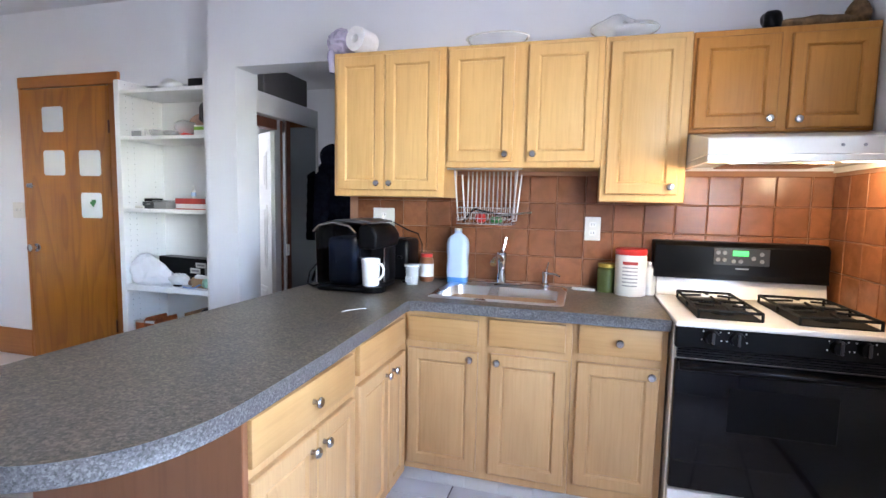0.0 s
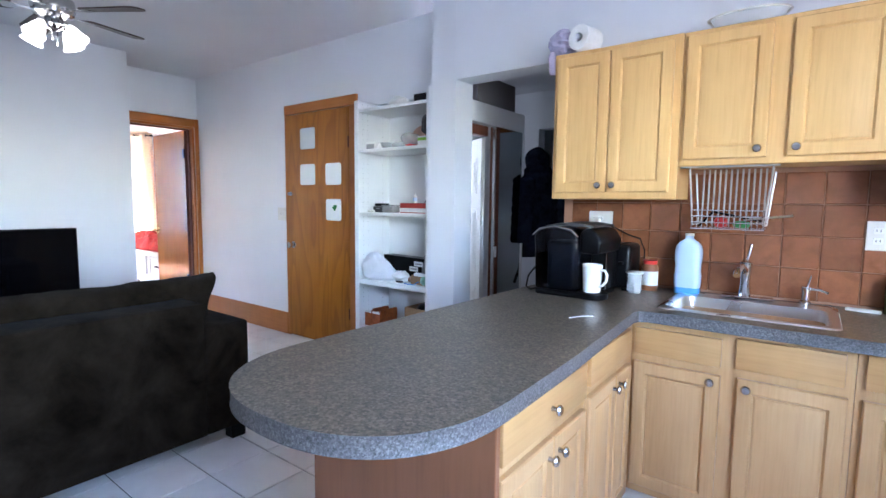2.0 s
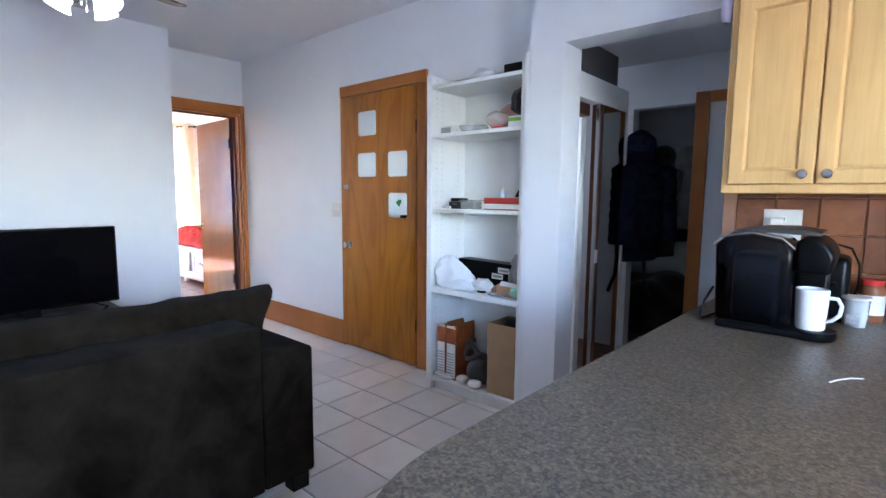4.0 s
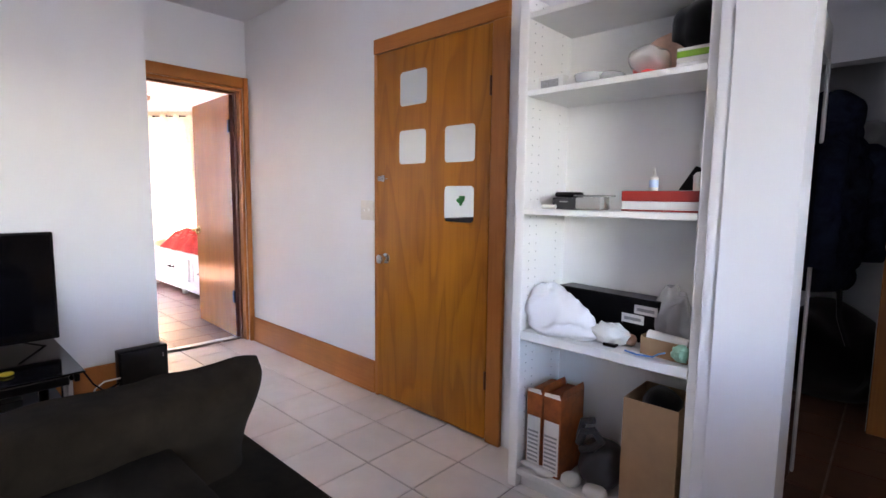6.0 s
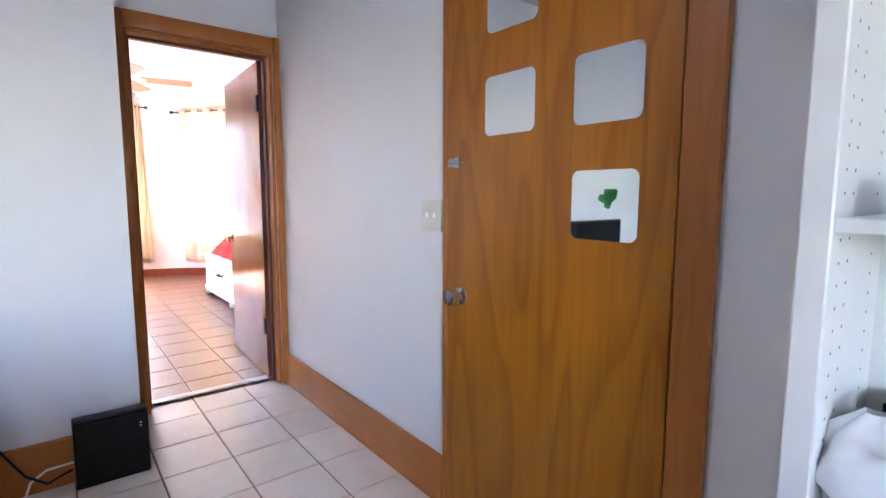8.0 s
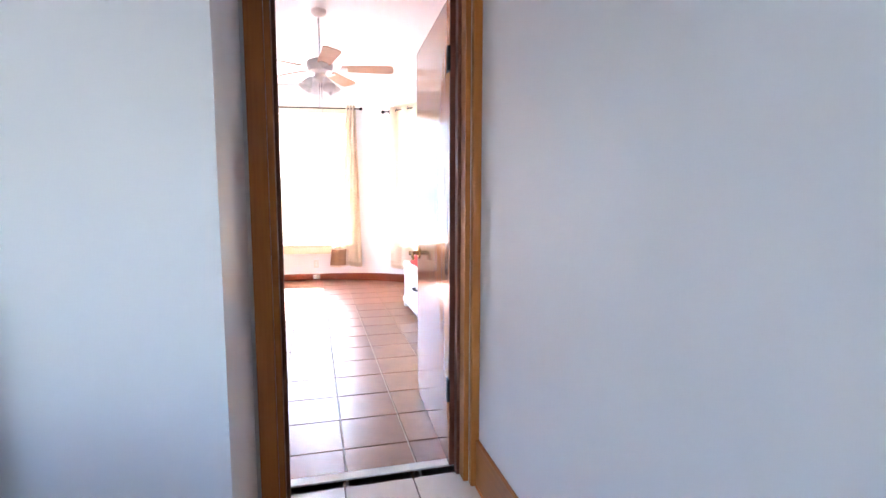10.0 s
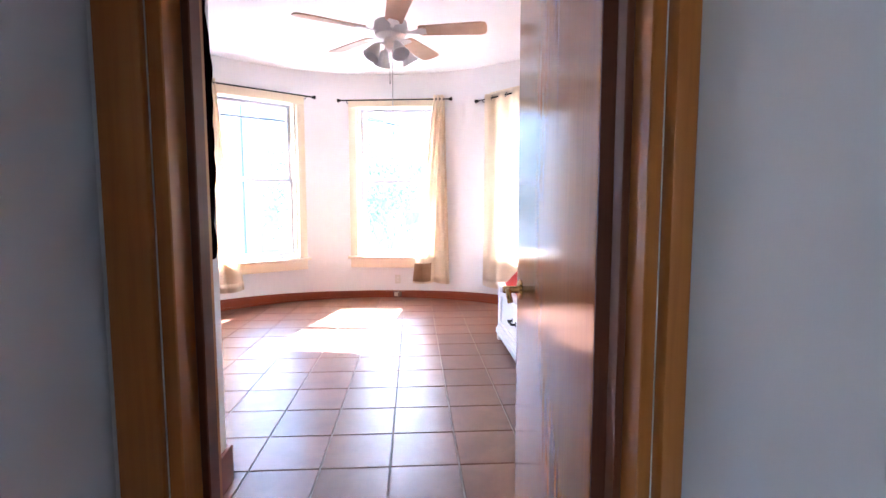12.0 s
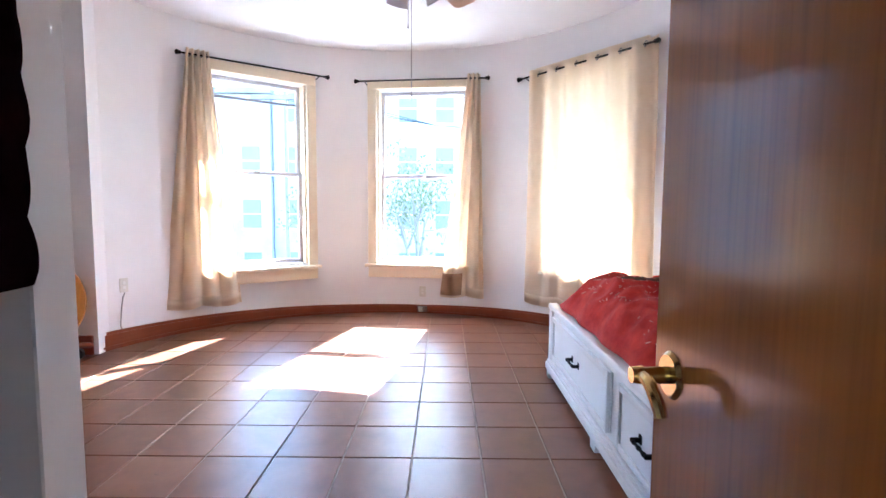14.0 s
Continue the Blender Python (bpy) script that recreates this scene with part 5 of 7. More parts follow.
part("lid", B(-2.480, -2.223, 2.598, 2.802, z + 0.0365, z + 0.072, 0.002), REDCARD, rx, "red lid")
part("stripe", B(-2.479, -2.224, 2.5985, 2.5998, z + 0.002, z + 0.008), REDCARD, rx)
gb = thing("glue_bottle", (-2.393, 2.66, z + 0.0725), "small white glue bottle standing on the box", "bottle")
part("bottle", L([(0.0, 0), (0.014, 0), (0.015, 0.004), (0.015, 0.045), (0.007, 0.054), (0.0, 0.056)], (-2.393, 2.66, z + 0.0725), 20), PLASTIC_W, gb)
part("tip", L([(0.006, 0.0565), (0.002, 0.08), (0.0, 0.081)], (-2.393, 2.66, z + 0.0725), 14), PLASTIC_W, gb)
part("label", L([(0.0155, 0.012), (0.0155, 0.038)], (-2.393, 2.66, z + 0.0725), 20), BLUEJUG, gb)
single("remote", prism([(-2.312, 1.258), (-2.262, 1.258), (-2.236, 1.325), (-2.262, 1.338)], "y", 2.66, 2.70, None, 0.003), BLACK, "black remote control leaning in the corner", "remote control")
single("spray_bottle", L([(0.0, 0), (0.014, 0), (0.015, 0.05), (0.006, 0.06), (0.0, 0.062)], (-2.245, 2.64, z + 0.0725), 16), PLASTIC_W, "small white bottle on the red box", "bottle")
z = SH[3][0]
kb = thing("keyboard_box", (-2.60, 2.80, z), "long black cardboard box with white labels", "box")
part("carton", prism([(-2.822, 2.790), (-2.375, 2.735), (-2.362, 2.835), (-2.808, 2.888)], "z", z, z + 0.170, None, 0.003), BLACK, kb)
for x, zz in ((-2.475, 0.088), (-2.425, 0.128)):
    t = B(-0.045, 0.045, -0.001, 0.001, -0.017, 0.017)
    t.transform(pose(x, 2.7462 - (x + 2.475) * 0.123, z + zz, 0, 0, -7.0))
    lb_ = part("label", t, WCARD, kb, "white printed label")
    t = B(-0.034, 0.034, -0.0006, 0.0006, -0.006, 0.006)
    t.transform(pose(x, 2.7447 - (x + 2.475) * 0.123, z + zz, 0, 0, -7.0))
    part("print", t, PRINT, lb_)


def sack(x0, x1, y0, y1, z0, z1, seed, folds=7.0):
    """A slumped plastic bag: broad base, gathered neck to one side, pleats that run to the neck."""
    def fn(u, v):
        a = 2 * math.pi * u
        lift = v ** 0.9
        r = (1 - 0.82 * v ** 2.6) * (1 + 0.10 * math.sin(3 * a + seed)) * min(1, 0.75 + v * 4)
        pleat = 1 + 0.10 * v * math.sin(folds * a + 2 * seed) + 0.07 * noise.noise(Vector((math.cos(a) * 2 + seed, math.sin(a) * 2, v * 3)))
        lean = -0.28 * v * (x1 - x0)
        p = Vector(((x0 + x1) / 2 + lean + math.cos(a) * r * pleat * (x1 - x0) / 2, (y0 + y1) / 2 + math.sin(a) * r * pleat * (y1 - y0) / 2, z0 + lift * (z1 - z0)))
        crease = 0.5 - abs(noise.noise(p * 17 + Vector((seed, 0, 0)))) * 2
        big = 0.5 - abs(noise.noise(p * 7 + Vector((0, seed, 3)))) * 2.2
        p.z = max(z0, p.z + (0.016 * crease + 0.026 * big) * min(1, v * 5))
        p.x += 0.008 * crease
        p.y = max(y0, p.y - 0.014 * big)
        return p
    t = G(72, 40, fn, None, True)
    bmesh.ops.contextual_create(t, geom=[e for e in t.edges if e.is_boundary and e.verts[0].co.z < z0 + 0.003])
    return t


single("carrier_bag", sack(-2.862, -2.565, 2.568, 2.745, z, z + 0.195, 2.0), BAG, "slumped white plastic carrier bag", "carrier bag")
single("printed_packet", blob(-2.60, -2.455, 2.615, 2.715, z, z + 0.080, 1.7, 0.012, 11, 60, 36, 33, None, 0.016), WCARD, "crumpled white printed paper packet", "packet")
single("clear_bag", sack(-2.385, -2.222, 2.70, 2.82, z, z + 0.235, 5.0, 5.0), MILKBAG, "standing translucent white plastic bag", "plastic bag")
cbx = thing("cut_carton", (-2.32, 2.65, z), "low open brown carton with white packing", "carton")
part("front", prism([(-2.395, 2.622), (-2.232, 2.602), (-2.232, 2.606), (-2.395, 2.626)], "z", z, z + 0.062, None, 0.001), CARD, cbx)
part("side", prism([(-2.395, 2.6265), (-2.391, 2.6265), (-2.385, 2.70), (-2.389, 2.70)], "z", z, z + 0.066), CARD, cbx)
part("back", prism([(-2.388, 2.7005), (-2.232, 2.685), (-2.232, 2.689), (-2.388, 2.7045)], "z", z, z + 0.062), CARD, cbx)
part("bottom", prism([(-2.39, 2.627), (-2.233, 2.607), (-2.233, 2.684), (-2.386, 2.70)], "z", z + 0.0005, z + 0.003), CARD, cbx)
part("packing", C((-2.378, 2.655, z + 0.062), (-2.238, 2.640, z + 0.056), 0.021, 0.020, 18), WCARD, cbx, "white rolled packing foam")
part("filling", blob(-2.37, -2.24, 2.655, 2.68, z + 0.004, z + 0.07, 2.4, 0.01, 18, 20, 12, 2), BLACK, cbx, "black packing behind the roll")
single("green_wrapper", blob(-2.275, -2.226, 2.572, 2.60, z, z + 0.075, 1.8, 0.012, 24, 26, 18, 6, None, 0.01), plain("pale_green_film", (0.30, 0.55, 0.40), 0.3), "small crumpled pale green wrapper", "wrapper")
single("blue_cable", W([(-2.44, 2.60, z + 0.004), (-2.39, 2.585, z + 0.004), (-2.34, 2.59, z + 0.006), (-2.32, 2.592, z + 0.02), (-2.30, 2.596, z + 0.028)], 0.003, 6), BLUEDEEP, "short blue and white cable", "cable")
single("phone", B(-2.53, -2.48, 2.61, 2.64, z, z + 0.012, 0.003), BLACK, "small black gadget on the shelf", "gadget")
single("leather_strap", blob(-2.475, -2.43, 2.66, 2.70, z, z + 0.04, 2.2, 0.01, 20, 18, 12, 3), PINK, "small pink-brown pouch on the shelf", "pouch")
z = SH[4][0]
for k, (x0, x1) in enumerate(((-2.845, -2.772), (-2.765, -2.685))):
    ce = thing("cereal_box", ((x0 + x1) / 2, 2.68, z), "orange-brown cereal box standing open" if k == 0 else "orange-brown cereal box with torn flap", "cereal box", "cereal boxes")
    part("carton", B(x0, x1, 2.605, 2.80, z, z + 0.335, 0.0015), ORANGE, ce)
    sd = part("side_label", B(x0 + 0.006, x1 - 0.006, 2.6025, 2.6048, z + 0.012, z + 0.235), WCARD, ce, "white nutrition panel")
    for j in range(9):
        part("print_line", B(x0 + 0.010, x1 - 0.014, 2.6018, 2.6024, z + 0.022 + 0.018 * j, z + 0.030 + 0.018 * j), PRINT, sd)
    fl = prism([(2.605, z + 0.3355), (2.80, z + 0.3355), (2.79, z + 0.365), (2.62, z + 0.368)], "x", x1 - 0.003, x1 - 0.0005)
    part("flap", fl, ORANGE, ce)
    part("flap", prism([(x0, z + 0.3355), (x1 - 0.004, z + 0.3355), (x1 - 0.01, z + 0.355), (x0 + 0.004, z + 0.350)], "y", 2.605, 2.607), WCARD, ce, "torn pale flap")
hs = thing("boot", (-2.55, 2.68, z), "dark grey soft boot with raised collar", "shoe")
part("upper", blob(-2.625, -2.455, 2.60, 2.78, z, z + 0.20, 2.4, 0.02, 10, 36, 22, 4), DGREY, hs)
part("collar", W([(-2.605, 2.61, z + 0.19), (-2.585, 2.60, z + 0.245), (-2.545, 2.60, z + 0.265), (-2.515, 2.61, z + 0.225), (-2.55, 2.615, z + 0.185), (-2.60, 2.615, z + 0.165)], 0.016, 10), DGREY, hs)
part("collar", W([(-2.62, 2.64, z + 0.20), (-2.60, 2.63, z + 0.275), (-2.555, 2.63, z + 0.29)], 0.014, 10), DGREY, hs)
single("white_shoe", blob(-2.57, -2.48, 2.567, 2.63, z, z + 0.05, 2.6, 0.008, 14, 26, 16, 6), WHITE, "toe of a white shoe", "shoe")
single("white_cloth", blob(-2.86, -2.70, 2.567, 2.63, z, z + 0.035, 2.0, 0.02, 16, 32, 16, 17), WCARD, "crumpled white paper bag", "paper bag")
single("white_shoe", blob(-2.675, -2.60, 2.57, 2.66, z, z + 0.045, 2.4, 0.008, 14, 24, 14, 8), WHITE, "heel of a white shoe", "shoe")
ca = thing("carton", (-2.34, 2.70, z), "tall open brown cardboard carton", "carton")
for nme, bb_ in (("front", (-2.436, -2.245, 2.60, 2.604)), ("back", (-2.436, -2.245, 2.816, 2.82)), ("side", (-2.436, -2.432, 2.6045, 2.8155)), ("side", (-2.249, -2.245, 2.6045, 2.8155))):
    part(nme, B(*bb_, z, z + 0.43, 0.001), CARD, ca)
part("dark_filling", blob(-2.41, -2.27, 2.66, 2.80, z + 0.33, z + 0.455, 2.2, 0.02, 12, 26, 16, 3), CLOTH_K, ca, "black cloth sticking out")

# sofa, its back to the kitchen
SX, SY = -2.505, 1.43
sf = thing("sofa", (-2.95, 0.3, 0), "charcoal-brown plush sofa with loose back cushions", "sofa")
bm = B(-2.76, SX, -1.0, SY - 0.2345, 0.075, 0.755, 0.010, 2)
part("backrest", bm, SOFA, sf)
part("arm", B(-3.42, SX - 0.002, SY - 0.234, SY, 0.075, 0.632, 0.016, 3), SOFA, sf)
part("seat_base", B(-3.40, -2.7605, -1.0, SY - 0.2345, 0.075, 0.30, 0.02, 2), SOFA, sf)
part("seat_cushion", B(-3.43, -2.7605, 0.12, SY - 0.24, 0.301, 0.46, 0.05, 4), SOFA, sf)
part("seat_cushion", B(-3.43, -2.7605, -1.0, 0.115, 0.301, 0.46, 0.05, 4), SOFA, sf)


def cushion(y0, y1, seed):
    """A plump back cushion, pinched along its seams, with pointed corners."""
    bm = bmesh.new()
    for side in (-1, 1):
        def fn(u, v):
            s, t = 2 * u - 1, 2 * v - 1
            y = (y0 + y1) / 2 + s * (y1 - y0) / 2 - 0.075 * s * abs(s) ** 3 * (1 - abs(t) ** 1.6)
            z = 0.665 + t * 0.195 + t * 0.02 * abs(s) ** 10 - 0.012 * t * (1 - abs(s) ** 6)
            near = 1 - 0.05 * (s * t) ** 6
            y = (y0 + y1) / 2 + (y - (y0 + y1) / 2) * near
            z = 0.665 + (z - 0.665) * (1 - 0.10 * (s * t) ** 6)
            puff = 0.125 * max(0, 1 - s ** 8) ** 0.45 * max(0, 1 - t ** 6) ** 0.45
            p = Vector((0, y, z))
            soft = noise.noise(p * 6 + Vector((seed, 0, 0)))
            rim = min(1, puff * 14)
            p.x = side * puff * (1 + 0.22 * soft) + 0.006 * noise.noise(p * 19) * rim
            p.z += (0.014 * soft + 0.006 * noise.noise(p * 15)) * min(1, 3 * (1 - s * s))
            p.x += -2.815 - (0.88 - p.z) * 0.20
            return p
        G(72, 40, fn, bm)
    bmesh.ops.remove_doubles(bm, verts=bm.verts[:], dist=1e-4)
    return bm


part("back_cushion", cushion(0.10, SY + 0.015, 1.0), SOFA, sf)
part("back_cushion", cushion(-1.05, 0.09, 5.0), SOFA, sf)
for x, y in ((-2.56, SY - 0.06), (-3.36, SY - 0.06), (-2.56, -0.94), (-3.36, -0.94)):
    part("leg", B(x - 0.035, x + 0.035, y - 0.04, y + 0.04, 0, 0.0745, 0.004), BLACK, sf, "black block foot")

# television on a glass stand
tv = thing("television", (-4.79, 0.88, 0.44), "black flat-screen television, switched off", "television")
pn = part("bezel", B(-4.83, -4.795, 0.40, 1.358, 0.500, 1.032, 0.006, 2), BLACK, tv)
part("screen", B(-4.7945, -4.7915, 0.412, 1.346, 0.517, 1.020), GLOSSB, pn, "dark glossy screen")
part("stand_neck", B(-4.83, -4.79, 0.83, 0.91, 0.4535, 0.5045, 0.004), BLACK, tv)
part("stand_foot", B(-4.93, -4.68, 0.68, 1.06, 0.4445, 0.453, 0.004), BLACK, tv)
tvs = thing("tv_stand", (-4.72, 0.9, 0), "black glass television stand with black tube legs", "tv stand")
part("glass_top", B(-5.10, -4.34, 0.30, 1.37, 0.434, 0.444, 0.003), GLOSSB, tvs)
part("glass_shelf", B(-5.06, -4.40, 0.34, 1.33, 0.235, 0.243, 0.003), GLOSSB, tvs)
part("glass_shelf", B(-5.06, -4.40, 0.34, 1.33, 0.065, 0.073, 0.003), GLOSSB, tvs)
for x in (-5.05, -4.40):
    for y in (0.36, 1.31):
        part("leg", C((x, y, 0), (x, y, 0.4335), 0.022, 0.022, 18), NICKEL if x > -4.5 else BLACK, tvs)
part("front_rail", B(-4.36, -4.338, 0.36, 1.31, 0.395, 0.4335, 0.003), BLACK, tvs)
part("side_rail", B(-5.05, -4.36, 1.332, 1.352, 0.395, 0.4335, 0.003), BLACK, tvs)
single("media_box", B(-4.90, -4.60, 0.78, 1.18, 0.2435, 0.29, 0.004), DGREY, "dark grey media player on the stand shelf", "media player")
single("yellow_toy", blob(-4.52, -4.47, 1.10, 1.15, 0.4445, 0.460, 2.2, 0.006, 20, 24, 14, 2), plain("yellow_plastic", (0.6, 0.5, 0.03), 0.4), "small yellow object on the glass top", "trinket")
sb = thing("subwoofer", (-5.11, 1.80, 0), "flat black loudspeaker box standing by the wall", "loudspeaker")
part("cabinet", B(-5.156, -5.075, 1.668, 1.935, 0.0, 0.285, 0.006, 2), BLACK, sb)
part("grille", B(-5.0745, -5.068, 1.676, 1.927, 0.01, 0.275, 0.002), IRON, sb)
for zz in (0.232, 0.218):
    part("lamp_dot", C((-5.0675, 1.905, zz), (-5.0665, 1.905, zz), 0.003, 0.003, 8), WCARD, sb)
cab = thing("cable", (-4.9, 1.5, 0), "black and white cables hanging behind the stand", "cable")
part("black_lead", W([(-4.85, 1.20, 0.50), (-4.93, 1.36, 0.42), (-4.97, 1.45, 0.30), (-4.99, 1.52, 0.16), (-5.03, 1.58, 0.09), (-5.06, 1.64, 0.10), (-5.05, 1.66, 0.11)], 0.005, 6), BLACK, cab)
part("white_lead", W([(-5.05, 1.665, 0.14), (-5.03, 1.58, 0.145), (-5.01, 1.53, 0.12), (-5.00, 1.51, 0.06), (-4.99, 1.49, 0.006)], 0.005, 6), PLASTIC_W, cab)


def fan(name, at, ceil_z, blade_r, first, blade_m, body_m, lit, label, chain=0.5, tilt=11):
    x, y, z = at
    f = thing(name, (x, y, ceil_z), label, "ceiling fan")
    part("canopy", L([(0.0, 0), (0.065, 0), (0.062, -0.03), (0.03, -0.06), (0.0, -0.06)], (x, y, ceil_z - 0.0005), 28), body_m, f)
    part("down_rod", C((x, y, ceil_z - 0.061), (x, y, z + 0.085), 0.012), body_m, f)
    part("motor", L([(0.0, 0.085), (0.05, 0.085), (0.105, 0.06), (0.112, 0.02), (0.10, -0.025), (0.06, -0.045), (0.0, -0.045)], (x, y, z), 32), body_m, f)
    part("light_kit", L([(0.0, -0.0455), (0.045, -0.0455), (0.05, -0.08), (0.035, -0.105), (0.012, -0.12), (0.0, -0.122)], (x, y, z), 24), body_m, f)
    for k in range(5):
        a = radians(first + 72 * k)
        m = pose(x, y, z + 0.0, 0, 0, math.degrees(a)) @ pose(0, 0, 0, tilt)
        poly = [(0.185, -0.045), (0.20, -0.055), (blade_r - 0.04, -0.072), (blade_r - 0.012, -0.062), (blade_r, -0.035), (blade_r, 0.035), (blade_r - 0.012, 0.062), (blade_r - 0.04, 0.072), (0.20, 0.055), (0.185, 0.045)]
        t = prism(poly, "z", -0.004, 0.004, None, 0.0015)
        t.transform(m)
        bl = part("blade", t, blade_m, f)
        t = prism([(0.09, -0.012), (0.15, -0.012), (0.20, -0.038), (0.235, -0.03), (0.235, 0.03), (0.20, 0.038), (0.15, 0.012), (0.09, 0.012)], "z", -0.009, -0.0045, None, 0.001)
        t.transform(m)
        part("bracket", t, body_m, bl)
    for k in range(4):
        a = radians(first + 20 + 90 * k)
        dx, dy = math.cos(a), math.sin(a)
        arm = part("lamp_arm", W([(x + dx * 0.04, y + dy * 0.04, z - 0.085), (x + dx * 0.075, y + dy * 0.075, z - 0.082), (x + dx * 0.09, y + dy * 0.09, z - 0.095)], 0.009, 8), body_m, f)
        tip = Vector((dx * 0.55, dy * 0.55, -0.83)).normalized()
        rot = tip.to_track_quat("Z", "Y").to_matrix().to_4x4()
        t = L([(0.020, 0), (0.026, 0.012), (0.036, 0.04), (0.046, 0.075), (0.058, 0.10), (0.056, 0.10), (0.043, 0.075), (0.033, 0.04), (0.0, 0.012)], (x + dx * 0.09, y + dy * 0.09, z - 0.095), 24, None, rot)
        part("shade", t, LAMP_ON if lit else SHADE, arm, "lit frosted glass tulip shade" if lit else "white frosted glass tulip shade")
    for j, (cx, cy) in enumerate(((0.012, 0.01), (-0.014, -0.008))):
        ln = chain if j == 0 else chain * 0.35
        part("pull_chain", W([(x + cx, y + cy, z - 0.12), (x + cx * 1.3, y + cy, z - 0.12 - ln / 2), (x + cx, y + cy, z - 0.12 - ln)], 0.0025, 5, C((x + cx, y + cy, z - 0.12 - ln - 0.025), (x + cx, y + cy, z - 0.12 - ln), 0.005, 0.003, 8)), NICKEL, f)
    return f


fan("ceiling_fan", (-3.78, 1.01, 2.36), CEIL_Z, 0.54, 105.0, FANWOOD, NICKEL, True, "dark-bladed ceiling fan with lit glass shades", 0.06)

# ---- hall behind the kitchen ----
XW = -2.022
wd = thing("closet_partition", (XW, 3.2, 0), "white partition with a smoked mirror panel and brown trim", "partition", kind="structure")
part("core", B(XW - 0.055, XW - 0.009, 3.189, 3.565, 0.0, 1.815, 0.002), WHITE, wd)
part("top_rail", B(XW - 0.055, XW, 2.78, 3.565, 1.8155, 1.955, 0.004), WHITE, wd)
part("top_board", B(XW - 0.56, XW - 0.0555, 2.935, 3.565, 1.92, 1.95, 0.003), WHITE, wd)
part("end_stile", B(XW - 0.0085, XW + 0.004, 3.535, 3.565, 0.0, 1.815, 0.003), WHITE, wd)
mr2 = part("mirror_panel", B(XW - 0.0085, XW - 0.003, 3.189, 3.5345, 0.03, 1.8145), SMOKE, wd, "tall smoked mirror panel")
part("edge_strip", B(XW - 0.02, XW + 0.002, 3.115, 3.135, 0.0, 1.815, 0.002), NICKEL, wd, "bright metal edge strip")
part("brown_jamb", B(XW - 0.055, XW - 0.002, 3.1355, 3.188, 0.0, 1.815, 0.003), DARKTRIM, wd, "dark brown door jamb")
part("brown_head", B(XW - 0.12, XW - 0.056, 2.78, 3.11, 1.745, 1.815, 0.003), DARKTRIM, wd, "dark brown door head")
part("catch", B(XW + 0.0022, XW + 0.010, 3.115, 3.15, 0.86, 0.94, 0.002), WCARD, mr2, "cream plastic catch plate")
single("dark_box", B(-2.55, -2.075, 2.96, 3.50, 1.951, 2.17, 0.006), plain("grey_brown_card", (0.11, 0.095, 0.085), 0.8), "grey-brown cardboard box on top of the partition", "box")
pd = thing("door_hall", (XW - 0.08, 3.07, 0), "white six-panel door standing ajar in the hall", "door", kind="structure")
HD = pose(XW - 0.075, 3.108, 0, 0, 0, 145)


def leaf_box(x0, x1, y0, y1, z0, z1, bev=0.0):
    t = B(x0, x1, y0, y1, z0, z1, bev)
    t.transform(HD)
    return t


slab = part("slab", leaf_box(0.0, 0.62, 0.0, 0.034, 0.012, 1.735, 0.003), WHITE, pd)
for a0, a1 in ((0.07, 0.275), (0.345, 0.55)):
    for z0, z1 in ((0.16, 0.62), (0.74, 1.22), (1.33, 1.60)):
        fr_ = part("panel_moulding", leaf_box(a0, a1, 0.0342, 0.040, z0, z1, 0.005), WHITE, slab)
        part("panel_field", leaf_box(a0 + 0.03, a1 - 0.03, 0.0402, 0.046, z0 + 0.03, z1 - 0.03, 0.004), WHITE, fr_)
kn = L([(0, 0), (0.02, 0), (0.012, 0.02), (0.026, 0.035), (0.022, 0.055), (0, 0.058)], (0, 0, 0), 20, None, pose(0.565, 0.0342, 0.86, -90))
kn.transform(HD)
part("knob", kn, NICKEL, slab, "satin nickel door knob")
# added fill lamp, out of view, to brighten the ajar door; no window here
area_lamp("daylight_side_room", (-2.78, 3.06, 1.30), (-2.2, 3.20, 1.25), 0.22, 1.5, 0.11, DAY)


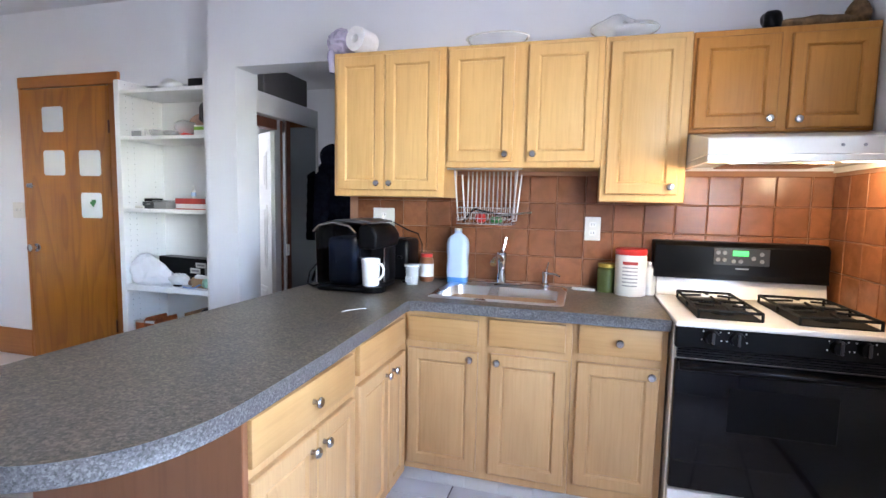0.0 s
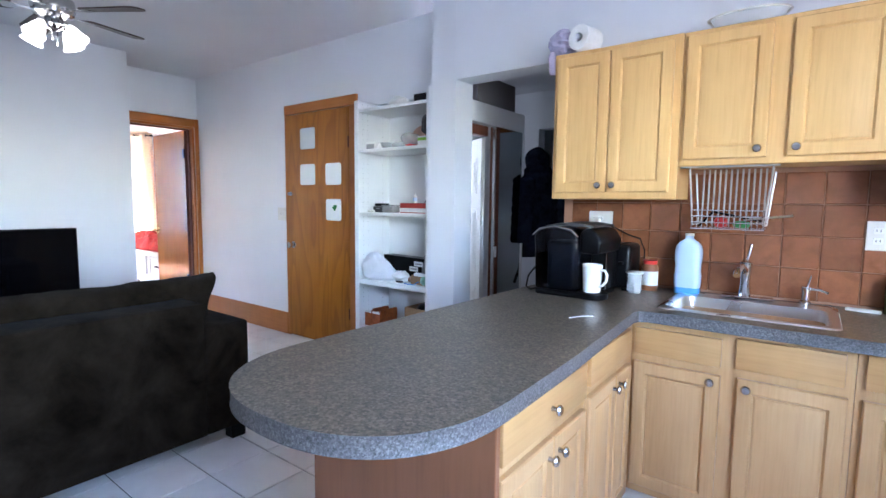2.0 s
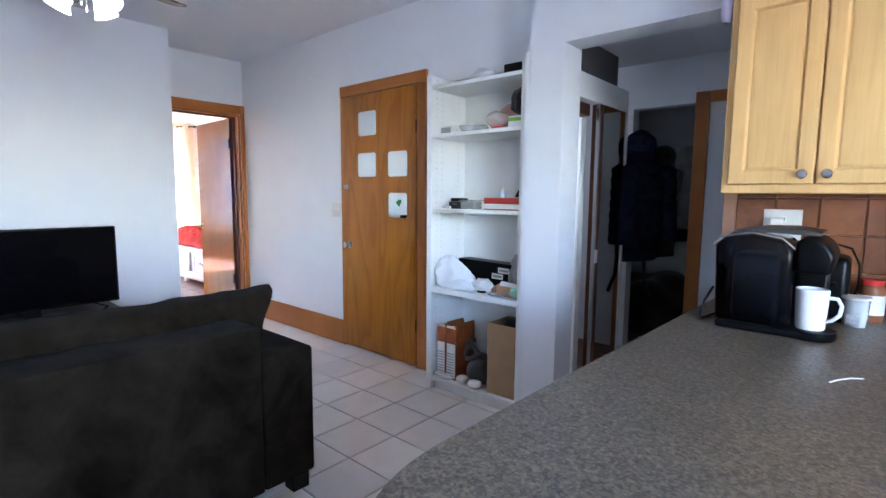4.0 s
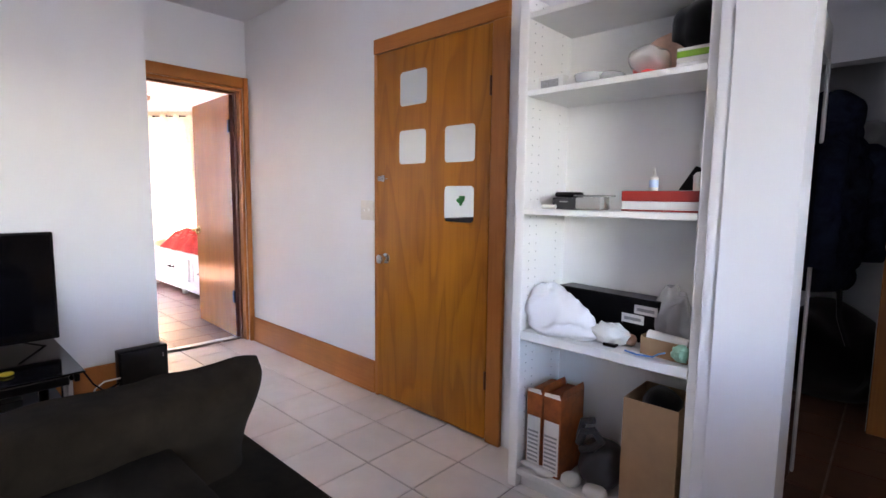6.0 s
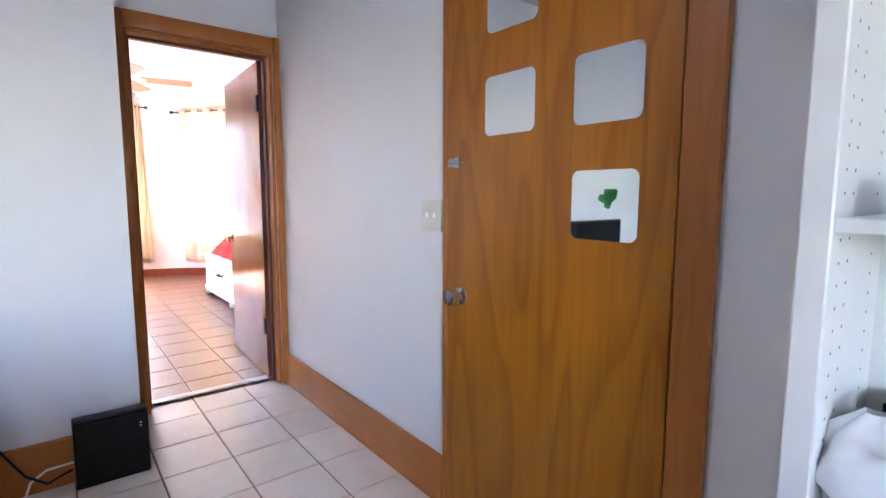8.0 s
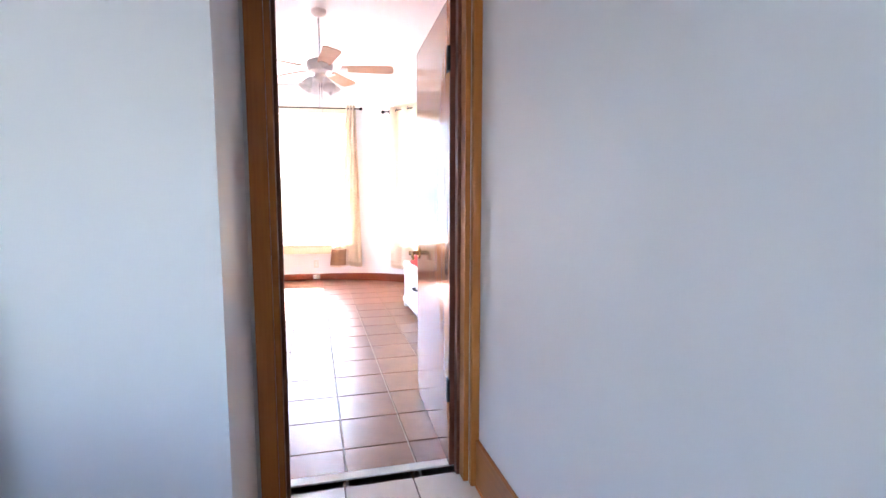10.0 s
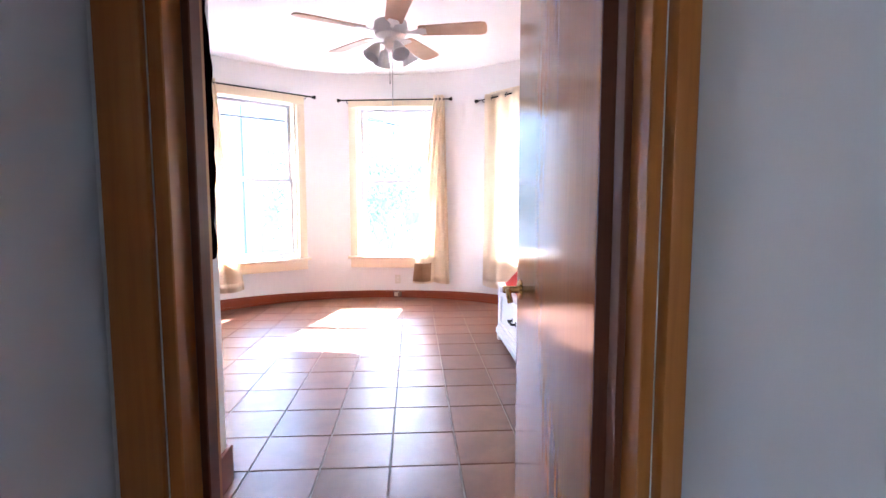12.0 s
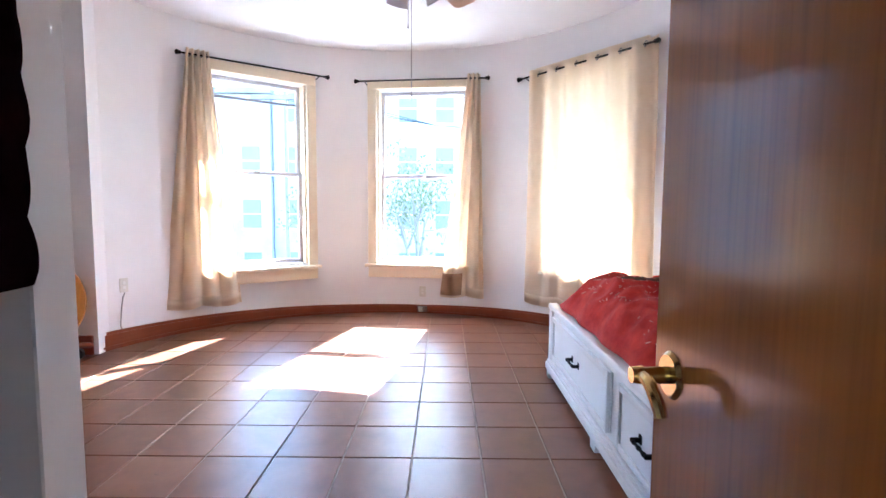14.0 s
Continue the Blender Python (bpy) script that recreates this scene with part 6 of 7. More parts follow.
def hanging(name, x, y, z0, z1, w, d, mat_, label, seed, quilt=0.0, arms=True, turn=0.0):
    """A coat on a hook: shoulders, body with folds or quilting, sleeves."""
    h = thing(name, (x, y, z0), label, "coat")
    rotm = pose(x, y, 0, 0, 0, turn)

    def body(u, v):
        a = 2 * math.pi * u
        t = v
        wd_ = w * (0.62 + 0.38 * min(1, (1 - t) * 3.0)) * (1.0 if t < 0.9 else 1 - (t - 0.9) * 5.5)
        dd = d * (0.72 + 0.25 * math.sin(math.pi * t))
        q = 1 + quilt * abs(math.sin(t * math.pi * 9)) ** 0.6 - quilt * 0.5
        n = noise.noise(Vector((math.cos(a) * 1.6 + seed, math.sin(a) * 1.6, t * 5))) * 0.16
        p = Vector((math.cos(a) * wd_ / 2 * (q + n), math.sin(a) * dd / 2 * (q + n), z0 + (z1 - z0) * t))
        return rotm @ p
    bm = G(44, 44, body, None, True)
    for v_ in (0, 1):
        bmesh.ops.contextual_create(bm, geom=[e for e in bm.edges if e.is_boundary and abs(e.verts[0].co.z - (z0, z1)[v_]) < 0.002])
    part("body", bm, mat_, h)
    if arms:
        for s in (-1, 1):
            def sleeve(u, v):
                a = 2 * math.pi * u
                c = rotm @ Vector((s * (w * 0.42 + 0.05 * v), -d * 0.25 - 0.02 * v, z1 - (z1 - z0) * (0.14 + 0.70 * v)))
                r = (0.068 - 0.014 * v) * (1 + quilt * abs(math.sin(v * math.pi * 7)) ** 0.6) * min(1, v * 9 + 0.45)
                return c + Vector((math.cos(a) * r, math.sin(a) * r, 0))
            bm = G(20, 30, sleeve, None, True)
            for v_ in (0, 1):
                zz = min(v.co.z for v in bm.verts) if v_ == 0 else max(v.co.z for v in bm.verts)
                bmesh.ops.contextual_create(bm, geom=[e for e in bm.edges if e.is_boundary and abs(e.verts[0].co.z - zz) < 0.002])
            part("sleeve", bm, mat_, h)
        part("hood", blob(x - 0.11, x + 0.11, y - 0.10, y + 0.08, z1 - 0.10, z1 + 0.12, 2.2, 0.02, 9, 30, 20, seed), mat_, h)
    part("hook", W([(x, y + 0.02, z1 + 0.02), (x, y + 0.05, z1 + 0.06), (x - 0.0, y + 0.09, z1 + 0.05)], 0.004, 6), IRON, h)
    return h


hanging("puffer_coat", -2.00, 3.78, 0.82, 1.60, 0.42, 0.24, COAT_N, "dark navy quilted puffer coat on a hook", 3.0, 0.16, True, 70)
single("belt", W([(-1.93, 3.74, 0.83), (-1.92, 3.73, 0.70), (-1.90, 3.72, 0.64), (-1.88, 3.72, 0.58)], 0.012, 6), CLOTH_K, "dark strap hanging below the coat", "strap")
cr = thing("closet_rail", (-2.05, 4.75, 1.60), "white closet rail holding hanging clothes", "closet rail")
part("rail", C((-2.79, 4.75, 1.66), (-1.505, 4.75, 1.66), 0.014), PLASTIC_W, cr)
hanging("jacket", -2.15, 4.72, 0.75, 1.58, 0.36, 0.2, CLOTH_K, "black jacket hanging in the closet", 6.0, 0.0, True, 60)
hanging("sweater", -1.92, 4.74, 1.0, 1.58, 0.34, 0.16, CLOTH_G, "grey sweater hanging in the closet", 9.0, 0.0, True, 30)
hanging("jacket", -2.45, 4.72, 0.7, 1.58, 0.36, 0.2, CLOTH_K, "long black jacket hanging in the closet", 12.0, 0.0, True, 80)
single("garment_heap", blob(-2.7, -1.6, 4.5, 5.05, 0.0, 0.55, 2.2, 0.12, 4, 40, 24, 6), CLOTH_K, "heap of dark clothes on the closet floor", "clothes")
cd = thing("trim_hall_door", (-1.70, 4.29, 0), "brown wooden door frame in the hall", "door frame", kind="structure")
part("jamb", B(-1.795, -1.70, 4.262, 4.2995, 0, 2.03, 0.004), TRIM, cd)
part("jamb", B(-1.31, -1.22, 4.262, 4.2995, 0, 2.03, 0.004), TRIM, cd)
part("head", B(-1.6995, -1.3105, 4.262, 4.2995, 1.95, 2.03, 0.004), TRIM_H, cd)
part("panel", B(-1.6995, -1.3105, 4.285, 4.2995, 0.0, 1.9495), PAINT, cd)
# ---- bedroom ----


def win_frame(angle):
    """The place of a window: x along the wall, y outward, z up, at the wall's inner face."""
    a = radians(angle)
    out = Vector((math.cos(a), math.sin(a), 0))
    along = Vector((-math.sin(a), math.cos(a), 0))
    m = Matrix.Identity(4)
    m.col[0][:3], m.col[1][:3], m.col[2][:3] = along, out, (0, 0, 1)
    flat = CR * math.cos(radians(HALF))
    m.translation = Vector((CX, CY, 0)) + out * flat
    return m


def put(bm, m):
    bm.transform(m)
    return bm


HW = CR * math.sin(radians(HALF))  # half the width of an opening
for i, wa in enumerate(WIN):
    m = win_frame(wa)
    w = thing("window_%d" % (i + 1), m.translation + Vector((0, 0, SILL)), "white sash window with cream-painted wooden trim, overlooking the street", "window", kind="structure")
    TW = 0.095
    part("trim_side", put(B(-HW - TW + 0.01, -HW + 0.01, -0.045, 0.05, SILL - 0.02, HEAD, 0.004, 2), m), CREAM, w)
    part("trim_side", put(B(HW - 0.01, HW + TW - 0.01, -0.045, 0.05, SILL - 0.02, HEAD, 0.004, 2), m), CREAM, w)
    part("trim_head", put(B(-HW - TW + 0.01, HW + TW - 0.01, -0.048, 0.05, HEAD + 0.0005, HEAD + 0.095, 0.004, 2), m), CREAM, w)
    sl = part("sill", put(B(-HW - TW - 0.02, HW + TW + 0.02, -0.085, 0.06, SILL - 0.05, SILL - 0.0205, 0.006, 2), m), CREAM, w)
    part("apron", put(B(-HW - TW + 0.01, HW + TW - 0.01, -0.042, 0.03, SILL - 0.165, SILL - 0.0505, 0.004, 2), m), CREAM, w)
    part("lining", put(B(-HW + 0.0105, -HW + 0.03, 0.0, 0.20, SILL, HEAD, 0.001), m), CREAM, w)
    part("lining", put(B(HW - 0.03, HW - 0.0105, 0.0, 0.20, SILL, HEAD, 0.001), m), CREAM, w)
    zm = (SILL + HEAD) / 2 + 0.005
    x0, x1 = -HW + 0.0305, HW - 0.0305
    for nm, y0, z0, z1 in (("lower_sash", 0.075, SILL + 0.005, zm + 0.02), ("upper_sash", 0.115, zm - 0.02, HEAD - 0.005)):
        t = bmesh.new()
        B(x0, x0 + 0.04, y0, y0 + 0.032, z0, z1, 0.003, bm=t)
        B(x1 - 0.04, x1, y0, y0 + 0.032, z0, z1, 0.003, bm=t)
        B(x0 + 0.0402, x1 - 0.0402, y0, y0 + 0.032, z0, z0 + 0.045, 0.003, bm=t)
        B(x0 + 0.0402, x1 - 0.0402, y0, y0 + 0.032, z1 - 0.035, z1, 0.003, bm=t)
        s_ = part(nm, put(t, m), ALU, w, "white vinyl sash")
        pane = part("pane", put(B(x0 + 0.041, x1 - 0.041, y0 + 0.014, y0 + 0.018, z0 + 0.046, z1 - 0.036), m), GLASS, s_, "clear glass pane")
        pane.visible_shadow = False
        if nm == "upper_sash" and i == 0:
            part("glazing_bar", put(B(x0 + 0.041, x1 - 0.041, y0 + 0.019, y0 + 0.030, z1 - 0.20, z1 - 0.175), m), ALU, s_)
    part("sash_lock", put(B(-0.03, 0.03, 0.055, 0.0748, zm + 0.0, zm + 0.018, 0.003), m), NICKEL, w)


def rod_and_curtain(angle, xr0, xr1, zr, curtains, rings=True, label_rod=""):
    m = win_frame(angle)
    r = thing("curtain_rod", m @ Vector((xr0, -0.10, zr)), "dark metal curtain rod with turned finials", "curtain rod", "curtain rods")
    part("rod", put(C((xr0, -0.10, zr), (xr1, -0.10, zr), 0.0085, 0.0085, 14), m), IRON, r)
    for x, sgn in ((xr0, -1), (xr1, 1)):
        t = L([(0.009, 0), (0.018, 0.006), (0.012, 0.014), (0.020, 0.022), (0.024, 0.034), (0.015, 0.044), (0.0, 0.048)], (0, 0, 0), 16, None, pose(x, -0.10, zr, 0, 90 * sgn))
        part("finial", put(t, m), IRON, r)
    for x in (xr0 + 0.07, xr1 - 0.07):
        part("bracket", put(W([(x, -0.10, zr - 0.012), (x, -0.07, zr - 0.02), (x, -0.02, zr - 0.02), (x, 0.03, zr - 0.02)], 0.005, 6), m), IRON, r)
    for (t0, t1, b0, b1, zb, folds, amp, seed, band, lab) in curtains:
        c = thing("curtain", m @ Vector(((t0 + t1) / 2, -0.10, zb)), lab, "curtain", "bedroom curtains")

        def fn(u, v):
            x = (t0 + (t1 - t0) * u) * v + (b0 + (b1 - b0) * u) * (1 - v)
            k = amp * (0.75 + 0.4 * v)
            ph = 2 * math.pi * folds * u + 0.7 * math.sin(3 * v + seed)
            y = -0.10 + k * math.sin(ph) + 0.02 * noise.noise(Vector((u * 5 + seed, v * 3, 0)))
            z = zb + (zr + 0.045 - zb) * v + (0.012 * math.sin(ph * 0.5 + seed) * (1 - v) ** 4)
            return m @ Vector((x + 0.01 * math.cos(ph) * (1 - v), y, z))
        bm = G(folds * 18, 40, fn)
        thick(part("cloth", bm, CURTAIN, c), 0.003)

        def hem(u, v):
            p = fn(u, 0.012 + 0.03 * v)
            o = m.col[1].to_3d() * -0.004
            return p + o
        thick(part("hem", G(folds * 14, 2, hem), CURTAIN, c), 0.002)
        if band:
            def tan_band(u, v):
                return fn(0.55 + 0.45 * u, 0.01 + 0.10 * v) + m.col[1].to_3d() * -0.005
            thick(part("tan_band", G(40, 4, tan_band), CURTAIN_D, c, "darker tan band at the hem"), 0.002)
        if rings:
            for k in range(folds):
                u = (k + 0.5) / folds
                x = t0 + (t1 - t0) * u
                t = W([(x + 0.024 * math.cos(radians(a)) * 0.5, -0.10 + 0.024 * math.sin(radians(a)) * 0.3 - 0.004, zr + 0.024 * math.sin(radians(a))) for a in range(0, 361, 30)], 0.004, 6)
                part("ring", put(t, m), NICKEL, c, "metal eyelet")
    return r


rod_and_curtain(WIN[0], -0.66, 0.66, 2.475, ((0.44, 0.62, 0.20, 0.86, 0.22, 4, 0.026, 1.0, False, "beige eyelet curtain drawn to one side of the window"),))
rod_and_curtain(WIN[1], -0.66, 0.66, 2.455, ((-0.61, -0.48, -0.68, -0.22, 0.21, 3, 0.026, 4.0, True, "beige eyelet curtain gathered to one side, tan hem"),))
rod_and_curtain(WIN[2], -0.66, 0.72, 2.40, ((-0.70, 0.60, -0.72, 0.62, 0.215, 6, 0.022, 7.0, False, "beige eyelet curtain drawn across the sunny window"),))

fan("ceiling_fan", (-8.30, 2.235, 2.31), BED_CEIL, 0.63, 8.0, FANPALE, WHITE, False, "white ceiling fan with pale wood blades", 0.52, -12)

# bed with drawers
bx0, bx1, by0, by1 = -9.20, -7.25, 3.125, 4.05
be = thing("bed", (-8.2, 3.6, 0), "white painted daybed with panelled drawers in its side", "bed")
part("body", B(bx0, bx1, by0 + 0.012, by1, 0.055, 0.468, 0.004), WHITE, be)
part("top_rail", B(bx0 - 0.02, bx1, by0 - 0.012, by0 + 0.05, 0.4685, 0.502, 0.008, 3), WHITE, be)
part("corner_post", B(bx0 - 0.012, bx0 + 0.06, by0 - 0.006, by0 + 0.0118, 0.10, 0.468, 0.004), WHITE, be)
bs = bmesh.new()
for z0, z1, d in ((0.055, 0.100, 0.024), (0.1005, 0.118, 0.016), (0.1185, 0.132, 0.008)):
    B(bx0 - d, bx1, by0 - d, by0 + 0.0118, z0, z1, 0.004, 2, bm=bs)
part("base_moulding", bs, WHITE, be)
for x in (bx0 - 0.015, -8.2, bx1 - 0.1):
    ft = prism([(x, 0.0), (x + 0.07, 0.0), (x + 0.09, 0.0545), (x, 0.0545)], "y", by0 - 0.015, by0 + 0.03, None, 0.003)
    part("foot", ft, WHITE, be)
for x0, x1 in ((bx0 + 0.11, -7.99), (-7.87, bx1 - 0.04)):
    z0, z1 = 0.160, 0.435
    t = B(x0, x1, by0 - 0.002, by0 + 0.0118, z0, z1, 0.004)
    for a, b, c_, d_ in ((x0, x0 + 0.03, z0, z1), (x1 - 0.03, x1, z0, z1), (x0 + 0.0305, x1 - 0.0305, z0, z0 + 0.03), (x0 + 0.0305, x1 - 0.0305, z1 - 0.03, z1)):
        B(a, b, by0 - 0.014, by0 - 0.0022, c_, d_, 0.004, 2, bm=t)
    dr = part("drawer_front", t, WHITE, be)
    xm = (x0 + x1) / 2
    hb_ = C((xm - 0.062, by0 - 0.034, 0.300), (xm + 0.062, by0 - 0.034, 0.300), 0.006, 0.006, 10)
    for q_ in (-0.045, 0.0, 0.045):
        C((xm + q_ - 0.005, by0 - 0.034, 0.300), (xm + q_ + 0.005, by0 - 0.034, 0.300), 0.009, 0.009, 10, hb_)
    for q_ in (-0.062, 0.062):
        B(xm + q_ - 0.008, xm + q_ + 0.008, by0 - 0.040, by0 - 0.003, 0.292, 0.308, 0.003, bm=hb_)
    hd_ = part("handle", hb_, IRON, dr, "black iron bar pull")
    for s_ in (-1, 1):
        part("rosette", B(xm + s_ * 0.062 - 0.013, xm + s_ * 0.062 + 0.013, by0 - 0.0055, by0 - 0.0022, 0.284, 0.320, 0.003), IRON, hd_)
single("mattress", B(bx0 + 0.07, bx1 - 0.02, by0 + 0.12, by1 - 0.01, 0.4685, 0.575, 0.05, 4), WHITE, "white mattress on the daybed", "mattress")


def quilt_fn(u, v):
    x = bx0 + 0.085 + (bx1 - bx0 - 0.085) * u
    s_ = v
    y = by0 + 0.045 + (by1 - by0 - 0.05) * s_
    hump = 0.105 * max(0.0, 1 - ((u - 0.34) / 0.42) ** 2) ** 0.7
    edge = min(1, s_ * 5.5) ** 0.55 * min(1, u * 7.5) ** 0.5
    z = 0.505 + (0.13 + hump) * edge
    p = Vector((x, y, z))
    p.z += 0.034 * noise.noise(p * 6) * edge + 0.045 * (0.4 - abs(noise.noise(p * 9 + Vector((3, 1, 0))))) * edge + 0.008 * noise.noise(p * 21) * edge
    p.y -= (0.012 + 0.008 * math.sin(x * 16)) * (1 - s_) ** 3
    return p


rb_ = thing("blanket", (-8.3, 3.6, 0.5), "red plush blanket with pale flower pattern, unmade", "blanket")
thick(part("cloth", G(90, 50, quilt_fn), RED, rb_), 0.012)
rnd = random.Random(4)
pet = bmesh.new()
for k in range(420):
    u, v = rnd.uniform(0.05, 0.8), rnd.uniform(0.06, 0.8)
    o = quilt_fn(u, v)
    nrm = (quilt_fn(u + 0.01, v) - o).cross(quilt_fn(u, v + 0.01) - o).normalized()
    rot = nrm.to_track_quat("Z", "Y").to_matrix().to_4x4()
    ln, wd_ = rnd.uniform(0.004, 0.017), rnd.uniform(0.0014, 0.0032)
    poly = [(ln * math.cos(a), wd_ * math.sin(a)) for a in [2 * math.pi * j / 10 for j in range(10)]]
    t = prism(poly, "z", 0.006, 0.0085)
    t.transform(Matrix.Translation(o) @ rot @ pose(0, 0, 0, 0, 0, rnd.uniform(0, 180)))
    join(pet, t)
pt = part("flower_print", pet, cloth("pale_pink_print", (0.50, 0.14, 0.10), (0.66, 0.32, 0.26), 20, 0.9, 0.0), rb_, "pale pink flower print", False)
pt["kind"] = "stuff"
dk = bmesh.new()
for (u, v, s_) in ((0.30, 0.40, 0.16), (0.42, 0.55, 0.12), (0.22, 0.6, 0.10)):
    def patch(a, b):
        ang, rr = 2 * math.pi * a, b * s_ * (1 + 0.25 * math.sin(5 * 2 * math.pi * a))
        return quilt_fn(u + rr * math.cos(ang) * 0.42, v + rr * math.sin(ang)) + Vector((0, 0, 0.0085))
    G(30, 6, patch, dk, True)
part("dark_print", dk, cloth("olive_brown_print", (0.07, 0.05, 0.035), (0.17, 0.11, 0.08), 24, 0.9, 0.0), rb_, "olive-brown printed patches")


def arc_at(angle, r):
    return Vector((CX + r * math.cos(radians(angle)), CY + r * math.sin(radians(angle)), 0))


def bow_matrix(angle):
    a = radians(angle)
    m = Matrix.Identity(4)
    m.col[0][:3], m.col[1][:3], m.col[2][:3] = (-math.sin(a), math.cos(a), 0), (math.cos(a), math.sin(a), 0), (0, 0, 1)
    m.translation = arc_at(angle, CR - 0.001)
    return m


for ang, z, lab in ((173.0, 0.235, "white wall socket near the baseboard"), (-112.8, 0.50, "white cable outlet plate with a lead")):
    m = bow_matrix(ang)
    o = thing("wall_socket", m.translation + Vector((0, 0, z)), lab, "wall socket")
    part("cover_plate", put(B(-0.035, 0.035, -0.006, 0.002, z - 0.057, z + 0.057, 0.002), m), PLASTIC_W, o)
    for dz in (-0.02, 0.02):
        part("outlet_face", put(C((0, -0.0062, z + dz), (0, -0.0085, z + dz), 0.015, 0.014, 16), m), CERAMIC, o)
    if ang < 0:
        part("lead", put(W([(0.0, -0.012, z - 0.06), (0.02, -0.014, z - 0.10), (0.035, -0.012, z - 0.2), (0.045, -0.010, z - 0.32), (0.05, -0.03, z - 0.345)], 0.005, 6), m), PRINT, o)
m = bow_matrix(173.0)
fo = thing("floor_socket", m.translation + Vector((0, 0, 0.02)), "grey metal socket box in the baseboard", "wall socket")
part("box", put(B(-0.055, 0.055, -0.032, -0.024, 0.008, 0.082, 0.003), m), NICKEL, fo)
part("cover", put(B(-0.04, 0.04, -0.036, -0.0325, 0.018, 0.07, 0.002), m), STEEL, fo)

# coat on the corner post, folded table in the alcove
hanging("puffer_coat", -6.665, 1.632, 0.985, 2.10, 0.33, 0.095, COAT_R, "dark burgundy quilted coat hanging by the door", 15.0, 0.10, False, 0)
tbm = thing("folding_table", (-9.35, -0.72, 0), "folded round table on castors leaning in the alcove", "table")
disc = C((-9.42, -0.62, 0.42), (-9.38, -0.60, 0.43), 0.36, 0.36, 48)
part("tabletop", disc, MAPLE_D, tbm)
part("bracket", B(-9.41, -9.37, -0.38, -0.34, 0.68, 0.76, 0.003), NICKEL, tbm)
part("foot_bar", W([(-9.60, -0.30, 0.075), (-9.52, -0.30, 0.10), (-9.42, -0.34, 0.10)], 0.022, 10), REDBASE, tbm)
for x in (-9.46,):
    part("castor", C((x, -0.31, 0.045), (x - 0.03, -0.315, 0.045), 0.045, 0.045, 24), DGREY, tbm, "grey castor wheel")
    part("castor", C((x, -0.80, 0.045), (x - 0.03, -0.805, 0.045), 0.045, 0.045, 24), DGREY, tbm, "grey castor wheel")

# ---- outside ----
ground = single("ground", B(-900, 60, -500, 500, -4.3, -4.2), plain("asphalt", (0.09, 0.09, 0.092), 0.9, vary=0.2, scale=0.4, fine=30), "grey asphalt street far below the windows", "ground", kind="structure", at=(0, 0, 0), smooth=False)
BRICK = plain("pale_facade_render", (0.36, 0.365, 0.37), 0.85, vary=0.2, scale=0.8, fine=9, bump=0.2)
BRICK2 = plain("brown_facade", (0.26, 0.25, 0.24), 0.85, vary=0.2, scale=0.8, fine=9, bump=0.2)

FARGLASS = plain("far_window_glass", (0.15, 0.17, 0.19), 0.3, vary=0.2, scale=1)
POLE = plain("weathered_pole", (0.2, 0.19, 0.18), 0.9, vary=0.2, scale=4)


def house(x, y, w, d, h, mt, label):
    t = thing("apartment_building", (x, y, -4.2), label, "building", "buildings across the street")
    part("wall", B(x - d, x, y - w / 2, y + w / 2, -4.2, h, 0.02), mt, t)
    part("roof", B(x - d - 0.2, x + 0.25, y - w / 2 - 0.15, y + w / 2 + 0.15, h + 0.001, h + 0.35, 0.03), BRICK2, t)
    k = 0
    zz = -3.0
    while zz + 1.8 < h:
        yy = y - w / 2 + 0.9
        while yy + 1.0 < y + w / 2:
            wn_ = part("window", B(x + 0.002, x + 0.03, yy, yy + 1.0, zz, zz + 1.6, 0.005), FARGLASS, t)
            part("frame", B(x + 0.002, x + 0.06, yy - 0.08, yy + 1.08, zz - 0.12, zz - 0.005), WHITE, wn_)
            part("frame", B(x + 0.031, x + 0.05, yy, yy + 1.0, zz + 0.77, zz + 0.83), WHITE, wn_)
            yy += 2.1
        zz += 3.0


house(-34, -14, 13, 9, 7.5, BRICK, "pale rendered apartment building across the street")
house(-34.3, -0.5, 13.9, 9, 9.0, BRICK, "tall pale apartment building across the street")
house(-37, 24, 14, 9, 6.0, BRICK2, "brown apartment building across the street")
po = thing("utility_pole", (-22, -2.75, -4.2), "grey wooden utility pole with wires", "utility pole")
part("pole", C((-22, -2.75, -4.2), (-22, -2.75, 5.5), 0.055, 0.045, 14), POLE, po)
part("crossarm", B(-22.06, -21.94, -3.85, -1.65, 4.6, 4.75, 0.01), POLE, po)
for k in range(3):
    part("wire", W([(-22, -3.75 + k, 4.75), (-23, 2, 4.0), (-24, 9, 3.6), (-25, 18, 4.2), (-26, 32, 5.5)], 0.010, 5), IRON, po)
tr = thing("street_tree", (-21.0, 1.7, -4.2), "bare-limbed street tree with thin pale foliage", "tree")
tm = bmesh.new()
TX, TY = -21.0, 1.7
W([(TX, TY, -4.2), (TX + 0.05, TY + 0.03, -2.6), (TX - 0.03, TY - 0.05, -1.2)], 0.16, 10, tm)
rnd = random.Random(8)
tips = []


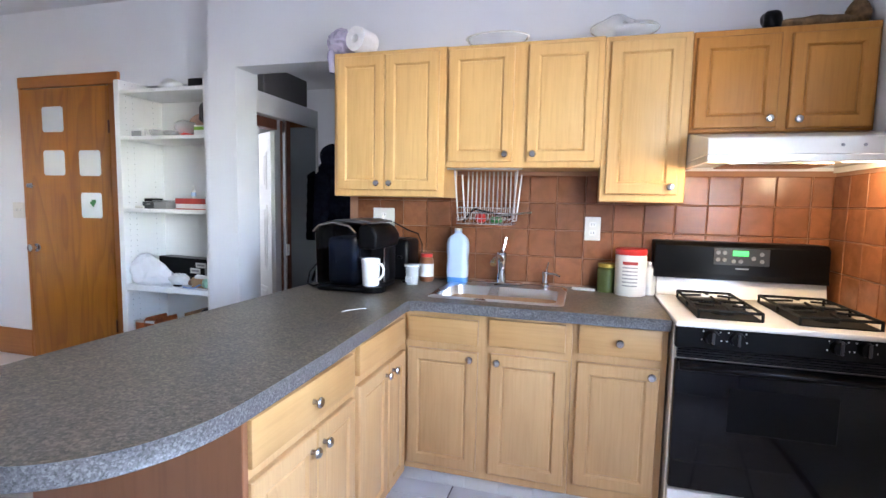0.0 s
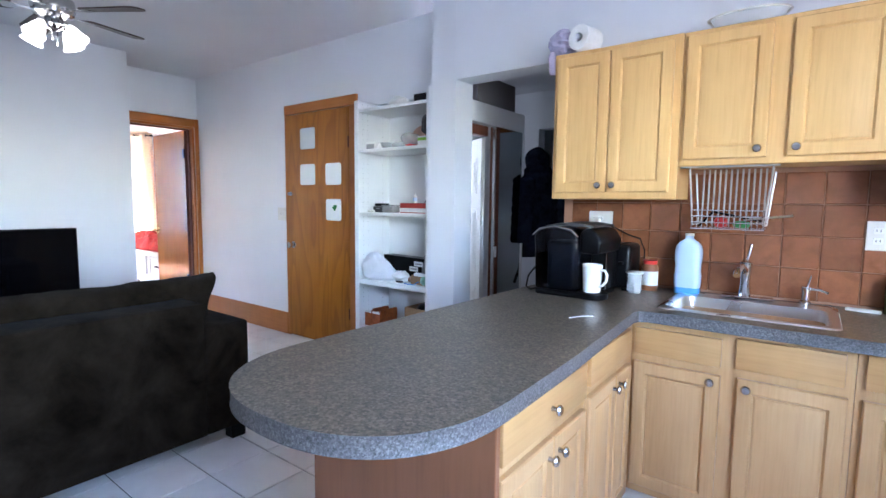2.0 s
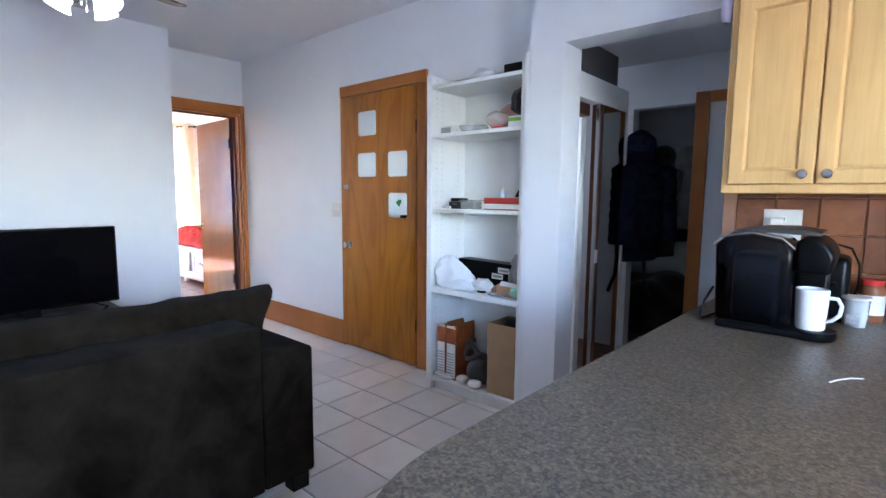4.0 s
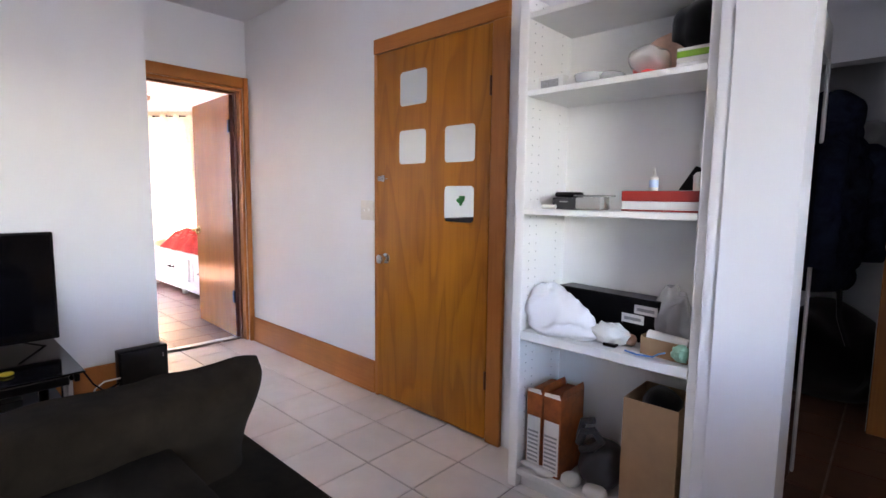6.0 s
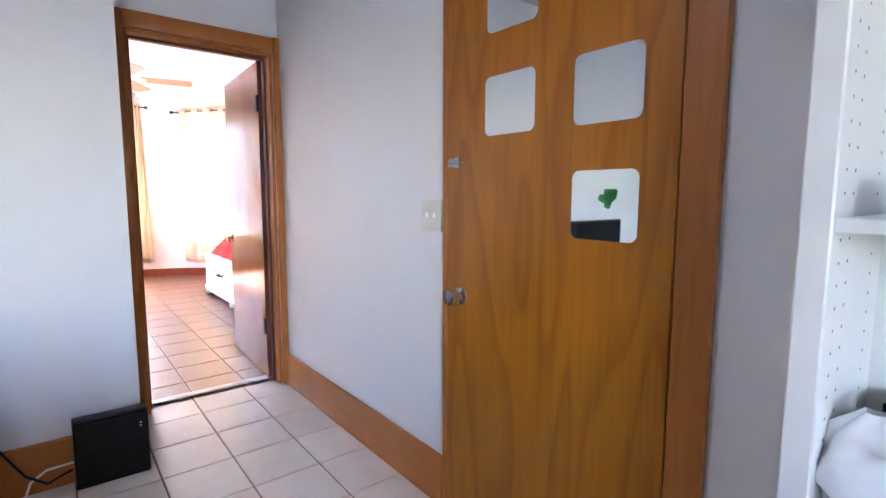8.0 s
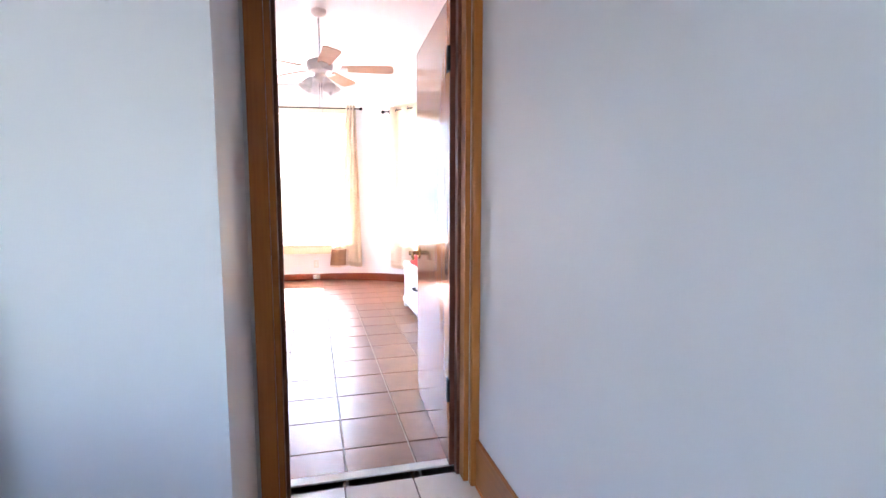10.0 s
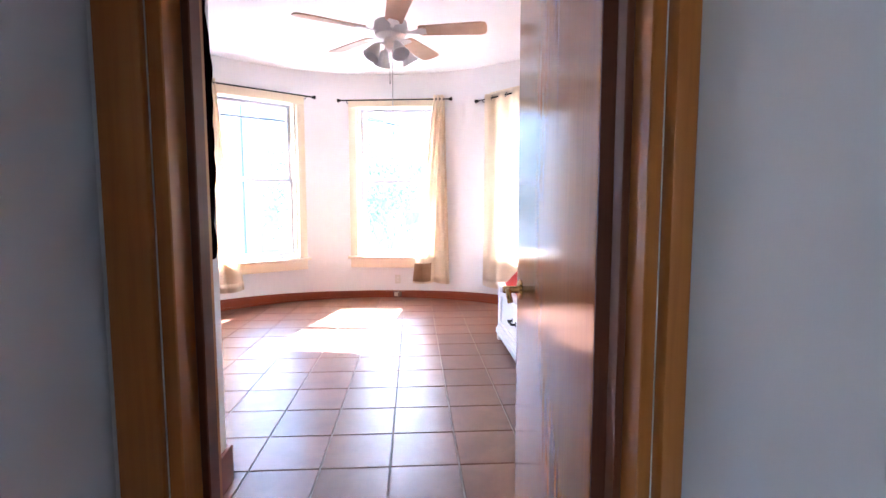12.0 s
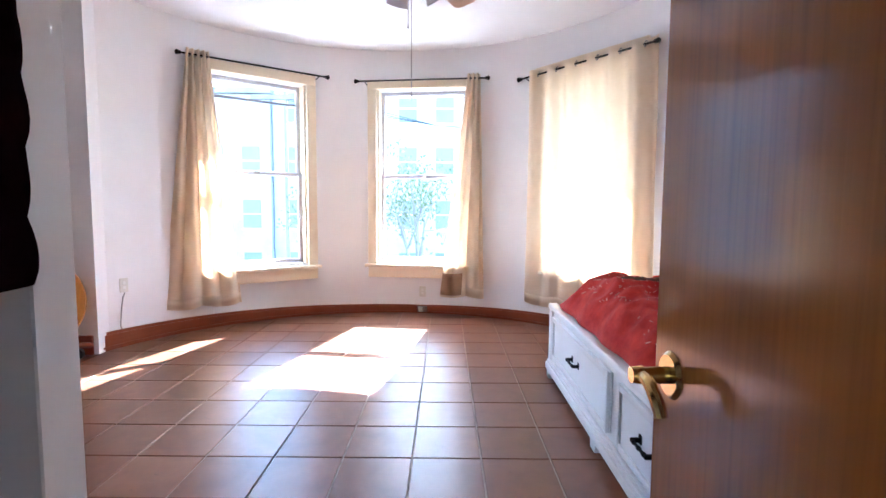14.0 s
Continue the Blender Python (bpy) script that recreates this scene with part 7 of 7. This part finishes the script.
def limb(p, d, ln, r, depth):
    """A branch that bends upward, tapers and forks."""
    q = p + d * ln * 0.5 + Vector((rnd.gauss(0, 0.05), rnd.gauss(0, 0.05), 0.06)) * ln
    e = q + (d + Vector((0, 0, 0.25))).normalized() * ln * 0.5
    C(p, q, r, r * 0.8, 6, tm, False)
    C(q, e, r * 0.8, r * 0.55, 6, tm, False)
    tips.append(e)
    if depth:
        for _ in range(3):
            nd = (d + Vector((rnd.gauss(0, 0.55), rnd.gauss(0, 0.55), rnd.gauss(0.1, 0.4)))).normalized()
            limb(q.lerp(e, rnd.uniform(0.2, 1.0)), nd, ln * rnd.uniform(0.55, 0.75), r * 0.55, depth - 1)


for k in range(7):
    a = 2 * math.pi * k / 7 + rnd.uniform(-0.3, 0.3)
    el = rnd.uniform(0.35, 1.2)
    limb(Vector((TX - 0.03, TY - 0.05, rnd.uniform(-2.0, -1.2))), Vector((math.cos(a) * math.cos(el), math.sin(a) * math.cos(el), math.sin(el))), rnd.uniform(1.7, 2.5), 0.07, 3)
part("trunk", tm, POLE, tr)
lf = bmesh.new()
for tip in tips:
    for k in range(9):
        p = tip + Vector((rnd.gauss(0, 0.22), rnd.gauss(0, 0.22), rnd.gauss(0, 0.2)))
        q = Euler((rnd.uniform(0, 6), rnd.uniform(0, 6), rnd.uniform(0, 6))).to_matrix()
        vs = [lf.verts.new(p + q @ Vector(c)) for c in ((-0.06, 0, 0), (0, -0.03, 0.01), (0.07, 0, 0), (0, 0.03, 0.01))]
        lf.faces.new(vs)
cr_ = part("crown", lf, plain("pale_leaves", (0.10, 0.13, 0.05), 0.7, vary=0.4, scale=3), tr, "", False)
cr_["kind"] = "stuff"

# ---- tiles, last ----


def tile_mesh(name, w, h, t, bev, material):
    bm = B(-w / 2, w / 2, -h / 2, h / 2, 0, t)
    top_e = [e for e in bm.edges if all(v.co.z > t - 1e-6 for v in e.verts)]
    bmesh.ops.bevel(bm, geom=top_e, offset=bev, segments=1, affect='EDGES')
    return finish(name, bm, material, False)


def lay(parent, me, spots, m3=None):
    for p in spots:
        o = new("tile", me)
        o.parent = parent
        loc = Matrix.Translation(p) @ m3 if m3 is not None else Matrix.Translation(p)
        o.matrix_local = Matrix.Translation(-origin(parent)) @ loc


def merged(name, parent, me, spots, material):
    """The far tiles of a floor, joined."""
    bm = bmesh.new()
    for p in spots:
        k = len(bm.verts)
        bm.from_mesh(me)
        bm.verts.ensure_lookup_table()
        for v in bm.verts[k:]:
            v.co += Vector(p)
    ob = part(name, bm, material, parent, "", False)
    ob["kind"] = "stuff"


# living-room floor
PX, PY = 0.298, 0.292
me_w = tile_mesh("floor_tile", PX - 0.007, PY - 0.007, 0.0075, 0.0018, TILE_W)
near, far = [], []
for i in range(-3, 24):
    for j in range(-17, 3):
        x, y = -5.257 - PX / 2 + i * PX, 2.251 + PY / 2 + j * PY
        if x < -5.72 or x > 1.12 or y > 2.92 or y < -2.3:
            continue
        (near if y > 0.2 and x < 0.4 else far).append((x, y, -0.0075))
near.sort(key=lambda p: (p[0] + 3.2) ** 2 + (p[1] - 1.8) ** 2)
lay(floor, me_w, near[:290])
merged("far_tiles", floor, me_w, near[290:] + far, TILE_W)

# bedroom floor
QX, QY = 0.3265, 0.3145
me_t = tile_mesh("terracotta_tile", QX - 0.007, QY - 0.007, 0.0075, 0.002, TILE_T)
spots, rest = [], []
for i in range(-11, 9):
    for j in range(-11, 7):
        x, y = -8.399 + QX / 2 + i * QX, 2.265 + QY / 2 + j * QY
        if x > -5.9 + QX / 2 or math.hypot(x - CX, y - CY) > CR + 0.1 and x < CX or y > 4.1 or y < -1.0 or (x < -9.9 and y < -0.1):
            continue
        (spots if y > -0.2 else rest).append((x, y, -0.0075))
lay(floor_bed, me_t, spots[:300])
merged("far_tiles", floor_bed, me_t, rest + spots[300:], TILE_T)

# hall floor
spots = []
for i in range(9):
    for j in range(8):
        x, y = -2.88 + QX / 2 + i * QX, 2.80 + QY / 2 + j * QY
        if x < -0.6 and y > 2.98:
            spots.append((x, y, -0.0075))
lay(floor_hall, me_t, spots)

# backsplash
PT = 0.1325
bs_ = single("wall_tiles", B(-1.215, 1.04, YK - 0.004, YK - 0.0005, 0.862, 1.424), GROUT_S, "red-brown square wall tiles behind the worktop", "wall tiles", kind="structure", at=(0, 0, 0), smooth=False)
me_s = tile_mesh("wall_tile", PT - 0.004, PT - 0.004, 0.007, 0.0025, TILE_S)
stand = pose(0, 0, 0, 90)
spots = []
for i in range(-9, 8):
    for j in range(-3, 2):
        x, z = 0.0245 + PT / 2 + i * PT, 1.137 + PT / 2 + j * PT
        if x > 0.98 or z > 1.41 or z < 0.88:
            continue
        spots.append((x, YK - 0.004, z))
lay(bs_, me_s, spots, stand)
br_ = single("wall_tiles_side", B(1.0365, 1.0395, 1.2, YK - 0.012, 0.862, 1.424), GROUT_S, "red-brown square wall tiles beside the stove", "wall tiles", kind="structure", at=(0, 0, 0), smooth=False)
turn = pose(0, 0, 0, 90, 0, -90)
lay(br_, me_s, [(1.0365, YK - 0.080 - PT * k, 1.137 + PT / 2 + j * PT) for k in range(9) for j in range(-2, 2)], turn)
me_c = tile_mesh("cut_tile", 0.077, PT - 0.004, 0.007, 0.0025, TILE_S)
lay(bs_, me_c, [(0.0245 + PT * 7 + 0.0425, YK - 0.004, 1.137 + PT / 2 + j * PT) for j in range(-1, 2)], stand)
me_k = tile_mesh("toe_tile", 0.147, 0.112, 0.004, 0.001, PLASTIC_W)
lay(tk, me_k, [(-0.66 + 0.15 * k, 2.075, 0.06) for k in range(7)], stand)
